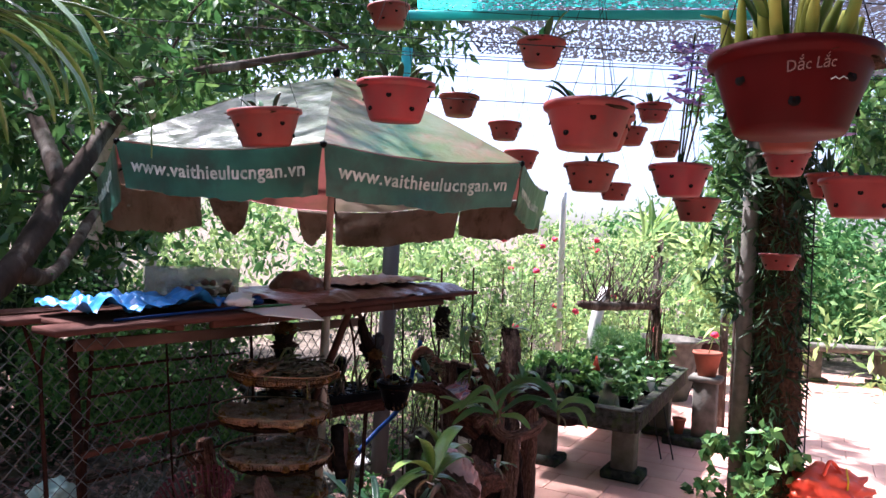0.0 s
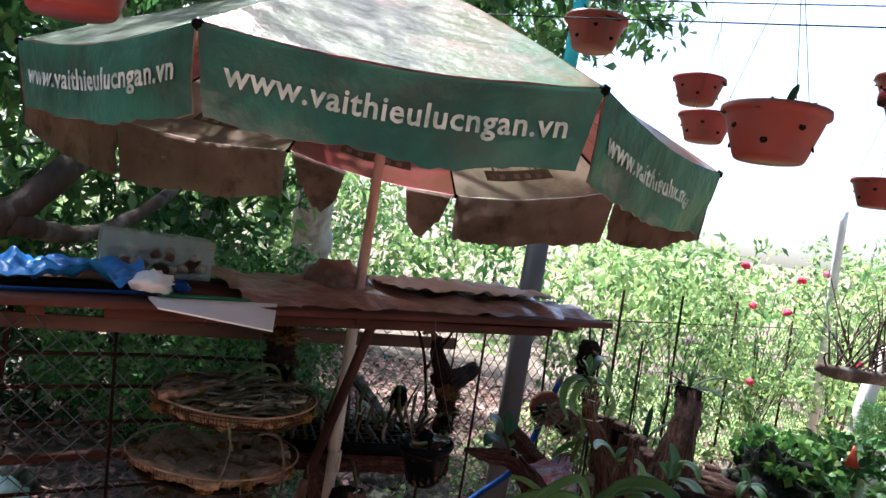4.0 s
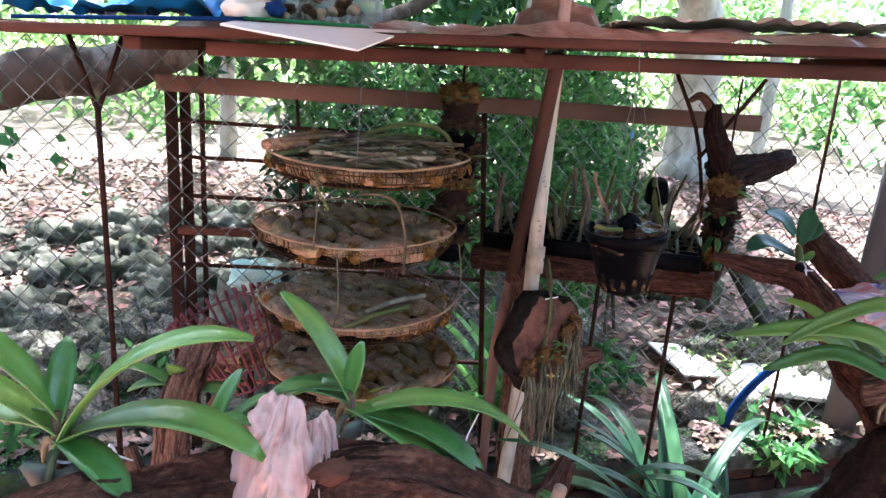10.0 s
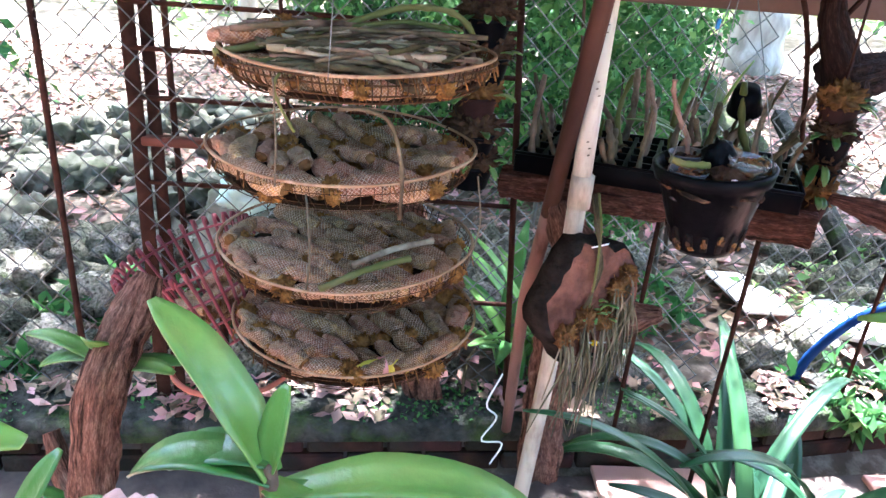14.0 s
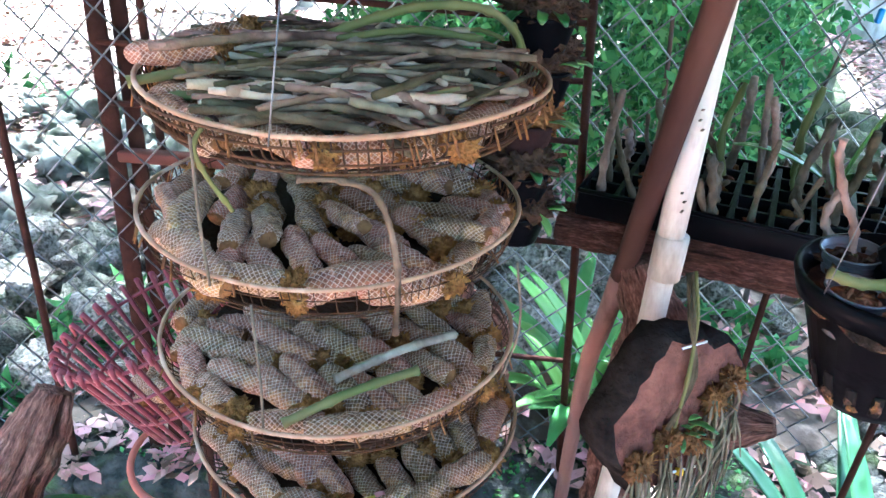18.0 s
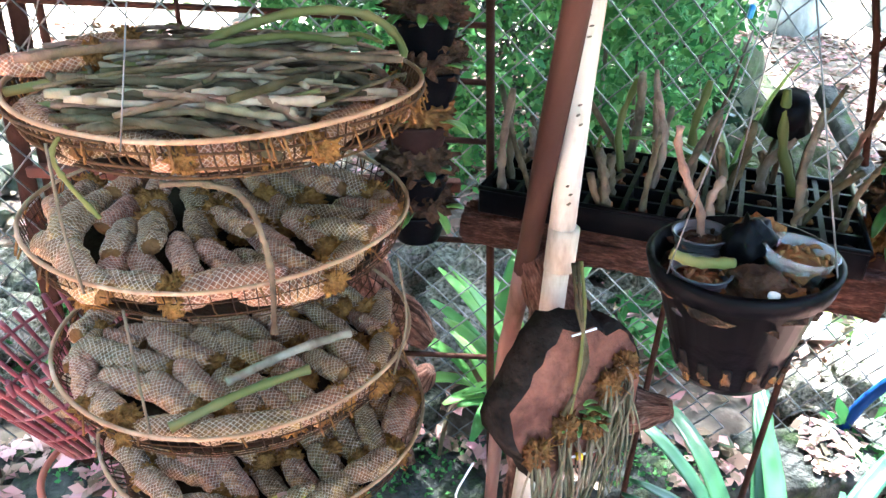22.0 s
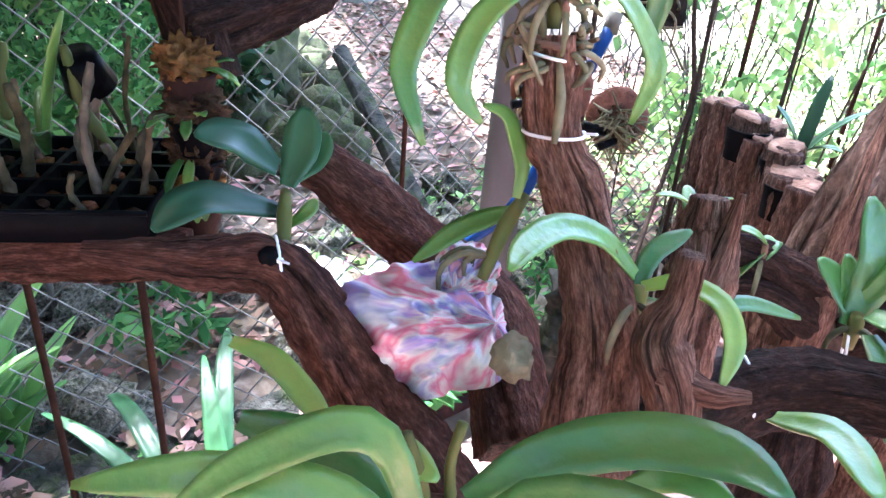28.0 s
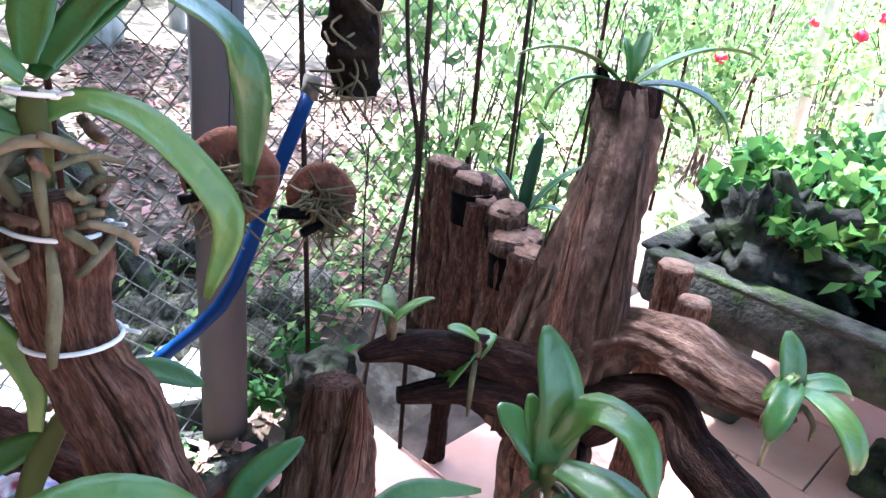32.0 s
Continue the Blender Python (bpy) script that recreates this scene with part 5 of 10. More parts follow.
for a, b, n in ((-0.036, 0.020, 20), (-0.062, 0.040, 18), (0.040, -0.022, 16), (0.086, -0.045, 14), (-0.008, -0.035, 10)):
    top = SC + su * a + sv * b + sn2 * 0.030
    part("root_crown", blob(top, (0.014, 0.017, 0.020), 4, 0.85, 7, a * 50), M["coir"], sl, "fuzzy brown crown of the roots")
    for k in range(n):
        st = top + su * rr.uniform(-0.013, 0.013) + UP * rr.uniform(-0.014, 0.012) + sn2 * rr.uniform(-0.004, 0.012)
        ln, lean = rr.uniform(0.09, 0.26), rr.uniform(-0.05, 0.05)
        pts = [st, st - UP * ln * 0.3 + su * (lean * 0.2 + rr.uniform(-0.008, 0.008)) + sn2 * rr.uniform(0.0, 0.014), st - UP * ln * 0.65 + su * (lean * 0.6 + rr.uniform(-0.01, 0.01)) + sn2 * rr.uniform(-0.004, 0.012), st - UP * ln + su * (lean + rr.uniform(-0.012, 0.012)) + sn2 * rr.uniform(-0.012, 0.016)]
        part("root", tube(pts, [0.0016, rr.uniform(0.0016, 0.0026), 0.0017, 0.0008], 5, 10), M["root"] if k % 4 else M["stem_dark"], sl)
    for k in range(7):
        e = top + Vector((rr.uniform(-0.006, 0.03), rr.uniform(-0.03, 0.03), rr.uniform(-0.01, 0.035)))
        part("fibre", tube([top, (top + e) / 2 + UP * 0.004, e], 0.0006, 4), M["coir_gold"], sl)
for q in range(3):
    o = 0.006 * q
    part("stem", tube(spline([SC + su * (0.004 + o) + sv * 0.205 + sn2 * 0.014, SC + su * (0.012 + o) + sv * 0.15 + sn2 * 0.032, SC + su * (0.020 - o) + sv * 0.07 + sn2 * 0.034, SC + su * (0.034 + o) + sv * 0.0 + sn2 * 0.032], 13), [0.0028 * (1.2 if i % 4 == 0 else 0.9) for i in range(13)], 7), M["stem"] if q else M["green_stem"], sl)
for k in range(9):
    az = rr.uniform(-120, 30)
    part("sprout", blade(SC + su * rr.uniform(-0.02, 0.03) + sn2 * 0.03 - UP * rr.uniform(0.0, 0.05), az, rr.uniform(0, 60), rr.uniform(0.02, 0.045), 0.006, 0.8, n=5), M["orchid"], sl)
part("yellow_tie", blob(SC + su * 0.018 - UP * 0.075 + sn2 * 0.045, (0.007, 0.006, 0.008), 1, 0.3), M["yellow"], sl)
part("white_tie", tube([SC + su * -0.03 - UP * 0.09 + sn2 * 0.035, SC + su * 0.035 - UP * 0.07 + sn2 * 0.045], 0.0018, 5), M["tie"], sl)
part("white_tie", tube([SC + su * -0.01 + sv * 0.112 + sn2 * 0.03, SC + su * 0.03 + sv * 0.112 + sn2 * 0.03], 0.0015, 5), M["tie"], sl)
wood_solo("driftwood_block", [(-0.60, 3.33, 0.82), (-0.56, 3.36, 0.70), (-0.58, 3.36, 0.50), (-0.57, 3.36, 0.12)], [0.03, 0.05, 0.045, 0.05], M["drift"], "red-brown knotted driftwood behind the pole", "driftwood")
wood_solo("driftwood_block", [(-0.47, 3.32, 0.62), (-0.42, 3.38, 0.63), (-0.36, 3.42, 0.66)], [0.035, 0.038, 0.014], M["drift"], "dark splintered driftwood tied behind the slab", "driftwood")
solo("white_string", tube([(-0.60, 3.24, 0.42), (-0.62, 3.22, 0.33), (-0.59, 3.23, 0.31), (-0.60, 3.2, 0.25), (-0.56, 3.23, 0.26), (-0.57, 3.21, 0.2)], 0.0022, 5, 22), M["tie"], "loose curl of white string", "string")

# ---- baskets and their net rolls ----
BASKETS = [((-0.6186, 2.8906, 1.1336), 0.2186, 0.05, (0.4, 0.3)), ((-0.6584, 2.8816, 0.9699), 0.2292, 0.058, (-0.3, 0.1)), ((-0.6262, 2.8765, 0.8068), 0.2235, 0.055, (0.0, -0.3)), ((-0.6539, 2.9075, 0.6364), 0.2302, 0.05, (0.0, 0.2))]
roll_meshes = []
M["roll"] = material("net_wrapped_fibre", (0.215, 0.100, 0.046), (0.050, 0.023, 0.013), 34, 0.6, 1.0, 110, vary=0.28, stain=(0.42, 0.215, 0.072), stain_scale=28, stain_amount=0.85, spec=0.12)


def add_net(m):
    """Diamond netting over the roll: light threads by a lattice of the object's own coordinates."""
    n, l = m.node_tree.nodes, m.node_tree.links
    b = n["Principled BSDF"]
    co = n.new("ShaderNodeUVMap")
    sep = n.new("ShaderNodeSeparateXYZ")
    l.new(co.outputs[0], sep.inputs[0])
    outs = []
    for sgn in (1, -1):
        a = n.new("ShaderNodeMath")
        a.operation = "MULTIPLY_ADD"
        l.new(sep.outputs[1], a.inputs[0])
        a.inputs[1].default_value = sgn
        l.new(sep.outputs[0], a.inputs[2])
        f = n.new("ShaderNodeMath")
        f.operation = "FRACT"
        l.new(a.outputs[0], f.inputs[0])
        c = n.new("ShaderNodeMath")
        c.operation = "LESS_THAN"
        l.new(f.outputs[0], c.inputs[0])
        c.inputs[1].default_value = 0.17
        outs.append(c)
    mx = n.new("ShaderNodeMath")
    mx.operation = "MAXIMUM"
    l.new(outs[0].outputs[0], mx.inputs[0])
    l.new(outs[1].outputs[0], mx.inputs[1])
    mul = n.new("ShaderNodeMath")
    mul.operation = "MULTIPLY"
    l.new(mx.outputs[0], mul.inputs[0])
    mul.inputs[1].default_value = 0.42
    old = b.inputs["Base Color"].links[0].from_socket
    mix = n.new("ShaderNodeMix")
    mix.data_type = "RGBA"
    mix.inputs[7].default_value = (0.60, 0.47, 0.36, 1)
    l.new(mul.outputs[0], mix.inputs[0])
    l.new(old, mix.inputs[6])
    l.new(mix.outputs[2], b.inputs["Base Color"])


add_net(M["roll"])
for v in range(6):
    rr = random.Random(v)
    L, R, seg, n = rr.uniform(0.090, 0.112), rr.uniform(0.0125, 0.0150), 18, 18
    V, F = [], []
    bend = rr.uniform(-0.008, 0.008)
    for i in range(n):
        s = i / (n - 1)
        r = 1.06 * R * (1 - 0.28 * abs(2 * s - 1) ** 3) * (0.90 if i in (0, n - 1) else 1)
        pinch = 1 - (0.35 if v % 2 else 0.1) * max(0, 2 * s - 1) ** 3
        for k in range(seg):
            a = 2 * math.pi * k / seg
            q = r * (1 + 0.22 * noise.noise(Vector((math.cos(a) + v * 5, math.sin(a), s * 5))) + 0.14 * noise.noise(Vector((2.4 * math.cos(a) + v * 5, 2.4 * math.sin(a), s * 11))))
            V.append(((s - 0.5) * L, q * math.cos(a) * 1.15 * (2 - pinch) ** 0.4 + bend * math.sin(math.pi * s), q * math.sin(a) * 0.9 * pinch))
    for i in range(n - 1):
        for k in range(seg):
            F.append((i * seg + k, i * seg + (k + 1) % seg, (i + 1) * seg + (k + 1) % seg, (i + 1) * seg + k))
    F += [tuple(range(seg - 1, -1, -1)), tuple((n - 1) * seg + k for k in range(seg))]
    me = mesh_of("net_roll", (V, F), M["roll"])
    me.materials.append(M["coir"])
    for poly in me.polygons[-2:]:
        poly.material_index = 1
    uv = me.uv_layers.new(name="net")
    for poly in me.polygons:
        for li in poly.loop_indices:
            vi = me.loops[li].vertex_index
            i, k = divmod(vi, seg)
            if k == 0 and max((me.loops[j].vertex_index % seg) for j in poly.loop_indices) == seg - 1 and len(poly.vertices) == 4:
                k = seg
            uv.data[li].uv = (i * 17 / n, k * 15 / seg)
    tv, tf = blob((L * 0.48, 0, 0), (0.0125, 0.0170, 0.0135), 4, 0.55, 5, v)
    tuft = [Vector((L * 0.46, 0, 0)) + (p - Vector((L * 0.46, 0, 0))) * (1 + 0.42 * (rr.random() < 0.2) * rr.random()) for p in map(Vector, tv)], tf
    roll_meshes.append((me, mesh_of("fibre_end", tuft, M["coir_gold"])))


def basket(c, r, h, tilt, dense):
    t = thing("winnowing_basket", c, "round woven bamboo basket with frayed cane sides", "basket", "stacked baskets")
    mt = pose(c[0], c[1], c[2], tilt[0], tilt[1], 0)
    rnd = random.Random(int(c[2] * 1000))
    rim = [(r * math.cos(a), r * math.sin(a), 0.003 * math.sin(3 * a)) for a in np.linspace(0, 2 * math.pi, 61)]
    part("rim", moved(tube(rim, 0.0028 if dense else 0.0027, 6, cap=False), mt), M["cane"], t)
    rim2 = [(r * 1.012 * math.cos(a), r * 1.012 * math.sin(a), -0.006 + 0.002 * math.sin(5 * a)) for a in np.linspace(0.3, 5.6, 50)]
    if dense:
        part("rim_strip", moved(tube(rim2, 0.0018, 5), mt), M["cane_dark"], t)
    spokes = []
    for k in range(130):
        a = 2 * math.pi * k / 130 + rnd.uniform(-0.008, 0.008)
        if rnd.random() < (0.12 if dense else 0.25):
            continue
        lo = h * rnd.uniform(0.85, 1.0)
        pts = [(r * math.cos(a), r * math.sin(a), 0.0), (r * 0.97 * math.cos(a + 0.01), r * 0.97 * math.sin(a + 0.01), -h * 0.5), (r * 0.86 * math.cos(a + 0.02), r * 0.86 * math.sin(a + 0.02), -lo)]
        spokes.append(tube(pts, 0.0016 if dense else 0.0009, 4, cap=False, flat=0.6))
    part("spokes", moved(join(*spokes), mt), M["cane_dark"], t, kind="stuff")
    rings = [tube([(r * s * math.cos(a), r * s * math.sin(a), z) for a in np.linspace(0, 2 * math.pi, 49)], 0.0018 if dense else 0.0008, 4, cap=False) for s, z in ((0.985, -h * 0.3), (0.955, -h * 0.62), (0.90, -h * 0.88))]
    part("weave", moved(join(*rings), mt), M["cane_dark"], t)
    # floor colour carries the shade under the rolls
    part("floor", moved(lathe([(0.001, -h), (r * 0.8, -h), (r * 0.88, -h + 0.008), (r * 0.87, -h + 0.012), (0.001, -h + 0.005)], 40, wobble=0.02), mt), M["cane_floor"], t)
    fr = [tube([(r * math.cos(a), r * math.sin(a), -0.004), (r * 1.03 * math.cos(a + 0.02), r * 1.03 * math.sin(a + 0.02), -rnd.uniform(0.012, 0.03))], 0.0013, 4) for a in [rnd.uniform(0, 6.28) for _ in range(70 if dense else 25)]]
    part("fringe", moved(join(*fr), mt), M["coir"], t, kind="stuff")
    return mt


def fill_rolls(c, r, h, tilt, seed, main, side, turn=-75, rows=(-0.152, -0.080, -0.008, 0.064, 0.132)):
    """Rolls laid in rows like shingles; main: their bearing, side: the bearing of those at one flank; more lie along the rim."""
    rnd = random.Random(seed)
    mt = pose(c[0], c[1], c[2], tilt[0], tilt[1], 0)
    ua, va = radians(66), radians(-24)
    spots = []
    for row, v in enumerate(rows):
        half = math.sqrt(max(0.0, (r * 0.93) ** 2 - (abs(v) + 0.03) ** 2)) - 0.016
        n = max(1, int(round(2 * half / 0.0415)))
        for k in range(n):
            u = -half + (k + 0.5) * 2 * half / n + rnd.uniform(-0.005, 0.005)
            w = v + rnd.uniform(-0.012, 0.012) + 0.012 * math.sin(u * 20 + seed)
            az = (side if u < -0.085 else main) + turn * u + rnd.uniform(-13, 13)
            spots.append((u * math.cos(ua) + w * math.cos(va), u * math.sin(ua) + w * math.sin(va), -h + 0.031 + 0.009 * (row % 2) + rnd.uniform(-0.005, 0.009), az, rnd.uniform(2, 11)))
    for k in range(10):
        a = radians(-24) + radians(-100 + 22 * k) + rnd.uniform(-0.1, 0.1)
        spots.append(((r - 0.032) * math.cos(a), (r - 0.032) * math.sin(a), -h + 0.040 + rnd.uniform(-0.004, 0.006), math.degrees(a) + 90 + rnd.uniform(-22, 22), rnd.uniform(-5, 5)))
    for x, y, z, az, el in spots:
        me, tu = roll_meshes[rnd.randrange(6)]
        o = new("net_roll", me)
        o.matrix_basis = mt @ pose(x, y, z, 0, 0, az) @ pose(0, 0, 0, rnd.uniform(-40, 40), el, 180 if rnd.random() < 0.25 else 0) @ Matrix.Diagonal((rnd.uniform(0.85, 1.08), rnd.uniform(0.9, 1.12), rnd.uniform(0.9, 1.1), 1))
        tagged(o, "brown fibre roll in dirty white netting, lying in a basket", "fibre roll", "fibre rolls in the baskets")
        if rnd.random() < 0.7:
            e = tagged(new("fibre_end", tu), "golden frayed fibre end")
            e.parent = o


for k, b in enumerate(BASKETS):
    basket(*b, k == 0)
    if k:
        fill_rolls(*b, 10 + k, (0, 8, 24, 20)[k], (0, -6, 42, 34)[k], (0, 130, -40, -120)[k])
    else:
        fill_rolls(b[0], b[1], b[2] + 0.016, b[3], 77, 70, 60)
# dry canes heaped in the top basket
rr = random.Random(33)
bc, br = Vector(BASKETS[0][0]), BASKETS[0][1]
for k in range(190):
    a = radians(rr.gauss(76, 17) if k % 5 else rr.uniform(0, 180))
    d = Vector((math.cos(a), math.sin(a), 0))
    s = Vector((-d.y, d.x, 0))
    ln = rr.uniform(0.07, 0.30) * (1 if k % 5 else 0.5)
    o = rr.uniform(-0.19, 0.19)
    mx = math.sqrt(max(0.0, 0.205 ** 2 - o * o))
    ln = min(ln, 2 * mx)
    m = rr.uniform(-(mx - ln / 2), mx - ln / 2)
    p0 = bc + s * o + d * (m - ln / 2) + UP * (rr.uniform(-0.02, 0.036) - 0.1 * abs(o))
    p1 = bc + s * o + d * (m + ln / 2) + UP * (rr.uniform(-0.012, 0.036) - 0.1 * abs(o))
    mid = (p0 + p1) / 2 + s * rr.uniform(-0.022, 0.022) + UP * rr.uniform(-0.004, 0.016)
    r = rr.choice((0.0024, 0.003, 0.0036, 0.0044, 0.0052))
    n = 13
    pts = spline([p0, mid, p1], n)
    solo("cut_cane", tube([p + Vector((rr.uniform(-0.0014, 0.0014), rr.uniform(-0.0014, 0.0014), 0)) for p in pts], [r * (0.82 + 0.28 * (i % 2) + rr.uniform(-0.08, 0.08)) for i in range(n)], 7), M["stem_pale"] if rr.random() < 0.3 else M["stem"] if rr.random() < 0.9 else M["green_stem"], "dry grey-brown cut cane heaped in the top basket", "cane", "canes in the top basket")
pts = spline([(-0.64, 2.666, 1.127), (-0.64, 2.762, 1.140), (-0.64, 2.86, 1.161), (-0.64, 2.925, 1.180), (-0.64, 2.992, 1.192), (-0.64, 3.07, 1.184), (-0.64, 3.115, 1.148), (-0.64, 3.115, 1.10)], 57)
solo("cut_cane", tube(pts, [0.0056 * (1.25 if i % 5 == 0 else 0.92) for i in range(57)], 9), M["green_stem"], "long bent green jointed cane across the top basket", "cane", "canes in the top basket")
pts = spline([(-0.46, 2.79, 1.078), (-0.45, 2.83, 1.075), (-0.44, 2.862, 1.055), (-0.425, 2.875, 0.99), (-0.42, 2.872, 0.915)], 25)
solo("cut_cane", tube(pts, [0.0034 * (1.3 if i % 6 == 0 else 0.9) for i in range(25)], 7), M["stem"], "thin dry cane hooked over the second basket", "cane", "canes in the baskets")
pts = spline([(-0.50, 2.725, 1.128), (-0.49, 2.709, 1.109), (-0.49, 2.715, 1.082), (-0.49, 2.736, 1.041)], 21)
solo("cut_cane", tube(pts, [0.0026 * (1.3 if i % 6 == 0 else 0.9) for i in range(21)], 7), M["green_stem"], "thin olive stem hanging from the top basket", "cane", "canes in the baskets")
for (x0, y0, z0), (x1, y1, z1), mat in (((-0.46, 2.76, 0.80), (-0.47, 2.92, 0.82), "green_stem"), ((-0.50, 2.83, 0.81), (-0.52, 2.99, 0.82), "stem_pale")):
    pts = spline([(x0, y0, z0), ((x0 + x1) / 2, (y0 + y1) / 2, (z0 + z1) / 2 + 0.006), (x1, y1, z1)], 19)
    solo("cut_cane", tube(pts, [0.0058 * (1.18 if i % 6 == 0 else 0.92) for i in range(19)], 8), M[mat], "pale green jointed cane lying over the fibre rolls", "cane", "canes in the baskets")
for k, (a, z0, z1) in enumerate(((2.35, 1.12, 0.96), (2.35, 0.96, 0.79), (2.35, 0.79, 0.64), (-0.9, 1.12, 0.96), (-0.7, 0.96, 0.79), (0.6, 0.96, 0.79))):
    solo("straw_cord", tube([(-0.63 + 0.232 * math.cos(a), 2.888 + 0.232 * math.sin(a), z0), (-0.63 + 0.24 * math.cos(a + 0.03), 2.888 + 0.24 * math.sin(a + 0.03), (z0 + z1) / 2), (-0.645 + 0.232 * math.cos(a), 2.89 + 0.232 * math.sin(a), z1)], 0.0016, 5, 7), M["stem_dark"], "twisted straw cord between stacked baskets", "cord", "basket cords")
for k, a in enumerate((2.2, 4.2, -0.6)):
    p = Vector((-0.61 + 0.226 * math.cos(a), 2.888 + 0.226 * math.sin(a), 1.125))
    solo("straw_cord", tube([p, p + Vector((-0.12 * math.cos(a), -0.1 * math.sin(a), 0.22))], 0.0008, 5), M["wire"], "thin wire from the top basket to the platform", "cord", "basket cords")

for k, (dx, dy, az) in enumerate(((-0.05, -0.17, 60), (-0.10, -0.13, 100))):
    me, tu = roll_meshes[k]
    o = new("net_roll", me)
    o.matrix_basis = pose(bc.x + dx, bc.y + dy, bc.z + 0.016, 0, -8, az)
    tagged(o, "dusty net-wrapped fibre roll lying among the canes", "fibre roll", "fibre rolls in the baskets")
    e = tagged(new("fibre_end", tu), "golden frayed fibre end")
    e.parent = o
wr = thing("printed_wrapper", (-0.456, 2.875, 0.62), "bright yellow and green printed plastic wrapper", "wrapper")
part("sleeve", tube([(-0.47, 2.83, 0.622), (-0.462, 2.875, 0.626), (-0.455, 2.92, 0.622)], [0.012, 0.016, 0.012], 12, 14, 0.3, 40), M["yellow_leaf"], wr)
part("band", tube([(-0.464, 2.868, 0.6255), (-0.462, 2.88, 0.6265)], 0.0172, 12, 4, 0.1), M["pink_print"], wr, "pink band")

# ---- maroon open basket ----
rb = thing("plastic_basket", (-0.90, 2.645, 0.52), "maroon plastic openwork basket with scalloped rim, leaning", "basket")
mt = pose(-0.85, 2.70, 0.535, 20, -8, 0)
R0, R1, H = 0.085, 0.132, 0.185
nsl = 34
for k in range(nsl):
    a = 2 * math.pi * k / nsl
    pts = [(R0 * math.cos(a), R0 * math.sin(a), 0), ((R0 * 0.45 + R1 * 0.55) * math.cos(a), (R0 * 0.45 + R1 * 0.55) * math.sin(a), H * 0.55), (R1 * math.cos(a), R1 * math.sin(a), H), (R1 * 1.06 * math.cos(a), R1 * 1.06 * math.sin(a), H + 0.006), (R1 * 1.09 * math.cos(a), R1 * 1.09 * math.sin(a), H - 0.012)]
    part("slat", moved(tube(pts, [0.0032, 0.0036, 0.0042, 0.0048, 0.003], 6, 9), mt), M["red_plastic"], rb)
for s in (0.0, 0.3, 0.62, 0.93):
    r = R0 + (R1 - R0) * s
    part("hoop", moved(tube([(r * math.cos(a), r * math.sin(a), H * s) for a in np.linspace(0, 2 * math.pi, 41)], 0.0032, 6, cap=False), mt), M["red_plastic"], rb)
part("base_ring", tube([(-0.79 + 0.12 * math.cos(a), 2.70 + 0.12 * math.sin(a), 0.485) for a in np.linspace(0, 2 * math.pi, 41)], 0.0055, 8, cap=False), M["terracotta"], rb, "brick-red base ring")
part("support", tube([(-0.86, 2.70, 0.13), (-0.86, 2.70, 0.57)], 0.008, 8), M["rust"], rb)
rnd = random.Random(3)
for k in range(14):
    me, tu = roll_meshes[k % 6]
    o = new("net_roll", me)
    o.matrix_basis = mt @ pose(rnd.uniform(-0.05, 0.05), rnd.uniform(-0.05, 0.05), 0.035 + 0.018 * (k // 4), 0, 0, rnd.uniform(0, 180))
    tagged(o, "brown fibre roll in netting, lying in the maroon basket", "fibre roll", "fibre rolls in the baskets")

# ---- orchids ----
def orchid(at, leaves_, label, mat="orchid", width=0.034, stem=0.03, roots=4, seed=1, lean=(0, 0), group="mounted orchids", fold=0.4):
    """leaves_: rows of azimuth, elevation, length, bend and, if given, width."""
    t = thing("orchid", at, label, "orchid", group)
    at = Vector(at)
    rr = random.Random(seed)
    top = at + Vector((lean[0], lean[1], stem))
    part("stem", tube([at - UP * 0.02, at.lerp(top, 0.5), top], [0.0065, 0.007, 0.005], 8, 6), M["stem"], t)
    for k, row in enumerate(leaves_):
        az, el, ln, dr = row[:4]
        w = row[4] if len(row) > 4 else width
        s = k / max(1, len(leaves_) - 1)
        part("leaf", blade(at.lerp(top, s), az, el, ln, w, dr, fold, 13, rr.uniform(-0.35, 0.35)), M[row[5] if len(row) > 5 else mat], t)
    for k in range(roots):
        a = rr.uniform(0, 6.28)
        d = Vector((math.cos(a), math.sin(a), 0))
        ln = rr.uniform(0.03, 0.075)
        pts = [at, at + d * ln * 0.4 + UP * 0.004, at + d * ln * 0.8 - UP * ln * 0.35, at + d * ln * 0.85 - UP * ln * 0.9]
        part("root", tube(pts, [0.0035, 0.0042, 0.004, 0.0022], 6, 9, 0.12, 20), M["root"], t)
    return t


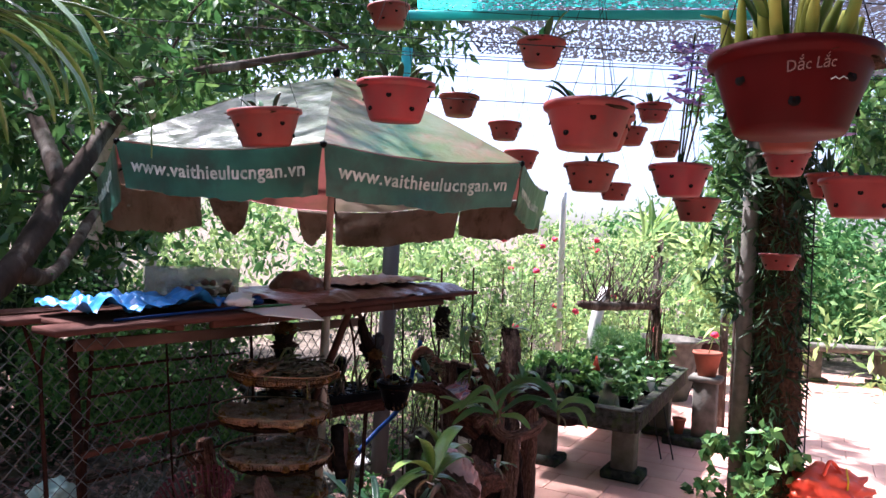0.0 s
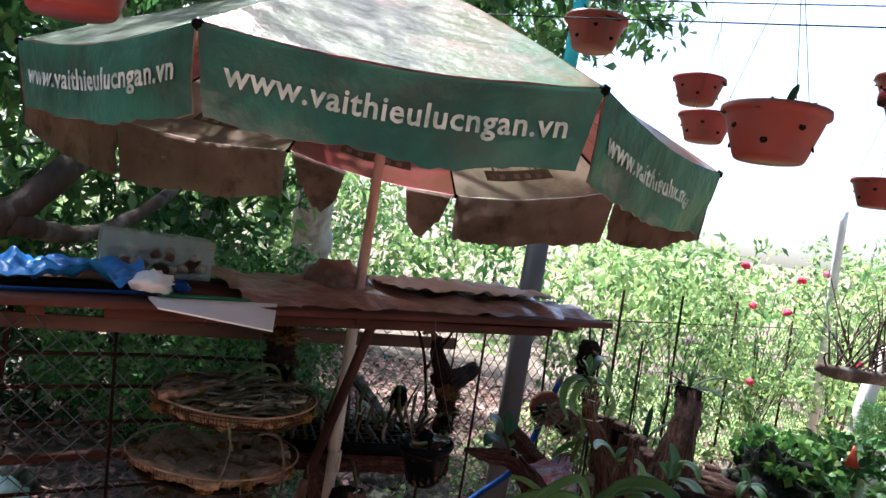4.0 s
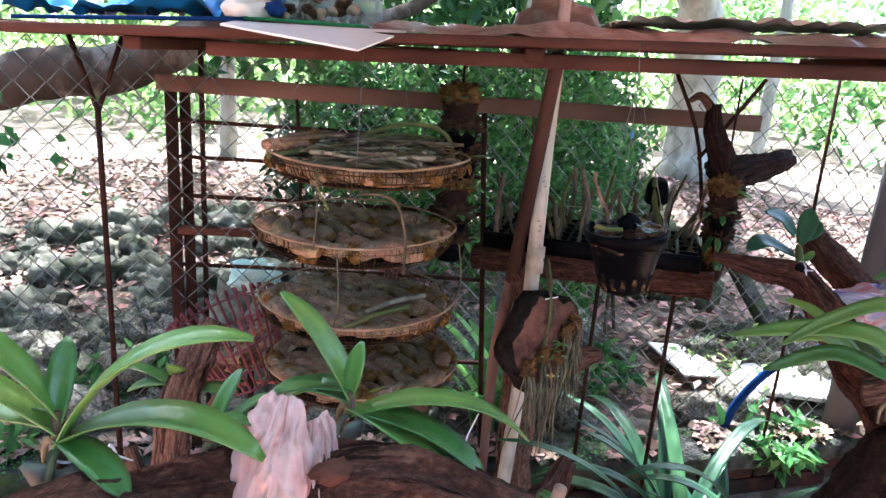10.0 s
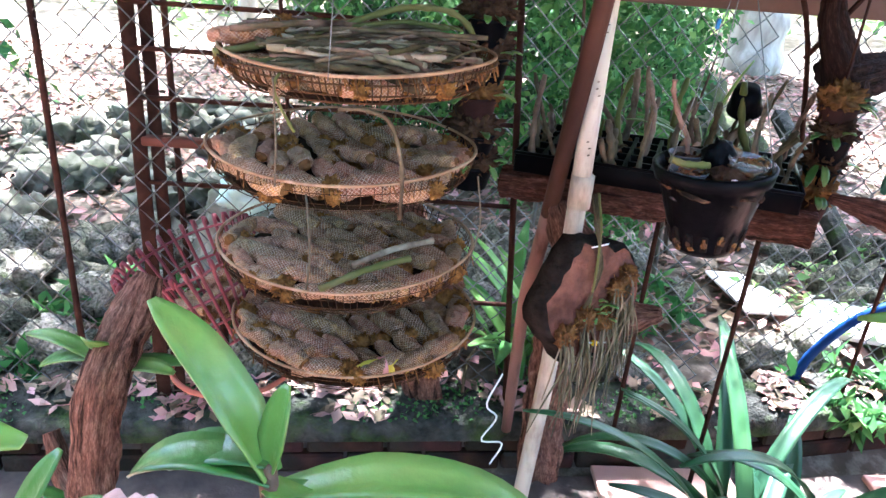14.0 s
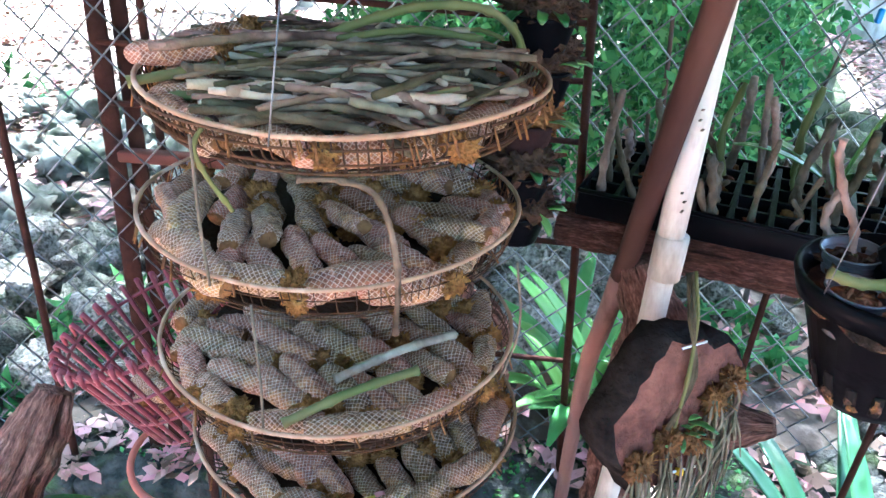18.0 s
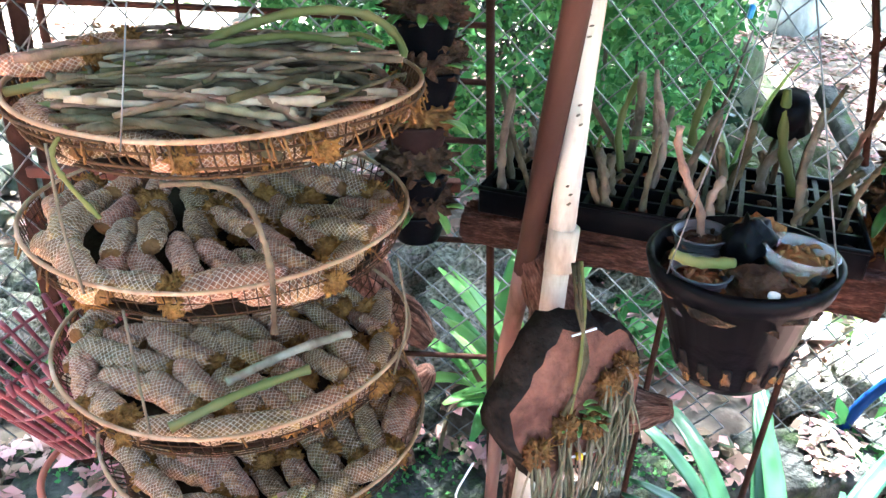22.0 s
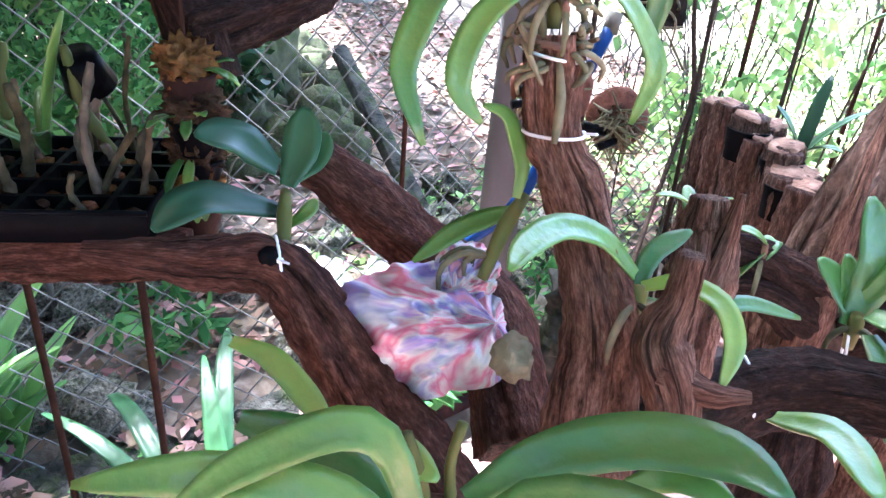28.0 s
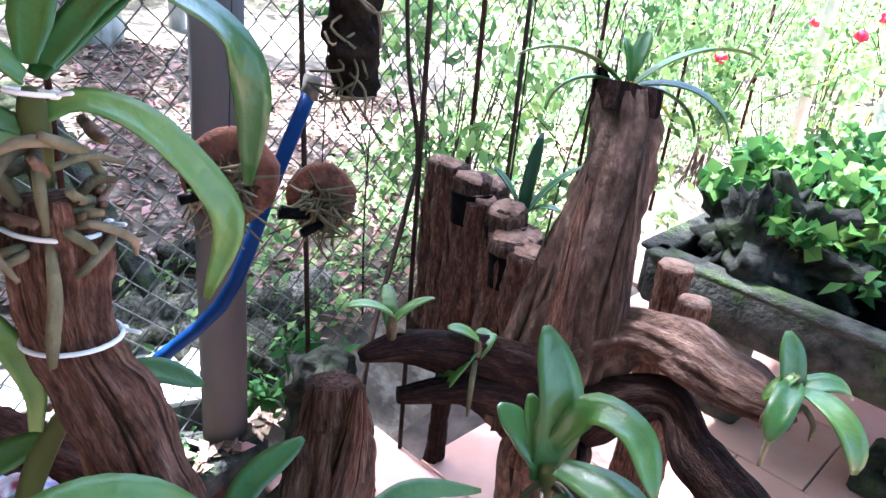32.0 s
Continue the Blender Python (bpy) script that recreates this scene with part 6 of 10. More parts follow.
def strap(pts, width, facing, fold=0.22, n=17):
    """A strap leaf along a curve; its upper side looks towards facing."""
    p = spline(pts, n)
    tg = np.gradient(p, axis=0)
    tg /= np.linalg.norm(tg, axis=1)[:, None] + 1e-9
    f = np.array(facing, dtype=float)
    V, F = [], []
    for i in range(n):
        s = i / (n - 1)
        nn = f - tg[i] * (f @ tg[i])
        nn /= np.linalg.norm(nn) + 1e-9
        sd_ = np.cross(tg[i], nn)
        w = width * 0.5 * (0.42 + 0.58 * min(1, s * 2.6)) * (1 - (max(0, s - 0.6) / 0.4) ** 2.4 * 0.86) + 0.0006
        for u, h in ((1, fold), (0.5, fold * 0.36), (0, 0), (-0.5, fold * 0.36), (-1, fold)):
            q = p[i] + sd_ * w * u + nn * w * h
            V += [q + nn * 0.0010, q - nn * 0.0010]
    for i in range(n - 1):
        o, o2 = i * 10, (i + 1) * 10
        for k in range(4):
            F.append((o + 2 * k, o + 2 * k + 2, o2 + 2 * k + 2, o2 + 2 * k))
            F.append((o + 2 * k + 1, o2 + 2 * k + 1, o2 + 2 * k + 3, o + 2 * k + 3))
        F += [(o, o2, o2 + 1, o + 1), (o + 8, o + 9, o2 + 9, o2 + 8)]
    o = (n - 1) * 10
    F += [(o + 2 * k, o + 2 * k + 2, o + 2 * k + 3, o + 2 * k + 1) for k in range(4)]
    return V, F


def strap_orchid(base, label, rows, facing=(0.35, -0.45, 0.82), roots=4):
    """An orchid whose leaves follow given curves."""
    t = thing("orchid", base, label, "orchid", "mounted orchids")
    b = Vector(base)
    rr_ = random.Random(int(base[0] * 1000) + 5)
    c = sum((Vector(r[0][0]) for r in rows), Vector()) / len(rows)
    part("stem", tube([b - UP * 0.025, b.lerp(c, 0.5), c + UP * 0.004], [0.006, 0.0085, 0.006], 8, 8, 0.1, 30), M["green_stem"], t)
    for pts, w, *m in rows:
        part("leaf", strap(pts, w, facing), M[m[0] if m else "orchid"], t)
    for k in range(roots):
        a = rr_.uniform(0, 6.28)
        d = Vector((math.cos(a), math.sin(a), 0))
        ln = rr_.uniform(0.02, 0.06)
        part("root", tube([b, b + d * ln * 0.4, b + d * ln * 0.8 - UP * ln * 0.4, b + d * ln * 0.8 - UP * ln], [0.003, 0.0036, 0.0034, 0.002], 6, 9, 0.12, 20), M["root"], t)
    return t


def bunched_cloth(name, c, right, toward, half, gather, fans, mat, label, seed, depth=0.05, deep=0.013):
    """Crumpled cloth: a domed sheet whose folds run out from a gathered place."""
    c, cr, cn = Vector(c), Vector(right).normalized(), Vector(toward).normalized()
    cr = (cr - cn * cr.dot(cn)).normalized()
    cu = cn.cross(cr)
    rings, seg = 44, 110
    V, G = [], []
    for i in range(rings + 1):
        for k in range(seg):
            a = 2 * math.pi * k / seg
            r = i / rings
            e = 1 + 0.20 * noise.noise(Vector((math.cos(a) * 1.5 + seed, math.sin(a) * 1.5, 0))) + 0.08 * noise.noise(Vector((math.cos(a) * 6, math.sin(a) * 6, seed)))
            x, y = r * e * math.cos(a), r * e * math.sin(a)
            dx, dy = x - gather[0], y - gather[1]
            ph, ds = math.atan2(dy, dx), math.hypot(dx, dy)
            w = Vector((math.cos(ph) * fans, math.sin(ph) * fans, ds * 0.75 + seed))
            wv = noise.noise(Vector((x * 2.2, y * 2.2, seed))) * 1.0 + 0.25 * noise.noise(Vector((x * 5.5, y * 5.5, seed)))
            f1 = 1 - 2 * abs(noise.noise(w + Vector((wv, wv, 0))))
            f2 = 1 - 2 * abs(noise.noise(w * 2.1 + Vector((3 + wv, 0, 1))))
            h = depth * (1 - r ** 2.6) + deep * min(1, ds * 1.6 + 0.25) * (f1 + 0.5 * f2) * (1 - 0.4 * r) + 0.010 * noise.noise(Vector((x * 3.0, y * 3.0, seed + 4)))
            if i == rings:
                h = -0.02
            V.append(c + cr * x * half[0] + cu * y * half[1] + cn * h)
            G.append((math.cos(ph) * 0.9 + wv * 0.14, math.sin(ph) * 0.9, ds * 0.5 + wv * 0.1))
    F = [(i * seg + k, i * seg + (k + 1) % seg, (i + 1) * seg + (k + 1) % seg, (i + 1) * seg + k) for i in range(rings) for k in range(seg)]
    F.append(tuple(rings * seg + k for k in range(seg - 1, -1, -1)))
    return grain(solo(name, (V, F), mat, label, "cloth"), G)


def dyed_material(name, stops, scale):
    """Cloth dyed in streaks that follow its folds."""
    m = bpy.data.materials.new(name)
    m.use_nodes = True
    n, l = m.node_tree.nodes, m.node_tree.links
    b = n["Principled BSDF"]
    at = n.new("ShaderNodeAttribute")
    at.attribute_name = "grain"
    t = n.new("ShaderNodeTexNoise")
    t.inputs["Scale"].default_value, t.inputs["Detail"].default_value, t.inputs["Roughness"].default_value, t.inputs["Distortion"].default_value = scale, 4.0, 0.55, 0.6
    l.new(at.outputs["Vector"], t.inputs["Vector"])
    ramp = n.new("ShaderNodeValToRGB")
    e = ramp.color_ramp.elements
    e[0].position, e[0].color = stops[0][0], (*stops[0][1], 1)
    e[1].position, e[1].color = stops[-1][0], (*stops[-1][1], 1)
    for q, col in stops[1:-1]:
        e.new(q).color = (*col, 1)
    l.new(t.outputs["Fac"], ramp.inputs[0])
    l.new(ramp.outputs[0], b.inputs["Base Color"])
    b.inputs["Roughness"].default_value, b.inputs["Specular IOR Level"].default_value = 0.85, 0.1
    w = n.new("ShaderNodeTexNoise")
    w.inputs["Scale"].default_value, w.inputs["Detail"].default_value = 260, 3
    l.new(n.new("ShaderNodeTexCoord").outputs["Object"], w.inputs["Vector"])
    bp = n.new("ShaderNodeBump")
    bp.inputs["Strength"].default_value, bp.inputs["Distance"].default_value = 0.35, 0.002
    l.new(w.outputs["Fac"], bp.inputs["Height"])
    l.new(bp.outputs[0], b.inputs["Normal"])
    return m


def wood(name, base, pieces, label, mat="drift", deep=0.32, fuzz=1.0):
    """Driftwood: one thing out of limbs, each a list of points, radii and a name."""
    t = thing(name, base, label, "driftwood")
    for k, (nm, pts, rad, *m) in enumerate(pieces):
        wood_part(nm, pts, rad, M[m[0] if m else mat], t, "", base[0] * 7 + k * 1.7, deep, 36, fuzz)
    return t


def zip_tie(c, r, nrm=(0, 0, 1), tail=(0.02, 0.0, 0.0)):
    n = Vector(nrm).normalized()
    a = n.orthogonal().normalized()
    b = n.cross(a)
    loop = [Vector(c) + (a * math.cos(t) + b * math.sin(t)) * r for t in np.linspace(0, 2 * math.pi, 25)]
    z = solo("zip_tie", tube(loop, 0.0016, 5, cap=False), M["tie"], "white plastic zip tie round driftwood", "zip tie", "zip ties")
    part("head", box(Vector(c) + a * r, (0.006, 0.005, 0.005), 20, 0.001), M["tie"], z)
    part("tail", tube([Vector(c) + a * r, Vector(c) + a * r + Vector(tail)], 0.0013, 4), M["tie"], z)


# front log with the spotted cloth
wood("driftwood_log", (0.1, 2.4, 0.0), [
    ("trunk", [(0.14, 2.02, 0.83), (0.085, 2.16, 0.865), (0.07, 2.28, 0.855), (0.085, 2.42, 0.845), (0.12, 2.53, 0.845), (0.18, 2.63, 0.815), (0.26, 2.72, 0.77)], [0.045, 0.055, 0.058, 0.055, 0.06, 0.055, 0.035]),
    ("knot", [(0.10, 2.31, 0.865), (0.135, 2.29, 0.87), (0.155, 2.28, 0.862)], [0.03, 0.022, 0.012]),
    ("branch", [(0.20, 2.64, 0.80), (0.19, 2.73, 0.80), (0.17, 2.79, 0.84)], [0.03, 0.022, 0.012]),
    ("leg", [(0.10, 2.30, 0.84), (0.06, 2.26, 0.45), (0.02, 2.20, 0.0)], [0.045, 0.05, 0.06]),
    ("leg", [(0.15, 2.56, 0.82), (0.12, 2.62, 0.4), (0.10, 2.66, 0.0)], [0.05, 0.055, 0.065]),
    ("root", [(0.14, 2.1, 0.82), (0.20, 2.0, 0.4), (0.26, 1.92, 0.0)], [0.04, 0.04, 0.045])], "long dark weathered driftwood log on root legs", "drift_red", 0.45)
wood("driftwood_upright", (-0.55, 2.42, 0.0), [
    ("trunk", [(-0.605, 2.54, 0.80), (-0.585, 2.51, 0.755), (-0.525, 2.445, 0.66), (-0.47, 2.40, 0.45), (-0.44, 2.37, 0.22), (-0.42, 2.35, 0.0)], [0.018, 0.030, 0.034, 0.034, 0.045, 0.06]),
    ("stub", [(-0.48, 2.41, 0.45), (-0.56, 2.38, 0.50), (-0.60, 2.37, 0.56)], [0.025, 0.02, 0.012])], "upright split brown driftwood post")
orchid((0.03, 2.535, 0.90), [(60, 20, 0.25, 1.25, 0.05), (45, 2, 0.20, 1.0, 0.047), (30, -8, 0.2, 0.8, 0.042), (238, 30, 0.12, 1.5, 0.042), (215, 63, 0.165, 0.6, 0.043), (120, 74, 0.07, 0.2, 0.026), (225, 8, 0.10, 1.2, 0.036)],
       "broad-leaved green orchid tied to the driftwood log", seed=3, stem=0.035)
orchid((-0.0, 2.21, 0.925), [(62, 62, 0.26, 1.35, 0.045), (52, 32, 0.24, 1.4, 0.045), (30, -2, 0.11, 0.8, 0.034), (240, 40, 0.24, 1.1, 0.045), (228, 8, 0.19, 1.0, 0.04), (150, 70, 0.09, 0.3, 0.026), (250, 62, 0.2, 0.9, 0.04), (200, -12, 0.14, 0.7)],
       "large strap-leaved orchid tied to the log", seed=5, stem=0.045)
orchid((-0.56, 2.455, 0.67), [(60, 25, 0.11, 1.0, 0.03), (80, 8, 0.12, 0.6, 0.028), (230, 35, 0.13, 0.9, 0.03), (240, 10, 0.10, 0.9, 0.03), (-20, 60, 0.08, 0.5)], "small green orchid on the upright driftwood", seed=6, roots=2)
orchid((-0.49, 2.395, 0.44), [(60, 40, 0.09, 0.7, 0.026), (230, 50, 0.10, 0.6, 0.028), (-30, 20, 0.08, 0.9)], "tiny orchid low on the upright driftwood", seed=8, roots=2)
orchid((0.03, 2.36, 0.905), [(70, 55, 0.09, 0.5, 0.024), (110, 65, 0.08, 0.4, 0.022), (30, 30, 0.07, 0.8, 0.022)], "small young orchid on the log", seed=9, roots=1)
orchid((0.23, 2.69, 0.83), [(50, 5, 0.17, 0.7, 0.034), (20, -15, 0.08, 0.8, 0.02)], "orchid shoot with one yellow-green leaf at the log's end", seed=11, roots=2)
for c, r, nrm in (((0.0, 2.215, 0.92), 0.014, (0.3, 0.2, 1)), ((0.035, 2.53, 0.885), 0.016, (1, 0.3, 0)), ((0.01, 2.26, 0.91), 0.012, (0.2, 1, 0.3)), ((0.23, 2.69, 0.82), 0.012, (0, 0.4, 1))):
    zip_tie(c, r, nrm, (0.012, 0.02, -0.008))
for p, rz_ in (((0.015, 2.19, 0.905), -40), ((0.05, 2.525, 0.885), 20)):
    solo("rubber_clip", box(p, (0.012, 0.028, 0.05), rz_, 0.004, pose(*p, 0, 25, rz_)), M["concrete"], "grey rubber strip strapped round the orchid foot", "clip", "clips")
PEG = Vector((0.245, 2.690, 0.83))
solo("bamboo_peg", tube([PEG - UP * 0.02, PEG + Vector((0.006, 0.004, 0.022)), PEG + Vector((0.010, 0.006, 0.05))], [0.0075, 0.008, 0.0078], 10), M["cut_pale"], "short pale bamboo peg tied to the log end", "peg")
solo("yellow_tie", blob((0.05, 2.57, 0.895), (0.006, 0.006, 0.009), 1, 0.3), M["yellow"], "bit of yellow tie wire on the log", "tie")


# spotted pink cloth folded over the log
M["pink_rag"] = dyed_material("spotted_pink_cloth", [(0.30, (0.20, 0.08, 0.07)), (0.40, (0.38, 0.21, 0.19)), (0.52, (0.47, 0.29, 0.27)), (0.66, (0.41, 0.235, 0.22)), (0.76, (0.26, 0.12, 0.11))], 2.4)
bunched_cloth("spotted_cloth", (0.104, 2.402, 0.890), (0.53, 0.85, 0), (0.72, -0.22, 0.62), (0.048, 0.100), (0.25, 1.15), 2.4, M["pink_rag"], "pale pink spotted rag hung over the log", 3.1, 0.036, 0.012)
bunched_cloth("rag", (0.106, 2.452, 0.868), (0.53, 0.85, 0), (0.72, -0.22, 0.62), (0.030, 0.086), (-0.2, 1.2), 2.6, M["pink_rag"], "bunched pink rag hanging on the log", 7.4, 0.026, 0.012)
solo("bark_scrap", blob((0.140, 2.462, 0.905), (0.016, 0.022, 0.014), 3, 0.5, 2), M["drift_red"], "curled brown bark scrap on the rag", "bark")

# ---- strap-leaved clump by the kerb ----
cl = thing("spider_lily", (-0.19, 3.72, 0.0), "clump of long dark green strap leaves by the kerb", "plant")
rr = random.Random(12)
for k in range(28):
    az = rr.uniform(0, 360)
    b = Vector((-0.19 + rr.uniform(-0.11, 0.11), 3.72 + rr.uniform(-0.13, 0.13), 0.0))
    part("leaf", blade(b, az, rr.uniform(55, 86), rr.uniform(0.36, 0.72), rr.uniform(0.032, 0.046), rr.uniform(0.7, 2.1), 0.35, 14), M["orchid_dark"], cl)

# ---- driftwood A: forked root with the bundle ----
wood("driftwood_stump", (0.3, 3.62, 0.0), [
    ("trunk", [(0.30, 3.61, 0.55), (0.315, 3.65, 0.80), (0.300, 3.695, 0.92), (0.272, 3.716, 1.0), (0.236, 3.729, 1.062), (0.207, 3.734, 1.107), (0.192, 3.746, 1.16), (0.187, 3.75, 1.19)], [0.062, 0.046, 0.036, 0.030, 0.026, 0.024, 0.026, 0.025]),
    ("left_arm", [(0.24, 3.59, 0.74), (0.13, 3.60, 0.82), (0.05, 3.605, 0.90), (-0.01, 3.60, 0.945), (-0.07, 3.545, 0.955), (-0.135, 3.475, 0.972)], [0.055, 0.045, 0.036, 0.029, 0.022, 0.008], "drift_red"),
    ("back_arm", [(0.22, 3.74, 0.74), (0.11, 3.83, 0.83), (0.017, 3.805, 0.906), (-0.03, 3.765, 0.96), (-0.069, 3.723, 1.011)], [0.05, 0.042, 0.036, 0.034, 0.026], "drift_red"),
    ("spike", [(0.395, 3.665, 0.87), (0.375, 3.665, 0.945), (0.352, 3.675, 0.985), (0.357, 3.688, 1.02), (0.357, 3.692, 1.058)], [0.02, 0.022, 0.021, 0.014, 0.011]),
    ("splinter", [(0.36, 3.66, 0.965), (0.40, 3.672, 0.955), (0.43, 3.685, 0.958)], [0.016, 0.011, 0.005]),
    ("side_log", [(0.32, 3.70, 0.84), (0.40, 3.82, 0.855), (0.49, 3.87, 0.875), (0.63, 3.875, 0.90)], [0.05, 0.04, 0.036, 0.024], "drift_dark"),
    # legs and flare in darker wood to paint the hollow shade below
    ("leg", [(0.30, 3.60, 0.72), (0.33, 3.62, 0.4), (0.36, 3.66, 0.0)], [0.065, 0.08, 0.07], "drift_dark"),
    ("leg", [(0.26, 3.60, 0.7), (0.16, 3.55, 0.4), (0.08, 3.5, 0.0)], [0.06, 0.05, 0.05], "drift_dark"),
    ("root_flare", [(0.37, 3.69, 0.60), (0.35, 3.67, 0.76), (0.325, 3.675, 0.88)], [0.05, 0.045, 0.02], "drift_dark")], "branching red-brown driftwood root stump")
wood("driftwood_peg", (0.345, 3.79, 0.6), [("stub", [(0.355, 3.75, 0.82), (0.352, 3.775, 0.97), (0.34, 3.82, 1.02), (0.336, 3.828, 1.056)], [0.035, 0.028, 0.026, 0.018]), ("spike", [(0.36, 3.77, 0.98), (0.362, 3.80, 1.03), (0.364, 3.805, 1.075)], [0.014, 0.010, 0.004])], "short split driftwood stub", "drift")
M["bundle"] = dyed_material("tie_dyed_cloth", [(0.28, (0.24, 0.33, 0.30)), (0.38, (0.48, 0.47, 0.43)), (0.46, (0.50, 0.14, 0.20)), (0.53, (0.52, 0.49, 0.47)), (0.60, (0.26, 0.21, 0.42)), (0.67, (0.46, 0.20, 0.26)), (0.78, (0.55, 0.55, 0.50))], 1.9)
bunched_cloth("crumpled_cloth", (0.108, 3.688, 0.880), (0.92, 0.39, 0), (0.53, -0.565, 0.635), (0.098, 0.072), (0.75, 0.25), 1.9, M["bundle"], "crumpled bundle of pink, white and violet cloth", 2.3, 0.05, 0.034)
bunched_cloth("crumpled_cloth", (0.135, 3.725, 0.945), (0.92, 0.39, 0), (0.53, -0.565, 0.635), (0.036, 0.034), (-0.2, -0.9), 3.0, M["bundle"], "upper lobe of a pale pink dyed cloth bundle", 5.6, 0.030, 0.014)
rr = random.Random(17)
solo("sponge", blob((0.246, 3.63, 0.94), (0.018, 0.016, 0.022), 3, 0.4, 3, 2.0), M["root"], "yellowish dry sponge beside the bundle", "sponge")
solo("green_shoot", tube([(0.235, 3.575, 0.90), (0.235, 3.56, 0.865), (0.245, 3.55, 0.82), (0.24, 3.54, 0.77)], [0.005, 0.005, 0.006, 0.006], 8, 12, 0.15, 20), M["green_stem"], "knobbly green shoot below the bundle", "plant")

strap_orchid((0.186, 3.748, 1.22), "arching orchid with thick roots tied atop the stump", [
        ([(0.178, 3.747, 1.229), (0.155, 3.726, 1.243), (0.135, 3.695, 1.241), (0.121, 3.663, 1.224), (0.12, 3.634, 1.192), (0.125, 3.617, 1.161), (0.154, 3.608, 1.116)], 0.0252),
        ([(0.184, 3.743, 1.222), (0.168, 3.72, 1.227), (0.151, 3.693, 1.208), (0.146, 3.67, 1.177), (0.15, 3.661, 1.149), (0.171, 3.666, 1.125)], 0.023),
        ([(0.182, 3.756, 1.233), (0.197, 3.774, 1.242), (0.222, 3.797, 1.226), (0.247, 3.817, 1.188), (0.26, 3.819, 1.158), (0.252, 3.803, 1.113)], 0.0223),
        ([(0.173, 3.772, 1.26), (0.183, 3.826, 1.303), (0.197, 3.869, 1.292), (0.209, 3.906, 1.264), (0.218, 3.919, 1.22), (0.217, 3.913, 1.152)], 0.0334),
        ([(0.173, 3.757, 1.254), (0.164, 3.73, 1.285), (0.151, 3.706, 1.307)], 0.0212),
        ([(0.171, 3.769, 1.253), (0.172, 3.801, 1.277), (0.186, 3.84, 1.303)], 0.0242),
        ([(0.167, 3.767, 1.26), (0.161, 3.782, 1.287), (0.16, 3.797, 1.318)], 0.0237),
])
strap_orchid((0.17, 3.7, 0.985), "small orchid with pale green leaves behind the bundle", [
        ([(0.188, 3.715, 1.047), (0.188, 3.719, 1.073), (0.18, 3.716, 1.1), (0.171, 3.708, 1.123), (0.157, 3.691, 1.133)], 0.0149),
        ([(0.176, 3.733, 1.024), (0.158, 3.725, 1.013), (0.133, 3.706, 0.997), (0.106, 3.672, 0.967)], 0.0206),
        ([(0.189, 3.777, 1.041), (0.203, 3.803, 1.042), (0.232, 3.822, 1.025)], 0.0169),
])
strap_orchid((0.318, 3.715, 0.985), "green orchid in the fork of the stump", [
        ([(0.308, 3.725, 1.006), (0.282, 3.7, 1.042), (0.26, 3.66, 1.06), (0.254, 3.612, 1.061), (0.259, 3.576, 1.056)], 0.0242),
        ([(0.313, 3.722, 0.991), (0.313, 3.75, 1.019), (0.333, 3.787, 1.035)], 0.0179),
        ([(0.317, 3.723, 0.998), (0.344, 3.729, 1.01), (0.382, 3.725, 1.008), (0.404, 3.706, 0.987), (0.408, 3.676, 0.962)], 0.0187, "orchid_lime"),
        ([(0.32, 3.725, 0.984), (0.36, 3.812, 0.944), (0.387, 3.866, 0.941), (0.437, 3.908, 0.923)], 0.0165),
])
strap_orchid((0.488, 3.962, 0.905), "lush orchid with pale roots on the side log", [
        ([(0.48, 3.959, 0.907), (0.485, 3.985, 0.969), (0.458, 4.01, 1.036)], 0.0436),
        ([(0.477, 3.961, 0.919), (0.456, 3.967, 0.948), (0.432, 3.971, 0.968)], 0.0265),
        ([(0.485, 3.972, 0.936), (0.512, 3.979, 0.98), (0.552, 3.959, 0.98), (0.575, 3.929, 0.946)], 0.032),
        ([(0.496, 3.96, 0.926), (0.543, 3.935, 0.93), (0.578, 3.9, 0.912), (0.583, 3.86, 0.878)], 0.0468),
        ([(0.501, 3.944, 0.911), (0.535, 3.9, 0.888), (0.546, 3.852, 0.854)], 0.0387),
        ([(0.473, 3.96, 0.918), (0.471, 3.976, 0.943), (0.456, 3.992, 0.973)], 0.0243),
])
strap_orchid((-0.02, 3.62, 0.965), "dark-leaved young orchid strapped to the long arm", [
        ([(-0.071, 3.663, 1.018), (-0.09, 3.629, 1.053), (-0.102, 3.587, 1.066)], 0.0423, "orchid_dark"),
        ([(-0.057, 3.652, 0.976), (-0.079, 3.593, 1.002), (-0.083, 3.556, 1.007), (-0.086, 3.519, 0.992)], 0.0415, "orchid_dark"),
        ([(-0.058, 3.666, 1.001), (-0.065, 3.695, 1.036), (-0.078, 3.714, 1.073)], 0.039, "orchid_dark"),
        ([(-0.056, 3.672, 1.006), (-0.051, 3.702, 1.025), (-0.056, 3.724, 1.048)], 0.0277, "orchid_dark"),
        ([(-0.046, 3.654, 0.962), (-0.036, 3.673, 0.976), (-0.033, 3.683, 0.988)], 0.0149),
])
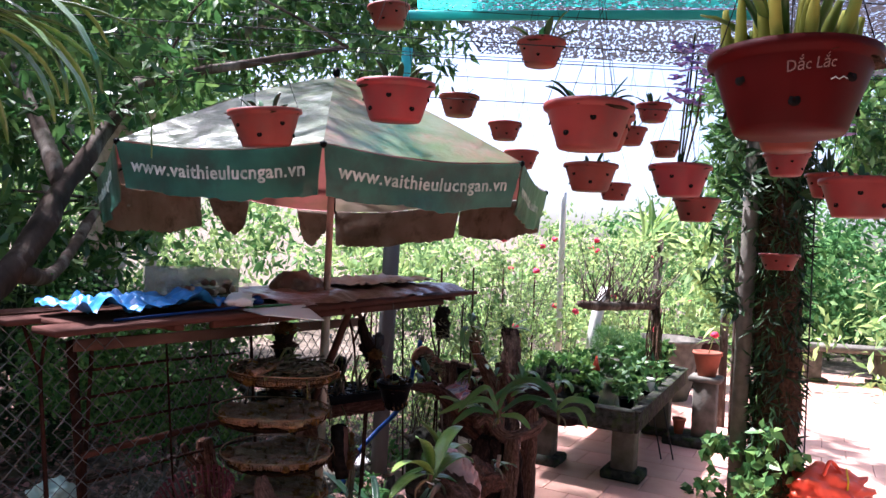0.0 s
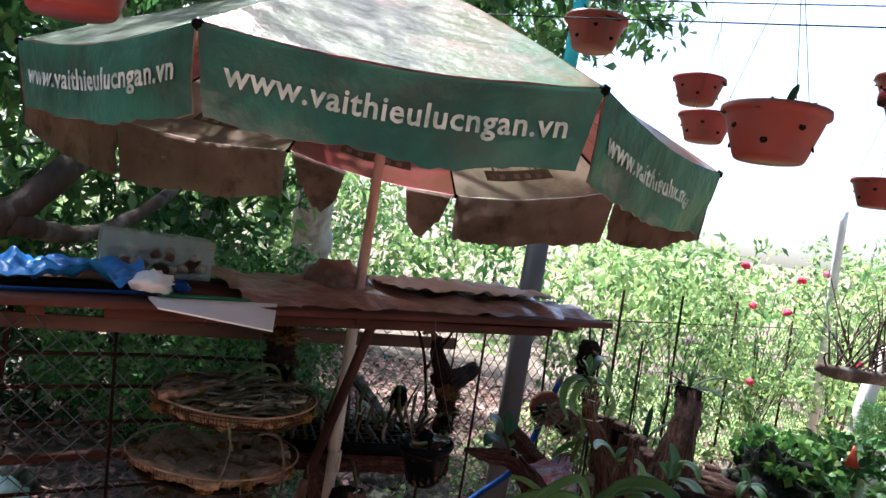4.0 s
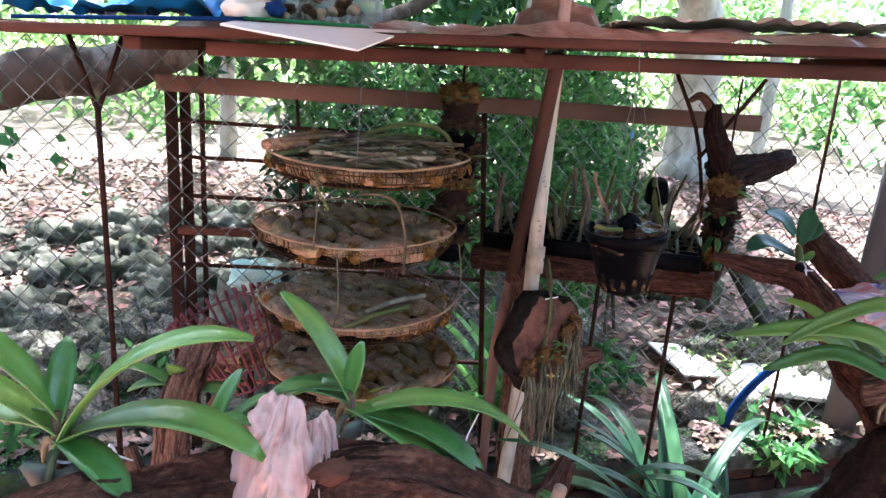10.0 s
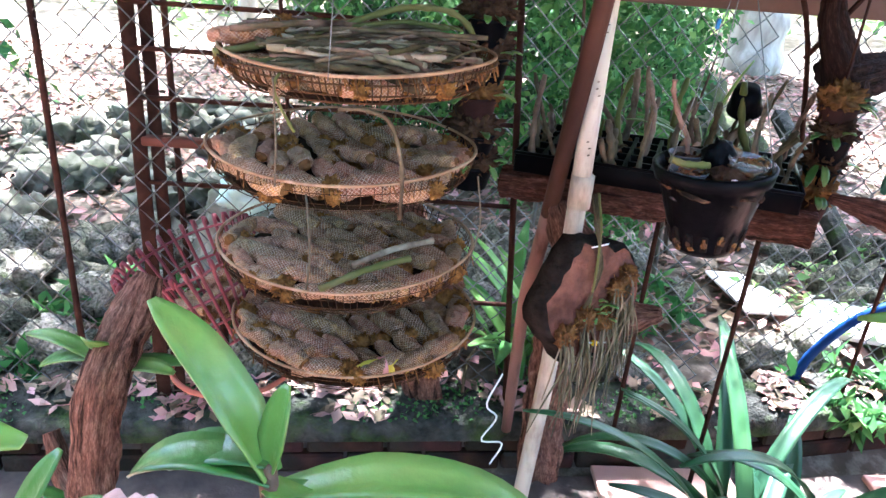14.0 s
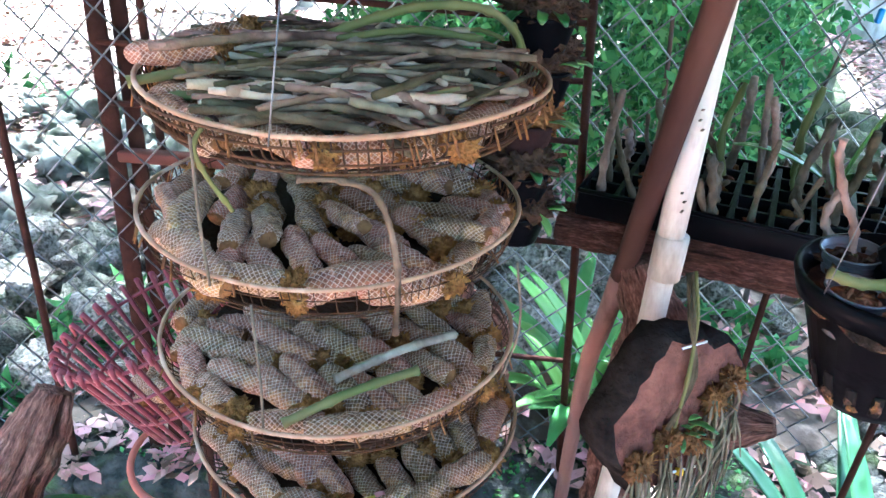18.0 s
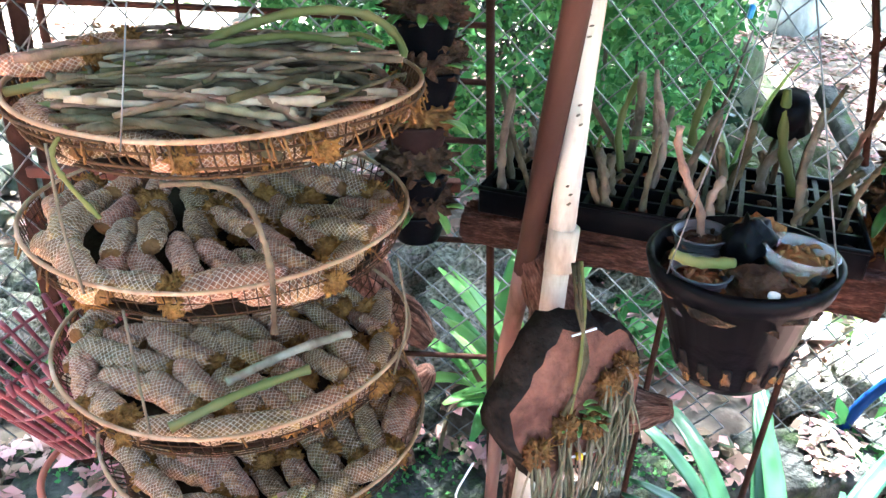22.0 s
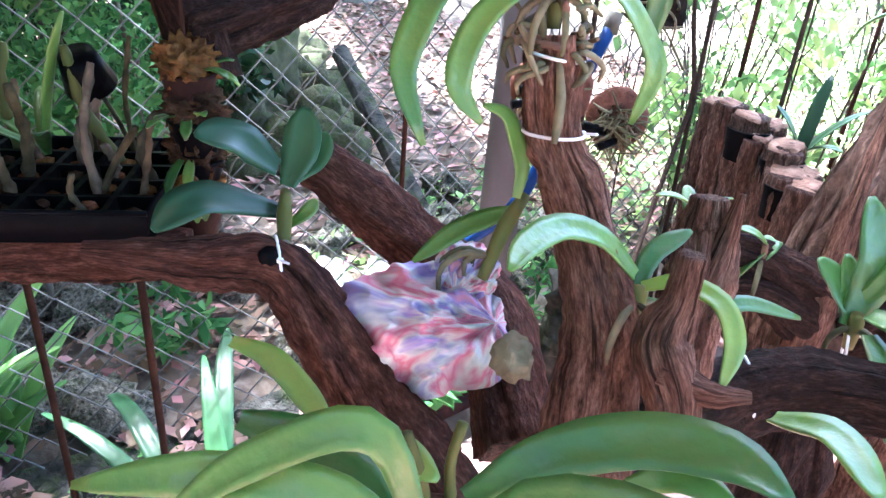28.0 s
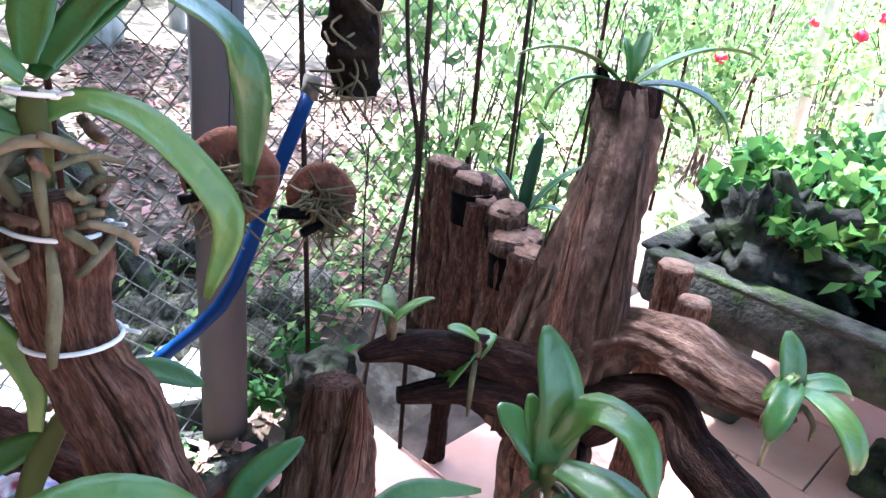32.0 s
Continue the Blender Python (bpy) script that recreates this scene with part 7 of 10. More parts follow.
strap_orchid((0.24, 3.53, 0.82), "large glossy orchids low before the stump", [
        ([(0.282, 3.508, 0.898), (0.319, 3.537, 0.938), (0.379, 3.568, 0.968), (0.436, 3.574, 0.982), (0.477, 3.561, 0.982)], 0.0389),
        ([(0.091, 3.46, 0.901), (0.139, 3.473, 0.901), (0.192, 3.48, 0.889), (0.237, 3.481, 0.878)], 0.0379),
        ([(0.021, 3.514, 0.918), (0.063, 3.522, 0.914), (0.109, 3.517, 0.9), (0.151, 3.506, 0.887)], 0.0228, "orchid_lime"),
        ([(0.119, 3.39, 0.892), (0.146, 3.426, 0.906), (0.205, 3.453, 0.89)], 0.0364),
        ([(0.154, 3.51, 0.889), (0.196, 3.525, 0.887), (0.244, 3.528, 0.877)], 0.0291, "orchid_lime"),
        ([(0.449, 3.711, 0.93), (0.493, 3.679, 0.957), (0.529, 3.635, 0.952)], 0.0298),
        ([(0.38, 3.562, 0.931), (0.41, 3.571, 0.951), (0.448, 3.566, 0.956)], 0.0215),
])
strap_orchid((0.307, 3.424, 0.848), "sprawling dark-leaved orchid on the low limb before the stump", [
        ([(0.304, 3.431, 0.874), (0.244, 3.427, 0.933), (0.139, 3.399, 0.919), (0.018, 3.354, 0.868)], 0.0335),
        ([(0.309, 3.436, 0.889), (0.357, 3.443, 1.0), (0.46, 3.427, 1.041), (0.54, 3.391, 1.005), (0.572, 3.349, 0.932)], 0.0335),
        ([(0.325, 3.433, 0.88), (0.416, 3.428, 0.948), (0.499, 3.403, 0.954), (0.593, 3.365, 0.923)], 0.0307),
        ([(0.283, 3.431, 0.871), (0.185, 3.412, 0.886), (0.086, 3.367, 0.821)], 0.0307),
        ([(0.303, 3.435, 0.888), (0.249, 3.441, 0.99), (0.168, 3.407, 0.944), (0.113, 3.366, 0.883)], 0.0279),
        ([(0.321, 3.428, 0.863), (0.402, 3.406, 0.865), (0.458, 3.368, 0.82)], 0.0307),
], (0.0, -0.75, 0.66))
strap_orchid((0.596, 3.414, 0.877), "small dark-leaved orchid at the limb end", [
        ([(0.59, 3.42, 0.896), (0.527, 3.418, 0.941), (0.471, 3.395, 0.914)], 0.0279),
        ([(0.59, 3.423, 0.906), (0.646, 3.409, 0.958), (0.725, 3.376, 0.956), (0.752, 3.34, 0.919)], 0.0335),
        ([(0.603, 3.419, 0.898), (0.68, 3.392, 0.912), (0.722, 3.344, 0.841)], 0.0307),
        ([(0.59, 3.421, 0.9), (0.561, 3.424, 0.978), (0.505, 3.415, 1.006)], 0.0251),
], (0.0, -0.75, 0.66))
wood("driftwood_limb", (0.4, 3.55, 0.0), [("limb", [(0.205, 3.50, 0.80), (0.262, 3.543, 0.815), (0.36, 3.545, 0.73), (0.50, 3.62, 0.75), (0.57, 3.68, 0.79)], [0.024, 0.024, 0.03, 0.03, 0.02]), ("leg", [(0.4, 3.54, 0.73), (0.38, 3.5, 0.35), (0.36, 3.46, 0.0)], [0.035, 0.04, 0.045])], "low crooked driftwood limb carrying orchids")
solo("rubber_clip", box((0, 0, 0), (0.02, 0.03, 0.045), 0, 0.004, pose(-0.006, 3.59, 0.955, 0, 8, 20)), M["black_plastic"], "black rubber strip strapped round the orchid foot", "clip", "clips")
for c, r, nrm in (((0.207, 3.734, 1.110), 0.0275, (-0.06, 0.1, 1)), ((0.190, 3.748, 1.175), 0.029, (0.1, 0.1, 1)), ((0.186, 3.748, 1.25), 0.012, (0, 0.2, 1)), ((0.41, 3.835, 0.86), 0.04, (0.8, 0.5, 0.1)), ((-0.008, 3.60, 0.95), 0.03, (0.6, 0.8, 0)), ((0.488, 3.955, 0.868), 0.03, (1, 0.1, 0.1))):
    zip_tie(c, r, nrm, (0.016, -0.004, 0.004))
for k in range(20):
    a = rr.uniform(-3.3, 0.9)
    d = Vector((math.cos(a), math.sin(a), rr.uniform(-0.25, 0.2)))
    b = Vector((0.189, 3.748, 1.180 + rr.uniform(-0.012, 0.05))) + d * 0.020
    s_ = Vector((-d.y, d.x, 0)) * rr.uniform(-0.03, 0.03)
    ln = rr.uniform(0.004, 0.016)
    r = rr.uniform(0.002, 0.0036)
    if k % 2:
        s_ = s_ * 0.8 + UP * rr.uniform(0.002, 0.012)
    solo("root_stub", tube([b - s_, b + d * ln * 0.5, b + d * ln + s_ - UP * rr.uniform(-0.006, 0.012)], [r, r * 1.1, r * 0.75], 8, 10, 0.25, 60), M["root"] if k % 3 == 0 else M["stem"], "thick grey-green root stub bound round the stump top", "root", "aerial roots")
for k in range(10):
    a = rr.uniform(-3.0, 0.6)
    d = Vector((math.cos(a), math.sin(a), 0))
    s_ = Vector((-d.y, d.x, 0))
    b = Vector((0.189, 3.748, 1.185 + rr.uniform(-0.02, 0.04))) + d * 0.022
    f1, f2 = rr.uniform(-0.02, 0.02), rr.uniform(-0.035, 0.035)
    ln = rr.uniform(0.006, 0.03)
    solo("aerial_root", tube([b, b + d * 0.012 + s_ * f1 + UP * 0.003, b + d * 0.016 + s_ * f2 - UP * ln * 0.4, b + d * 0.008 + s_ * f2 * 1.3 - UP * ln], [0.0018, 0.0029, 0.0028, 0.0015], 7, 12, 0.2, 40), M["root"], "thick pale aerial root on the stump", "root", "aerial roots")
solo("aerial_root", tube([(0.206, 3.728, 1.172), (0.217, 3.716, 1.148), (0.222, 3.706, 1.128), (0.2235, 3.701, 1.112)], [0.003, 0.0042, 0.004, 0.0025], 8, 14, 0.1, 30), M["root"], "long pale root running down the stump", "root", "aerial roots")

# ---- driftwood B: tall grey stump ----
wood("driftwood_stump", (0.45, 4.42, 0.0), [
    ("trunk", [(0.445, 4.42, 0.40), (0.45, 4.43, 0.62), (0.455, 4.48, 0.80), (0.465, 4.53, 0.92), (0.475, 4.60, 1.04), (0.468, 4.65, 1.13)], [0.050, 0.062, 0.070, 0.060, 0.056, 0.050]),
    ("flute", [(0.50, 4.43, 0.66), (0.515, 4.46, 0.82), (0.512, 4.52, 0.96), (0.508, 4.60, 1.08)], [0.022, 0.024, 0.018, 0.012]),
    ("flute", [(0.435, 4.36, 0.58), (0.44, 4.395, 0.74), (0.443, 4.46, 0.90), (0.44, 4.55, 1.04)], [0.030, 0.026, 0.016, 0.008], "drift"),
    ("crown_splinter", [(0.44, 4.64, 1.11), (0.425, 4.645, 1.145), (0.42, 4.65, 1.17)], [0.022, 0.014, 0.005], "drift_dark"),
    ("crown", [(0.468, 4.64, 1.10), (0.468, 4.655, 1.145)], [0.054, 0.047], "drift_dark"),
    ("ridge", [(0.38, 4.42, 0.60), (0.385, 4.44, 0.72), (0.405, 4.49, 0.86), (0.425, 4.54, 0.97)], [0.03, 0.03, 0.026, 0.012]),
    ("right_limb", [(0.48, 4.47, 0.74), (0.56, 4.47, 0.80), (0.64, 4.40, 0.825), (0.70, 4.32, 0.835), (0.745, 4.26, 0.85)], [0.06, 0.045, 0.04, 0.034, 0.018]),
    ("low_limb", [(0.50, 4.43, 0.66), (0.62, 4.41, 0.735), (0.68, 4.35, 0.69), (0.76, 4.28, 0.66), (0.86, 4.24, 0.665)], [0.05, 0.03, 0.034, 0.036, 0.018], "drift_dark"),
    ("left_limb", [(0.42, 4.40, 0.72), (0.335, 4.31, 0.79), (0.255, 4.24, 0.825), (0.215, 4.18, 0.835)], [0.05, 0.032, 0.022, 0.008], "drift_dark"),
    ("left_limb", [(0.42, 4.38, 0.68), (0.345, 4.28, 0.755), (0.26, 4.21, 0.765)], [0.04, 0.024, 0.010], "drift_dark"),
    # legs darkened for the shade under the stump
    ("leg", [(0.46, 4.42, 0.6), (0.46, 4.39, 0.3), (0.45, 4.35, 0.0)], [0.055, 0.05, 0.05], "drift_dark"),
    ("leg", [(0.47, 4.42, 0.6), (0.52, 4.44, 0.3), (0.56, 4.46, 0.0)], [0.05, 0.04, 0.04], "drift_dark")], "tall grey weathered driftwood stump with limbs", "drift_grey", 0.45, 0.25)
orchid((0.468, 4.655, 1.135), [(199, 42, 0.21, 1.35, 0.030), (195, 24, 0.16, 2.0, 0.028), (22, 42, 0.23, 1.15, 0.030), (12, 14, 0.22, 1.7, 0.030), (5, 2, 0.15, 1.5, 0.026), (150, 76, 0.075, 0.3, 0.026), (-5, -20, 0.09, 0.6, 0.02, "yellow_leaf"), (70, 70, 0.09, 0.4, 0.026)], "thin arching strap-leaved plant atop the grey stump", seed=24, stem=0.02, roots=2)
orchid((0.74, 4.262, 0.865), [(120, 75, 0.09, 0.4, 0.034), (20, 40, 0.09, 1.8, 0.03), (-50, 20, 0.13, 2.0, 0.034), (-110, 10, 0.10, 1.7, 0.03), (210, -30, 0.05, 0.5, 0.02)], "green orchid at the tip of the grey limb", seed=25, stem=0.04, roots=5)
orchid((0.345, 4.29, 0.80), [(80, 55, 0.06, 1.6, 0.03), (230, -30, 0.09, 0.7, 0.028), (200, 40, 0.05, 0.8, 0.02)], "small orchid on a dark side limb", seed=26, stem=0.03, roots=2)
orchid((0.64, 4.40, 0.70), [(-60, -10, 0.09, 0.8, 0.03), (100, 40, 0.06, 0.6, 0.02)], "orchid leaf hanging from the low limb", seed=27, roots=1)
orchid((0.24, 4.22, 0.85), [(120, 55, 0.08, 1.0, 0.02), (40, 50, 0.07, 0.9, 0.018), (220, 40, 0.07, 1.0, 0.02)], "small narrow-leaved orchid on the limb tip", seed=28, roots=1)

# ---- row of short logs by the fence ----
lb = thing("log_bench", (0.22, 4.81, 0.0), "low dark plank bench carrying a row of upright logs", "bench")
# bench in the darkened wood too, for shade below the logs
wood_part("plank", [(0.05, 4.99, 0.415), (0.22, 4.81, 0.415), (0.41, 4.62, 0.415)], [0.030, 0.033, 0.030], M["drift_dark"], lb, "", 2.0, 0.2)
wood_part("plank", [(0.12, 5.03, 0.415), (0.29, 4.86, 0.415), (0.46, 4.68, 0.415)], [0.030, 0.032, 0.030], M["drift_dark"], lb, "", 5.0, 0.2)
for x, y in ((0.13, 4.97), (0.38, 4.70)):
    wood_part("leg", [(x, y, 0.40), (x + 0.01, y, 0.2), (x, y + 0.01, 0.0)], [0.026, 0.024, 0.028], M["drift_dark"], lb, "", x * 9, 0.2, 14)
rr = random.Random(40)
for k in range(13):
    s = k / 12
    x, y = 0.09 + 0.27 * s + rr.uniform(-0.018, 0.018) + (0.04 if k % 2 else -0.012), 4.95 - 0.28 * s + rr.uniform(-0.02, 0.02)
    z = 0.885 - 0.07 * s + rr.uniform(-0.022, 0.015)
    r = rr.uniform(0.032, 0.044)
    lg = thing("upright_log", (x, y, 0.44), "short upright log with a pale cut top and dark bark", "log", "row of upright logs")
    wood_part("bark", [(x + rr.uniform(-0.01, 0.01), y, 0.44), (x, y, (z + 0.44) / 2), (x, y, z)], [r * 1.1, r, r], M["drift_log"], lg, "", k * 1.3, 0.4, 18)
    part("cut_top", moved(lathe([(0.001, 0.004), (r * 0.86, 0.003), (r * 0.9, -0.004)], 18, (0, 0, 0), 0.35), pose(x, y, z, rr.uniform(-12, 12), rr.uniform(-12, 12), rr.uniform(0, 360))), M["cut_pale"], lg)
    if k % 3 == 1:
        part("black_sleeve", lathe([(r * 1.04, -0.085), (r * 1.10, -0.03), (r * 1.14, -0.016), (r * 1.12, -0.013), (r * 1.06, -0.03)], 20, (x + rr.uniform(-0.006, 0.01), y - 0.006, z - rr.uniform(0, 0.02)), 0.12), M["black_plastic"], lg, "black plastic sleeve")
orchid((0.30, 4.82, 0.80), [(80, 80, 0.2, 0.3, 0.028, "orchid_dark"), (30, 62, 0.19, 0.8, 0.026, "orchid_dark"), (190, 70, 0.13, 0.6, 0.024, "orchid_dark"), (-20, 50, 0.10, 1.2, 0.024)], "blue-green stiff plant behind the upright logs", seed=30, roots=1, stem=0.02)
wood_solo("upright_log", [(0.30, 4.83, 0.44), (0.30, 4.82, 0.80)], [0.03, 0.03], M["drift"], "dark post under a green plant", "log", 3.0, 0.25, 14, "row of upright logs")
for x, y, z, r in ((0.62, 4.78, 0.80, 0.034), (0.66, 4.70, 0.77, 0.03)):
    lg = thing("upright_log", (x, y, 0), "short upright log with a pale cut top beside the trough", "log", "row of upright logs")
    wood_part("bark", [(x, y, 0), (x, y, z)], [r, r], M["drift"], lg, "", x * 9, 0.25, 14)
    part("cut_top", lathe([(0.001, 0.006), (r * 0.9, 0.005), (r * 0.97, 0.0)], 16, (x, y, z), 0.3), M["cut_pale"], lg)

# ---- hanging discs, pipe, rock ----
def root_disc(c, r, label):
    t = thing("hanging_wood_disc", c, label, "wood disc", "hanging wood discs")
    c = Vector(c)
    n = Vector((0.35, -0.93, 0.1)).normalized()
    a, b = n.cross(UP).normalized(), None
    b = a.cross(n)
    V, F = [], []
    for l, (s, d) in enumerate(((0, 0.012), (0.9, 0.012), (1.0, 0.004), (1.0, -0.014), (0, -0.014))):
        for k in range(24):
            q = 2 * math.pi * k / 24
            w = r * s * (1 + 0.12 * noise.noise(Vector((math.cos(q) * 2, math.sin(q) * 2, c.x))))
            V.append(c + a * w * math.cos(q) + b * w * math.sin(q) + n * d)
    for l in range(4):
        for k in range(24):
            F.append((l * 24 + k, l * 24 + (k + 1) % 24, (l + 1) * 24 + (k + 1) % 24, (l + 1) * 24 + k))
    part("disc", (V, F), M["stump_cut"], t)
    rr = random.Random(int(c.y * 50))
    for k in range(3):
        p0 = c + n * 0.022 + a * rr.uniform(-0.01, 0.03) + b * rr.uniform(-0.04, 0.04)
        part("black_tube", tube([p0 + n * 0.012, p0 + a * rr.uniform(0.025, 0.05) + n * 0.036 + b * rr.uniform(-0.012, 0.012)], 0.0085, 10), M["black_plastic"], t)
    part("root_mass", blob(c + n * 0.016 - b * 0.008, (r * 0.50, r * 0.36, r * 0.50), 4, 0.8, 6, c.y), M["barkmix"], t, "dark matted roots and bark")
    for k in range(26):
        s = c + n * 0.034 + a * rr.uniform(-0.02, 0.02) + b * rr.uniform(-0.02, 0.02)
        e = s + a * rr.uniform(-0.075, 0.075) + b * rr.uniform(-0.06, 0.045) + n * rr.uniform(0.0, 0.02)
        part("root", tube([s, (s + e) / 2 + n * 0.012, e], [0.0022, 0.0026, 0.0012], 5, 7), M["root"], t)
    for k in range(30):
        s = c + n * 0.02 + a * rr.uniform(-0.03, 0.03) + b * rr.uniform(-0.04, 0.02)
        part("root", tube([s, s + n * 0.015 + a * rr.uniform(-0.04, 0.04) - UP * 0.02, s + a * rr.uniform(-0.06, 0.06) + n * 0.01 - UP * rr.uniform(0.03, 0.10)], 0.0018, 5, 7), M["root"], t)
    for k in range(3):
        part("leaf", blade(s, rr.uniform(0, 360), 40, 0.035, 0.01, 1.0, n=5), M["orchid"], t)
    part("wire", tube([c + b * r * 0.9, (c.x - 0.02, c.y + 0.06, 1.33)], 0.0012, 4), M["black_wire"], t)


root_disc((-0.012, 4.52, 0.90), 0.062, "round reddish wood disc with orchid roots, hung by wire")
root_disc((-0.085, 4.35, 0.975), 0.075, "larger reddish wood disc with black tubes and roots")
hg = thing("hanging_bark_mount", (0.027, 4.56, 1.05), "dark bark chunk with pale roots hung on a wire", "bark mount")
part("chunk", tube([(0.02, 4.56, 1.28), (0.022, 4.56, 1.18), (0.035, 4.56, 1.08)], [0.032, 0.048, 0.03], 22, 30, 0.6, 22), M["bark_black"], hg)
part("wire", tube([(0.02, 4.56, 1.27), (-0.05, 4.75, 1.6)], 0.0015, 4), M["black_wire"], hg)
for k in range(14):
    b = Vector((0.03 + rr.uniform(-0.03, 0.04), 4.52, 1.12 + rr.uniform(-0.03, 0.14)))
    part("root", tube([b, b + Vector((rr.uniform(-0.03, 0.05), -0.02, -0.02)), b + Vector((rr.uniform(-0.05, 0.08), -0.01, rr.uniform(-0.08, 0.0)))], 0.0024, 5, 7), M["root"], hg)
bp = thing("blue_hose_pipe", (-0.2, 4.5, 0.1), "dark blue plastic pipe with a grey cap", "pipe")
part("pipe", tube([(-0.115, 4.67, 1.04), (-0.146, 4.585, 0.88), (-0.209, 4.515, 0.65), (-0.36, 4.46, 0.48), (-0.45, 4.36, 0.385), (-0.52, 4.32, 0.24), (-0.545, 4.30, 0.12)], 0.0145, 12, 24), M["blue_pipe"], bp)
part("cap", tube([(-0.115, 4.67, 1.03), (-0.112, 4.68, 1.075)], 0.017, 12), M["concrete"], bp, "grey end cap")
solo("dark_rock", tube([(-0.06, 4.69, 0.0), (-0.07, 4.69, 0.25), (-0.06, 4.68, 0.40), (-0.05, 4.69, 0.47)], [0.10, 0.09, 0.075, 0.03], 26, 40, 0.6, 14, ridge=0.35), M["dark_rock"], "dark pitted upright stone by the fence", "stone")
solo("white_board", box((0, 0, 0), (0.36, 0.26, 0.02), 0, 0.004, pose(-0.62, 4.75, 0.19, 4, -8, 30)), M["white_sheet"], "white foam board lying on the leaf litter", "board")
solo("white_board", box((0, 0, 0), (0.2, 0.3, 0.012), 0, 0.003, pose(-0.95, 4.6, 0.17, 2, 5, 70)), M["white_sheet"], "grey-white plastic scrap on the leaf litter", "board")

# ---- thin rods and bare stems along the fence ----
rr = random.Random(88)
for a, b in (((-0.19, 4.86, 0.0), (-0.255, 4.90, 1.22)), ((0.03, 4.98, 0.0), (-0.005, 5.03, 1.32)), ((0.18, 5.28, 0.05), (0.17, 5.30, 1.25))):
    solo("fence_rod", tube([a, b], 0.0065, 7, 14, 0.12, 30), M["brown_post"], "thin rusty brown rod standing at the fence", "rod", "fence rods")
bs = thing("bare_sapling", (0.02, 4.97, 0.0), "bare dark sapling leaning through the fence", "sapling")
part("stem", tube([(0.06, 4.55, 0.05), (0.055, 4.62, 0.52), (0.01, 4.92, 0.72), (0.0, 5.02, 0.86), (-0.05, 5.05, 1.05), (-0.085, 5.08, 1.30)], [0.006, 0.0058, 0.0065, 0.0065, 0.006, 0.004], 7, 40, 0.2, 30), M["brown_post"], bs)
for k in range(4):
    x, y = 0.0 + rr.uniform(-0.3, 0.9), 5.15 + rr.uniform(0.0, 0.5)
    h = rr.uniform(0.8, 1.5)
    o = new("twiggy_stem")
    pts = [(x, y, 0.1), (x + rr.uniform(-0.06, 0.06), y, h * 0.5), (x + rr.uniform(-0.2, 0.2), y + rr.uniform(-0.1, 0.1), h)]
    o.location = pts[0]
    ORG[o] = Vector(pts[0])
    tagged(o, "thin bare branching stem beyond the fence", "stem", "bare stems")
    part("stem", tube(pts, [0.004, 0.0032, 0.0014], 6, 16, 0.2, 20), M["brown_post"], o)
    for q in range(4):
        b = Vector(pts[1]).lerp(Vector(pts[2]), rr.uniform(0.0, 0.8))
        part("twig", tube([b, b + Vector((rr.uniform(-0.12, 0.12), rr.uniform(-0.05, 0.05), 0.10)), b + Vector((rr.uniform(-0.28, 0.28), rr.uniform(-0.05, 0.05), rr.uniform(0.12, 0.4)))], [0.002, 0.0017, 0.0008], 5, 8), M["brown_post"], o)
solo("blue_tag", box((0, 0, 0), (0.008, 0.012, 0.02), 0, 0.002, pose(-0.55, 3.635, 1.176, 0, 5, 50)), M["blue"], "small blue plastic tag on the fence wire", "tag")

sb = thing("knotted_driftwood", (-0.985, 3.23, 0.1), "red-brown knotted driftwood standing beyond the fence", "driftwood")
wood_part("trunk", [(-0.96, 3.25, 0.08), (-0.97, 3.24, 0.32), (-1.0, 3.22, 0.52), (-1.03, 3.19, 0.74)], [0.05, 0.06, 0.055, 0.03], M["drift"], sb, "", 4.4, 0.5)
wood_part("knot", [(-1.0, 3.22, 0.50), (-0.95, 3.27, 0.50), (-0.91, 3.31, 0.46)], [0.05, 0.045, 0.02], M["drift"], sb, "", 5.1, 0.5)
wood_part("knot", [(-0.98, 3.23, 0.36), (-0.94, 3.29, 0.34), (-0.92, 3.32, 0.38)], [0.04, 0.035, 0.015], M["drift"], sb, "", 6.2, 0.5)
wood_part("branch", [(-1.01, 3.2, 0.6), (-1.06, 3.13, 0.66), (-1.09, 3.1, 0.74)], [0.03, 0.022, 0.01], M["drift"], sb, "", 7.7, 0.4)



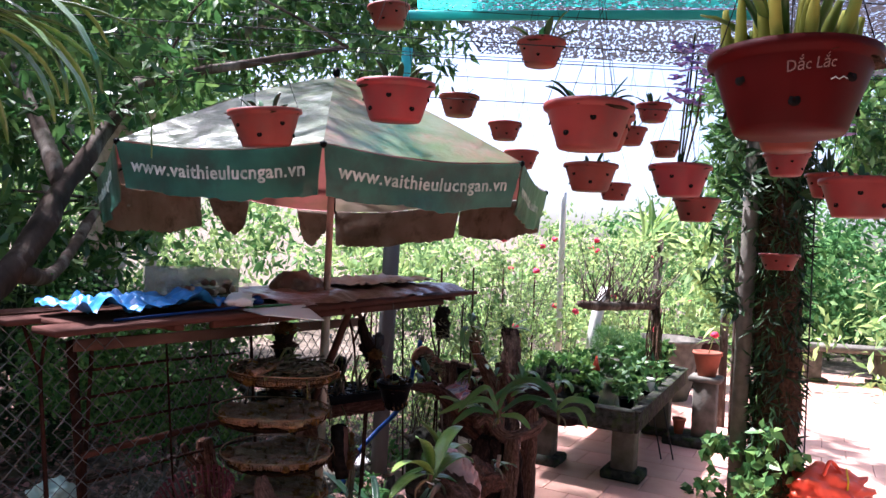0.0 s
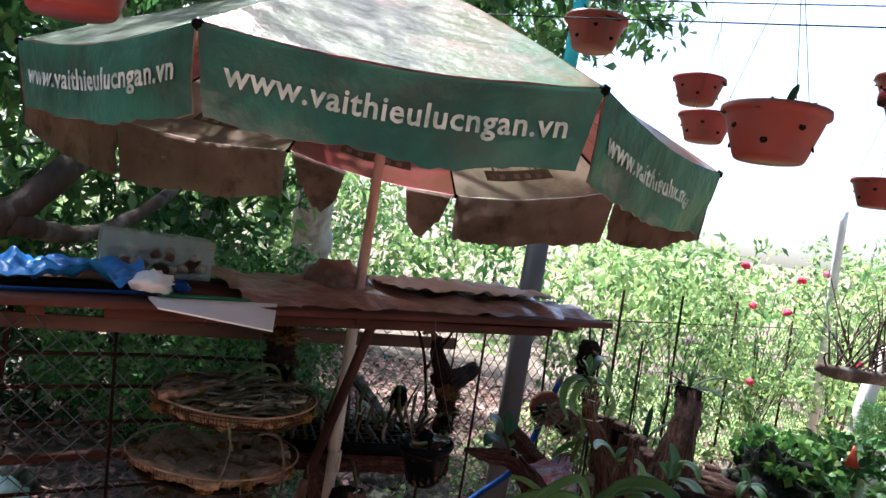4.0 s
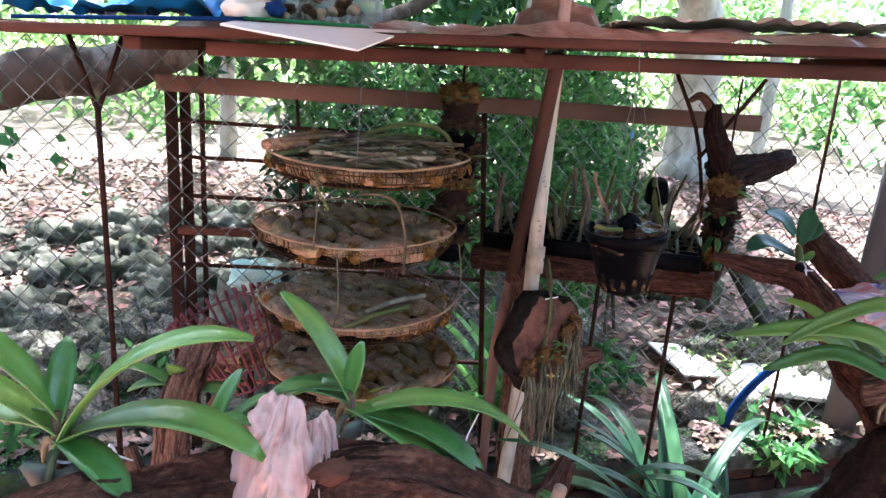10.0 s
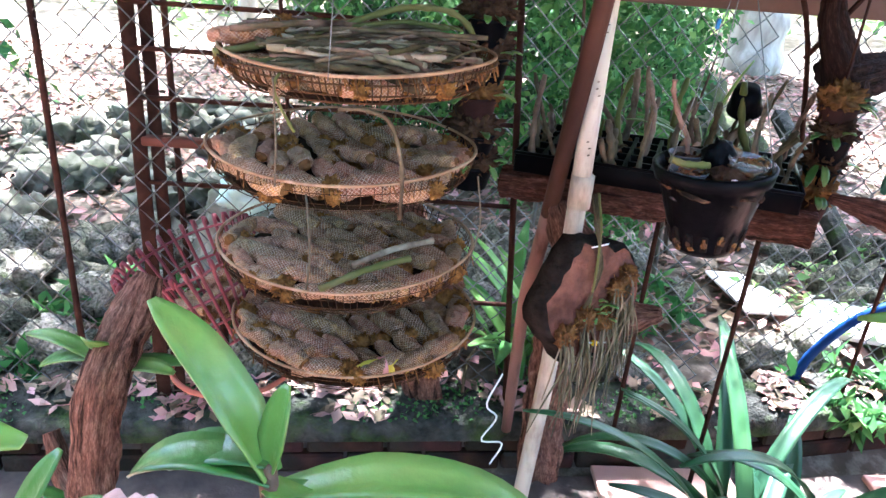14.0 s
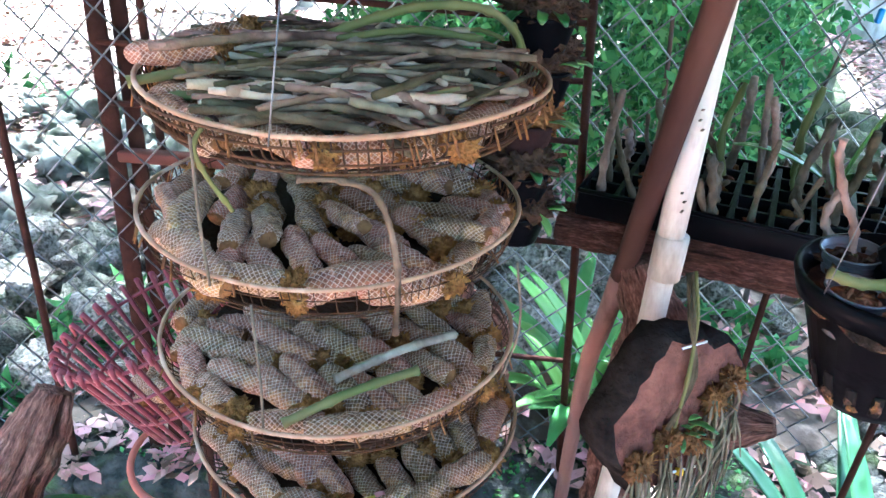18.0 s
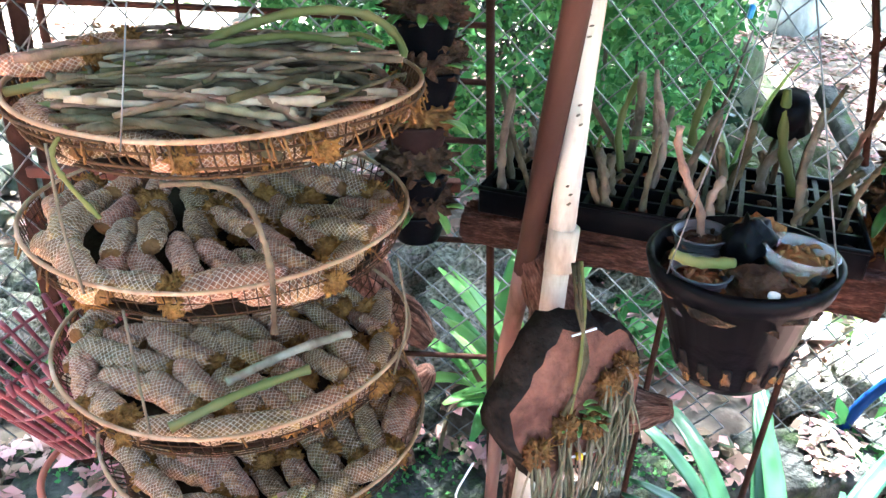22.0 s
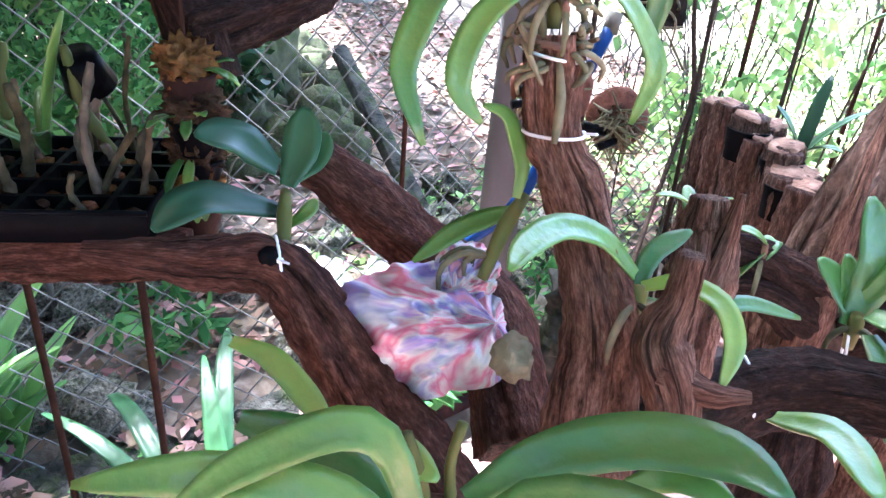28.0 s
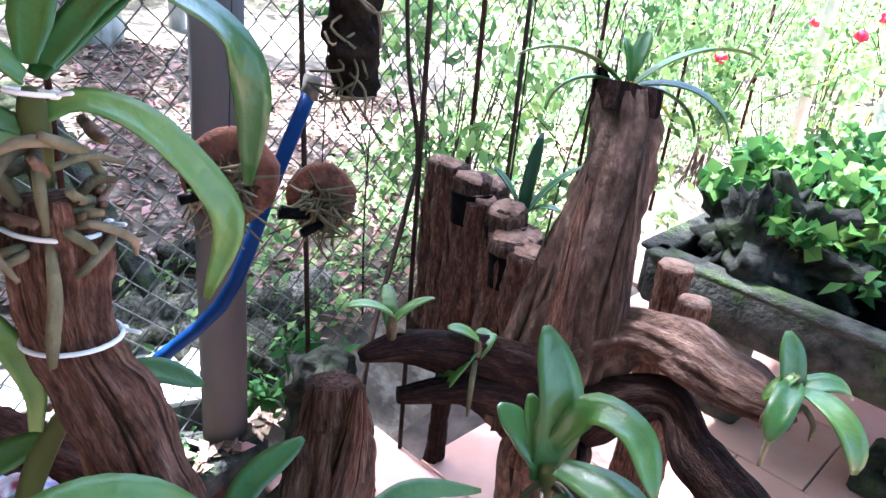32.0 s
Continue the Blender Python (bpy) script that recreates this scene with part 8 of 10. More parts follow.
# ---- hanging pots ----
def pot_template(r, h):
    t = thing("hanging_pot", (0, 0, 0), "red plastic orchid pot with drain holes, hung on wires", "plant pot", "hanging orchid pots")
    part("shell", lathe([(0.001, -h), (r * 0.62, -h), (r * 0.655, -h + 0.006), (r * 0.9, -0.022), (r * 0.905, -0.018), (r * 0.99, -0.014), (r, -0.008), (r * 0.99, 0.0), (r * 0.93, 0.001), (r * 0.88, -0.018), (r * 0.6, -h + 0.012), (0.001, -h + 0.012)], 40), M["pot"], t)
    for k in range(8):
        a = 2 * math.pi * k / 8
        z = -h * (0.42 if k % 2 else 0.72)
        rr_ = r * (0.655 + (0.9 - 0.655) * (z + h) / (h - 0.02))
        m = pose(rr_ * math.cos(a), rr_ * math.sin(a), z, 0, 74, math.degrees(a))
        part("drain_hole", moved(lathe([(0.001, 0.0022), (0.0075, 0.002), (0.0078, -0.002)], 12), m), M["hole"], t, "dark drain hole")
    part("fill", blob((0, 0, -0.012), (r * 0.87, r * 0.87, 0.016), 3, 0.5, 6), M["barkmix"], t)
    for k in range(3):
        a = 2 * math.pi * k / 3 + 0.5
        part("wire", tube([(r * 0.97 * math.cos(a), r * 0.97 * math.sin(a), -0.006), (0, 0, 0.36)], 0.0009, 4), M["black_wire"], t)
    part("hook", tube([(0, 0, 0.36), (0.0, 0, 0.42)], 0.0016, 5), M["black_wire"], t)
    return t


base_pot = pot_template(0.115, 0.112)
POTS = [(-0.566, 2.171, 2.045, 0.98, 5), (-0.15, 1.931, 2.095, 0.94, 3), (0.38, 3.08, 2.57, 0.93, 0), (0.371, 1.907, 2.056, 1.06, 0), (0.042, 3.579, 2.423, 0.9, 0),
        (0.331, 4.248, 2.422, 0.90, 0), (0.403, 3.905, 2.209, 0.84, 0), (0.608, 3.013, 2.041, 1.01, 0), (1.016, 4.303, 2.099, 0.88, 0), (0.972, 3.817, 2.35, 0.80, 0),
        (0.871, 2.66, 2.007, 1.01, 0), (1.206, 3.417, 1.956, 0.98, 0), (1.278, 4.477, 2.626, 0.95, 0), (1.402, 4.591, 2.414, 0.85, 0), (0.62, 1.30, 2.035, 1.28, 0),
        (1.34, 2.3, 1.945, 1.09, 0), (1.78, 3.3, 2.09, 0.96, 0), (1.12, 2.35, 2.15, 1.05, 0), (1.5, 3.15, 2.15, 0.86, 0), (-0.33, 3.5, 2.83, 0.93, 4), (0.43, 2.05, 2.06, 0.9, 0)]
for k, (x, y, z, s, tl) in enumerate(POTS):
    m = pose(x, y, z, tl, -tl, 37 * k + (20 if k == 3 else 0))
    if k == 0:
        base_pot.matrix_basis, base_pot.scale = m, (s, s, s)
    else:
        c = copy_thing(base_pot, m)
        c.scale = (s, s, s)
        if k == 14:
            # nearest pot gets the darkened shell in place of real shade
            tagged(c, "large red plastic pot, coloured dark for shade, with white chalk writing, hung on wires")
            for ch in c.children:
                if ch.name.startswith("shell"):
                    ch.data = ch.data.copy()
                    ch.data.materials[0] = M["pot_shaded"]
rr = random.Random(50)
for k, (x, y, z, s, tl) in enumerate(POTS):
    if k in (5, 6, 8, 13):
        continue
    pl_ = thing("potted_orchid", (x, y, z - 0.005), "sparse dark-leaved orchid growing in a hanging pot", "orchid", "orchids in hanging pots")
    big = {2: 0.15, 3: 0.11, 7: 0.05, 12: 0.1, 14: 0.2, 16: 0.12, 10: 0.05}.get(k, 0.06)
    for q in range(9 if k in (3, 14, 16, 12) else 6):
        a = rr.uniform(0, 360)
        part("leaf", blade((x + 0.04 * s * math.cos(radians(a)), y + 0.04 * s * math.sin(radians(a)), z - 0.005), a, rr.uniform(35, 85), big * rr.uniform(0.6, 1.2), 0.016 if k != 2 else 0.034, rr.uniform(0.1, 1.0), n=6), M["orchid_dark"] if k not in (2, 14) else M["orchid"], pl_)
# plump yellow-green stems in the large pot
px, py, pz = POTS[14][:3]
sb = thing("potted_orchid", (px, py, pz), "crowded yellow-green jointed orchid stems in the large pot", "orchid")
M["bulb"] = material("yellow_green_bulb", (0.30, 0.28, 0.05), (0.20, 0.24, 0.05), 9, 0.5, 0.2, vary=0.3)
for k in range(34):
    a, d = rr.uniform(0, 6.28), rr.uniform(0.01, 0.11)
    b = Vector((px + d * math.cos(a), py + d * math.sin(a), pz - 0.01))
    o = Vector((math.cos(a), math.sin(a), 0)) * rr.uniform(0.0, 0.05)
    part("cane", tube([b, b + o * 0.5 + UP * 0.04, b + o + UP * rr.uniform(0.07, 0.13)], [0.006, 0.011, 0.006], 7, 9, 0.15, 30), M["bulb"], sb)
# chalk writing on the large pot
wr = text_mesh("D\u1eafc L\u1eafc", 0.026, 0.0004)
toward = Vector((-px + 0.16, -py, 0)).normalized()
sidev = Vector((-toward.y, toward.x, 0))
V = []
R_ = 0.147
for p in wr[0]:
    ang = (p.x + 0.020) / R_
    h_ = -0.046 + p.y + 0.10 * p.x
    r_ = R_ * (0.655 + 0.245 * (h_ + 0.143) / 0.12) + 0.0015
    V.append(Vector((px, py, pz + h_)) + toward * (r_ * math.cos(ang)) + sidev * (r_ * math.sin(ang)))
part("chalk_writing", (V, wr[1]), M["chalk"], solo("pot_label", tube([Vector((px, py, pz - 0.075)) + toward * 0.134 + sidev * (0.045 + 0.006 * k) + UP * (0.004 * (k % 2)) for k in range(5)], 0.0012, 4), M["letters"], "white chalk writing on the large pot", "writing"), smooth=False)
# violet flower spray
fx, fy, fz = POTS[10][:3]
sp = thing("orchid_spray", (fx, fy, fz), "tall bare stems carrying violet orchid flowers", "orchid flowers")
for dx, dy, h_ in ((0.0, 0.0, 0.50), (0.02, 0.01, 0.42), (-0.01, 0.02, 0.36), (0.03, -0.01, 0.30)):
    part("stem", tube([(fx + dx * 0.3, fy + dy, fz - 0.02), (fx + dx + 0.02, fy + dy, fz + h_ * 0.6), (fx + dx + 0.03, fy + dy, fz + h_)], 0.004, 6, 8, 0.1), M["stem"], sp)
for k in range(26):
    c = Vector((fx + rr.uniform(-0.05, 0.10), fy + rr.uniform(-0.05, 0.05), fz + rr.uniform(0.22, 0.46)))
    f = []
    az0 = rr.uniform(0, 72)
    for q in range(5):
        f.append(blade(c, az0 + 72 * q, rr.uniform(0, 40), 0.034, 0.017, 0.6, 0.2, 5))
    part("flower", join(*f), M["violet"], sp)
fl = thing("orchid_spray", (1.79, 3.28, 2.1), "small violet orchid flowers above a hanging pot", "orchid flowers")
for k in range(8):
    c = Vector((1.79 + rr.uniform(-0.08, 0.08), 3.28 + rr.uniform(-0.05, 0.05), 2.22 + rr.uniform(0, 0.1)))
    part("flower", join(*[blade(c, 72 * q, 20, 0.03, 0.016, 0.6, 0.2, 5) for q in range(5)]), M["violet"], fl)
part("stem", tube([(1.78, 3.3, 2.05), (1.79, 3.28, 2.28)], 0.003, 5), M["stem"], fl)

# ---- overhead wires, nets ----
for k, (y, z) in enumerate(((1.30, 2.55), (1.92, 2.5), (2.2, 2.48), (2.66, 2.43), (3.05, 2.47), (3.08, 3.0), (3.55, 2.84), (3.45, 2.38), (3.9, 2.6), (4.28, 2.82), (4.5, 3.03), (3.5, 3.22))):
    solo("overhead_wire", tube([(-2.5, y - 0.05, z + 0.03), (0.4, y, z), (5.0, y + 0.1, z + 0.05)], 0.0022, 5, 20), M["black_wire"], "thin dark wire stretched over the yard", "wire", "overhead wires")


def net(corners, nu, nv, sag, mat, name, label):
    a, b, c, d = [Vector(q) for q in corners]
    V, F = [], []
    for j in range(nv + 1):
        for i in range(nu + 1):
            u, v = i / nu, j / nv
            p = a.lerp(b, u).lerp(d.lerp(c, u), v)
            p.z -= sag * math.sin(math.pi * ((u * 5) % 1)) * math.sin(math.pi * v) + 0.015 * noise.noise(p * 2.5)
            V.append(p)
    for j in range(nv):
        for i in range(nu):
            F.append((j * (nu + 1) + i, j * (nu + 1) + i + 1, (j + 1) * (nu + 1) + i + 1, (j + 1) * (nu + 1) + i))
    return solo(name, (V, F), mat, label, "shade net")


def mesh_alpha(m, keep):
    """Open weave: part of the light passes straight through."""
    n, l = m.node_tree.nodes, m.node_tree.links
    out = n["Material Output"]
    sh = out.inputs[0].links[0].from_socket
    tr = n.new("ShaderNodeBsdfTransparent")
    mx = n.new("ShaderNodeMixShader")
    no = n.new("ShaderNodeTexNoise")
    no.inputs["Scale"].default_value = 55
    th = n.new("ShaderNodeMath")
    th.operation = "GREATER_THAN"
    th.inputs[1].default_value = 1 - keep
    l.new(n.new("ShaderNodeTexCoord").outputs["Object"], no.inputs["Vector"])
    l.new(no.outputs["Fac"], th.inputs[0])
    l.new(th.outputs[0], mx.inputs[0])
    l.new(tr.outputs[0], mx.inputs[1])
    l.new(sh, mx.inputs[2])
    l.new(mx.outputs[0], out.inputs[0])


mesh_alpha(M["net_teal"], 0.56)
mesh_alpha(M["net_black"], 0.54)
# unseen net overhead, added to cut the sky light on the yard side
M["net_unseen"] = material("unseen_roof_net", (0.05, 0.05, 0.055), (0.09, 0.09, 0.095), 60, 0.9, 0.2, trans=0.2)
mesh_alpha(M["net_unseen"], 0.60)
net([(-0.02, 4.55, 3.17), (4.5, 4.55, 3.2), (4.5, -3.0, 3.4), (-0.5, -3.0, 3.3)], 60, 60, 0.06, M["net_unseen"], "black_shade_net", "unseen black net added over the yard to cut sky light")
net([(-0.19, 3.62, 2.86), (1.55, 3.62, 2.96), (1.5, 1.6, 3.05), (-0.2, 1.6, 2.98)], 50, 16, 0.05, M["net_teal"], "teal_shade_net", "bright teal shade net stretched overhead")
solo("teal_net_rail", bar((-0.25, 3.64, 2.835), (1.62, 3.64, 2.935), 0.03, 0.045), M["teal_paint"], "teal rail under the shade net's edge", "rail")
net([(-0.02, 4.55, 3.17), (4.5, 4.55, 3.2), (4.5, 4.75, 2.95), (0.18, 4.75, 2.965)], 40, 6, 0.02, M["net_black"], "black_shade_net", "ragged black shade net hanging overhead")

# ---- planter trough ----
BN, BL, BR = Vector((1.40, 4.96, 0)), Vector((0.60, 5.40, 0)), Vector((2.47, 7.10, 0))
zt = 0.58
bed = thing("planter_trough", (BN.x, BN.y, 0), "long grey concrete trough on short square legs", "planter")
e1, e2 = BL - BN, BR - BN
corners = [BN, BL, BL + e2, BR]
cen = (BN + BL + BL + e2 + BR) / 4
ins = []
for q in corners:
    ins.append(q + (cen - q).normalized() * 0.10)
for a, b in zip(corners, corners[1:] + corners[:1]):
    # dark moss material here paints in the shade of the net overhead
    part("side", bar(a + UP * (zt - 0.075), b + UP * (zt - 0.075), 0.055, 0.15, 0.01), M["moss"], bed)
    part("lip", bar(a + UP * (zt + 0.002), b + UP * (zt + 0.002), 0.085, 0.02, 0.006), M["moss"], bed)
part("slab", ([q + UP * (zt - 0.15) for q in corners] + [q + UP * (zt - 0.11) for q in corners], [(3, 2, 1, 0), (4, 5, 6, 7), (0, 1, 5, 4), (1, 2, 6, 5), (2, 3, 7, 6), (3, 0, 4, 7)]), M["concrete"], bed, smooth=False)
part("water", ([q + UP * (zt - 0.05) for q in corners], [(0, 1, 2, 3)]), M["water"], bed, "murky pond water", smooth=False)
for u, v in ((0.15, 0.16), (0.85, 0.16), (0.15, 0.82), (0.85, 0.82)):
    p = BN + e1 * u + e2 * v
    lg = part("leg", box((p.x, p.y, 0.25), (0.17, 0.15, 0.37), rz, 0.006), M["concrete"], bed)
    part("plinth", box((p.x, p.y, 0.035), (0.3, 0.26, 0.07), rz, 0.012), M["moss"], lg)


def foliage(name, blobs_, n, size, mat, label, category, seed, narrow=0.4, parent=None, droop=0.3, base=None):
    g_ = np.random.default_rng(seed)
    b0 = blobs_[0]
    t = parent or thing(name, base or (b0[0], b0[1], b0[2] - b0[5]), label, category)
    big_mesh("leaves", leaves(cloud(g_, blobs_, n), size, g_, narrow=narrow, droop=droop), M[mat], t)
    return t


def bp_at(u, v, z=0.0):
    p = BN + e1 * u + e2 * v
    return Vector((p.x, p.y, zt + z))


p = Vector((0.96, 5.60, zt))
rock_ = thing("pond_rock", (p.x, p.y, zt - 0.05), "large dark pitted rock grown over with a round-leaved creeper", "rock")
part("stone", blob((p.x, p.y, zt + 0.02), (0.23, 0.28, 0.20), 5, 0.55, 2.6, 3.0), M["dark_rock"], rock_)
part("stone", blob((p.x - 0.10, p.y - 0.14, zt + 0.05), (0.10, 0.11, 0.15), 4, 0.7, 4, 5.0), M["dark_rock"], rock_)
foliage("", [(p.x + 0.04, p.y + 0.06, zt + 0.21, 0.20, 0.24, 0.07), (p.x + 0.16, p.y - 0.12, zt + 0.12, 0.12, 0.14, 0.10), (p.x - 0.02, p.y - 0.20, zt + 0.14, 0.10, 0.08, 0.06), (p.x - 0.12, p.y + 0.02, zt + 0.19, 0.12, 0.16, 0.08)], 1700, 0.052, "leaf_creep", "", "", 61, 0.9, rock_)
for k, (u, v, r, h_, sz, mt_) in enumerate(((0.15, 0.15, 0.14, 0.10, 0.07, "leaf_dark"), (0.12, 0.42, 0.16, 0.12, 0.08, "leaf_dark"), (0.4, 0.5, 0.2, 0.15, 0.09, "leaf_dark"), (0.75, 0.5, 0.2, 0.16, 0.08, "leaf_dark"), (0.85, 0.72, 0.2, 0.2, 0.08, "leaf_light"), (0.2, 0.7, 0.16, 0.14, 0.09, "leaf_mid"), (0.5, 0.82, 0.2, 0.16, 0.10, "leaf_mid"), (0.15, 0.93, 0.13, 0.12, 0.1, "leaf_dark"), (0.42, 0.1, 0.12, 0.07, 0.06, "leaf_dark"))):
    q = bp_at(u, v)
    pot_ = thing("trough_plant", (q.x, q.y, zt - 0.06), "leafy green plant in a small dark pot in the trough", "potted plant", "plants in the trough")
    part("pot", lathe([(0.05, -0.05), (0.06, 0.02), (0.065, 0.025), (0.055, 0.02), (0.001, 0.01)], 18, q), M["black_plastic"], pot_)
    foliage("", [(q.x, q.y, zt + h_, r, r, h_)], 150, sz, mt_, "", "", 70 + k, 0.5, pot_)
# feathery pine-like shrub in a grey pot
q = bp_at(0.55, 0.62)
sh = thing("feathery_shrub", (q.x, q.y, zt - 0.03), "dark green feathery shrub in a grey pot", "potted plant")
part("pot", lathe([(0.07, -0.02), (0.10, 0.13), (0.11, 0.135), (0.09, 0.12), (0.001, 0.11)], 22, q), M["concrete"], sh)
foliage("", [(q.x - 0.08, q.y, zt + 0.30, 0.14, 0.14, 0.14), (q.x + 0.1, q.y - 0.02, zt + 0.26, 0.15, 0.13, 0.13)], 4200, 0.05, "leaf_dark", "", "", 90, 0.1, sh, -1.0)
jar = thing("white_jar", bp_at(0.07, 0.38), "small white plastic jar on the trough's edge", "jar")
part("body", lathe([(0.001, 0.0), (0.036, 0.0), (0.04, 0.01), (0.04, 0.07), (0.034, 0.085), (0.036, 0.09), (0.036, 0.105), (0.03, 0.106), (0.001, 0.09)], 22, bp_at(0.07, 0.38)), M["white_sheet"], jar)
q = bp_at(0.6, 0.42)
solo("orange_shard", tube([q + UP * 0.10, q + UP * 0.22], [0.05, 0.008], 4), M["orange"], "orange cone-shaped ornament among the plants", "ornament")
# bonsai with a long bare trunk
bo = thing("bonsai", (1.75, 6.0, zt), "bonsai with a horizontal dark trunk and fine twigs", "bonsai")
part("trunk", tube([(1.0, 5.13, 1.31), (1.10, 5.2, 1.295), (1.45, 5.6, 1.275), (1.80, 6.0, 1.26)], [0.02, 0.035, 0.034, 0.03], 12, 24, 0.2, 8), M["bark"], bo)
part("trunk", tube([(1.80, 6.0, 1.27), (1.86, 6.03, 1.05), (1.84, 6.05, 0.8), (1.88, 6.1, 0.6)], [0.03, 0.025, 0.028, 0.035], 10, 14, 0.2, 8), M["bark"], bo)
for k in range(70):
    s = rr.random()
    b = Vector((1.05, 5.15, 1.29)).lerp(Vector((1.85, 6.03, 1.27)), s)
    d = Vector((rr.uniform(-0.25, 0.35), rr.uniform(-0.25, 0.35), rr.uniform(0.1, 0.55)))
    part("twig", tube([b, b + d * 0.5 + Vector((rr.uniform(-0.05, 0.05), 0, 0.03)), b + d], [0.006, 0.004, 0.0015], 5, 6), M["bark"], bo)
for k in range(22):
    b = Vector((1.84, 6.02, 1.25)) + Vector((rr.uniform(-0.06, 0.06), rr.uniform(-0.06, 0.06), 0))
    part("aerial_root", tube([b, b - UP * 0.3 + Vector((rr.uniform(-0.05, 0.05), 0, 0)), b - UP * rr.uniform(0.4, 0.62)], 0.005, 5, 6), M["stem"], bo)
foliage("", [(1.45, 5.6, 1.6, 0.5, 0.5, 0.25)], 420, 0.05, "leaf_light", "", "", 95, 0.5, bo)

# ---- column with epiphytes, pedestal, benches, vases ----
CX, CY = 2.38, 5.05
co_ = thing("mossy_column", (CX, CY, 0), "slim concrete column hidden by climbing epiphytes", "column")
part("shaft", tube([(CX - 0.22, CY, 0), (CX - 0.2, CY, 3.3)], 0.055, 12), M["concrete"], co_)
# near-black core and leaves stand in for the column's backlit shade
part("dark_core", tube([(CX + 0.04, CY, 0.0), (CX + 0.02, CY, 1.2), (CX, CY, 2.6), (CX - 0.02, CY, 3.3)], [0.17, 0.16, 0.14, 0.12], 14, 30, 0.35, 5), M["barkmix"], co_)
g_ = np.random.default_rng(101)
n_ = 5200
aa, zz_ = g_.uniform(0, 2 * np.pi, n_), g_.uniform(0.0, 3.2, n_)
cc = np.stack([CX + 0.16 * np.cos(aa), CY + 0.16 * np.sin(aa), zz_], 1)
big_mesh("epiphyte_leaves", leaves(cc, 0.12, g_, narrow=0.14, droop=1.0), M["leaf_shaded"], co_)
foliage("", [(CX - 0.05, CY - 0.1, 2.6, 0.35, 0.3, 0.7), (CX - 0.3, CY + 0.1, 1.75, 0.16, 0.2, 0.5)], 700, 0.14, "leaf_shaded", "", "", 102, 0.25, co_)
foliage("foot_creeper", [(CX - 0.35, CY - 0.15, 0.22, 0.32, 0.3, 0.26), (CX - 0.1, CY - 0.3, 0.3, 0.25, 0.2, 0.3)], 420, 0.085, "leaf_dark", "leafy creeper at the column's foot", "plant", 103, 0.7, base=(CX - 0.3, CY - 0.2, 0))
cp = copy_thing(base_pot, pose(1.87, 3.95, 1.72, 0, 0, 10))
cp.scale = (0.95, 0.95, 0.8)
solo("hanging_rope", tube([(CX + 0.2, CY - 0.12, 0.05), (CX + 0.19, CY - 0.12, 1.2), (CX + 0.17, CY - 0.12, 3.2)], 0.006, 6), M["rope_grey"], "dark rope hanging down the column", "rope")
ob_ = thing("orange_bag", (2.72, 4.85, 0), "bright orange plastic carrier bag on the floor", "bag")
part("bag", blob((2.70, 4.85, 0.14), (0.26, 0.18, 0.16), 4, 0.35, 3.0, 2.0, 0.15), M["orange"], ob_)
part("handle", tube([(2.62, 4.75, 0.27), (2.68, 4.78, 0.36), (2.78, 4.82, 0.27)], 0.012, 8, 12), M["orange"], ob_)
part("strap", tube([(2.74, 4.68, 0.12), (2.76, 4.70, 0.25), (2.8, 4.8, 0.31)], 0.006, 6), M["yellow"], ob_, "yellow strap")
pe = thing("stone_pedestal", (2.42, 6.45, 0), "short square stone pedestal", "pedestal")
part("base", box((2.42, 6.45, 0.04), (0.6, 0.42, 0.08), rz, 0.012), M["moss"], pe)
part("shaft", box((2.45, 6.45, 0.33), (0.2, 0.18, 0.5), rz, 0.01), M["concrete"], pe)
part("top", box((2.45, 6.45, 0.60), (0.28, 0.26, 0.05), rz, 0.01), M["concrete"], pe)


def flower_pot(x, y, z, r, h_, label):
    t = thing("terracotta_pot", (x, y, z), label, "plant pot")
    part("shell", lathe([(0.001, 0), (r * 0.62, 0), (r * 0.95, h_ * 0.86), (r * 1.04, h_ * 0.87), (r * 1.04, h_), (r * 0.93, h_), (r * 0.85, h_ * 0.8), (0.001, h_ * 0.78)], 26, (x, y, z)), M["terracotta"], t)
    part("soil", lathe([(0.001, h_ * 0.84), (r * 0.9, h_ * 0.82)], 20, (x, y, z)), M["barkmix"], t)
    return t


fp = flower_pot(2.45, 6.45, 0.626, 0.125, 0.22, "terracotta pot with a pink flower on the pedestal")
part("stem", tube([(2.45, 6.45, 0.8), (2.5, 6.44, 0.98)], 0.005, 5), M["green_stem"], fp)
part("flower", blob((2.5, 6.44, 1.0), (0.035, 0.035, 0.03), 2, 0.4, 3), M["flower_red"], fp)
flower_pot(2.24, 6.50, 0.08, 0.06, 0.14, "small terracotta pot at the pedestal's foot")
for x in (2.0, 1.9):
    solo("thin_rod", tube([(x, 5.9, 0.0), (x - 0.08, 6.05, 0.52)], 0.006, 5), M["black_wire"], "thin dark rod leaning on the trough", "rod", "leaning rods")


def bench(x, y, ang, L):
    t = thing("stone_bench", (x, y, 0), "grey stone bench with square legs", "bench", "stone benches")
    d = Vector((math.cos(radians(ang)), math.sin(radians(ang)), 0))
    part("seat", box((x, y, 0.5), (L, 0.4, 0.1), ang, 0.02), M["concrete"], t)
    for s in (-0.32, 0.32):
        q = Vector((x, y, 0)) + d * L * s
        lg = part("leg", box((q.x, q.y, 0.25), (0.24, 0.26, 0.4), ang, 0.015), M["concrete"], t)
        part("foot", box((q.x, q.y, 0.03), (0.4, 0.34, 0.06), ang, 0.01), M["moss"], lg)


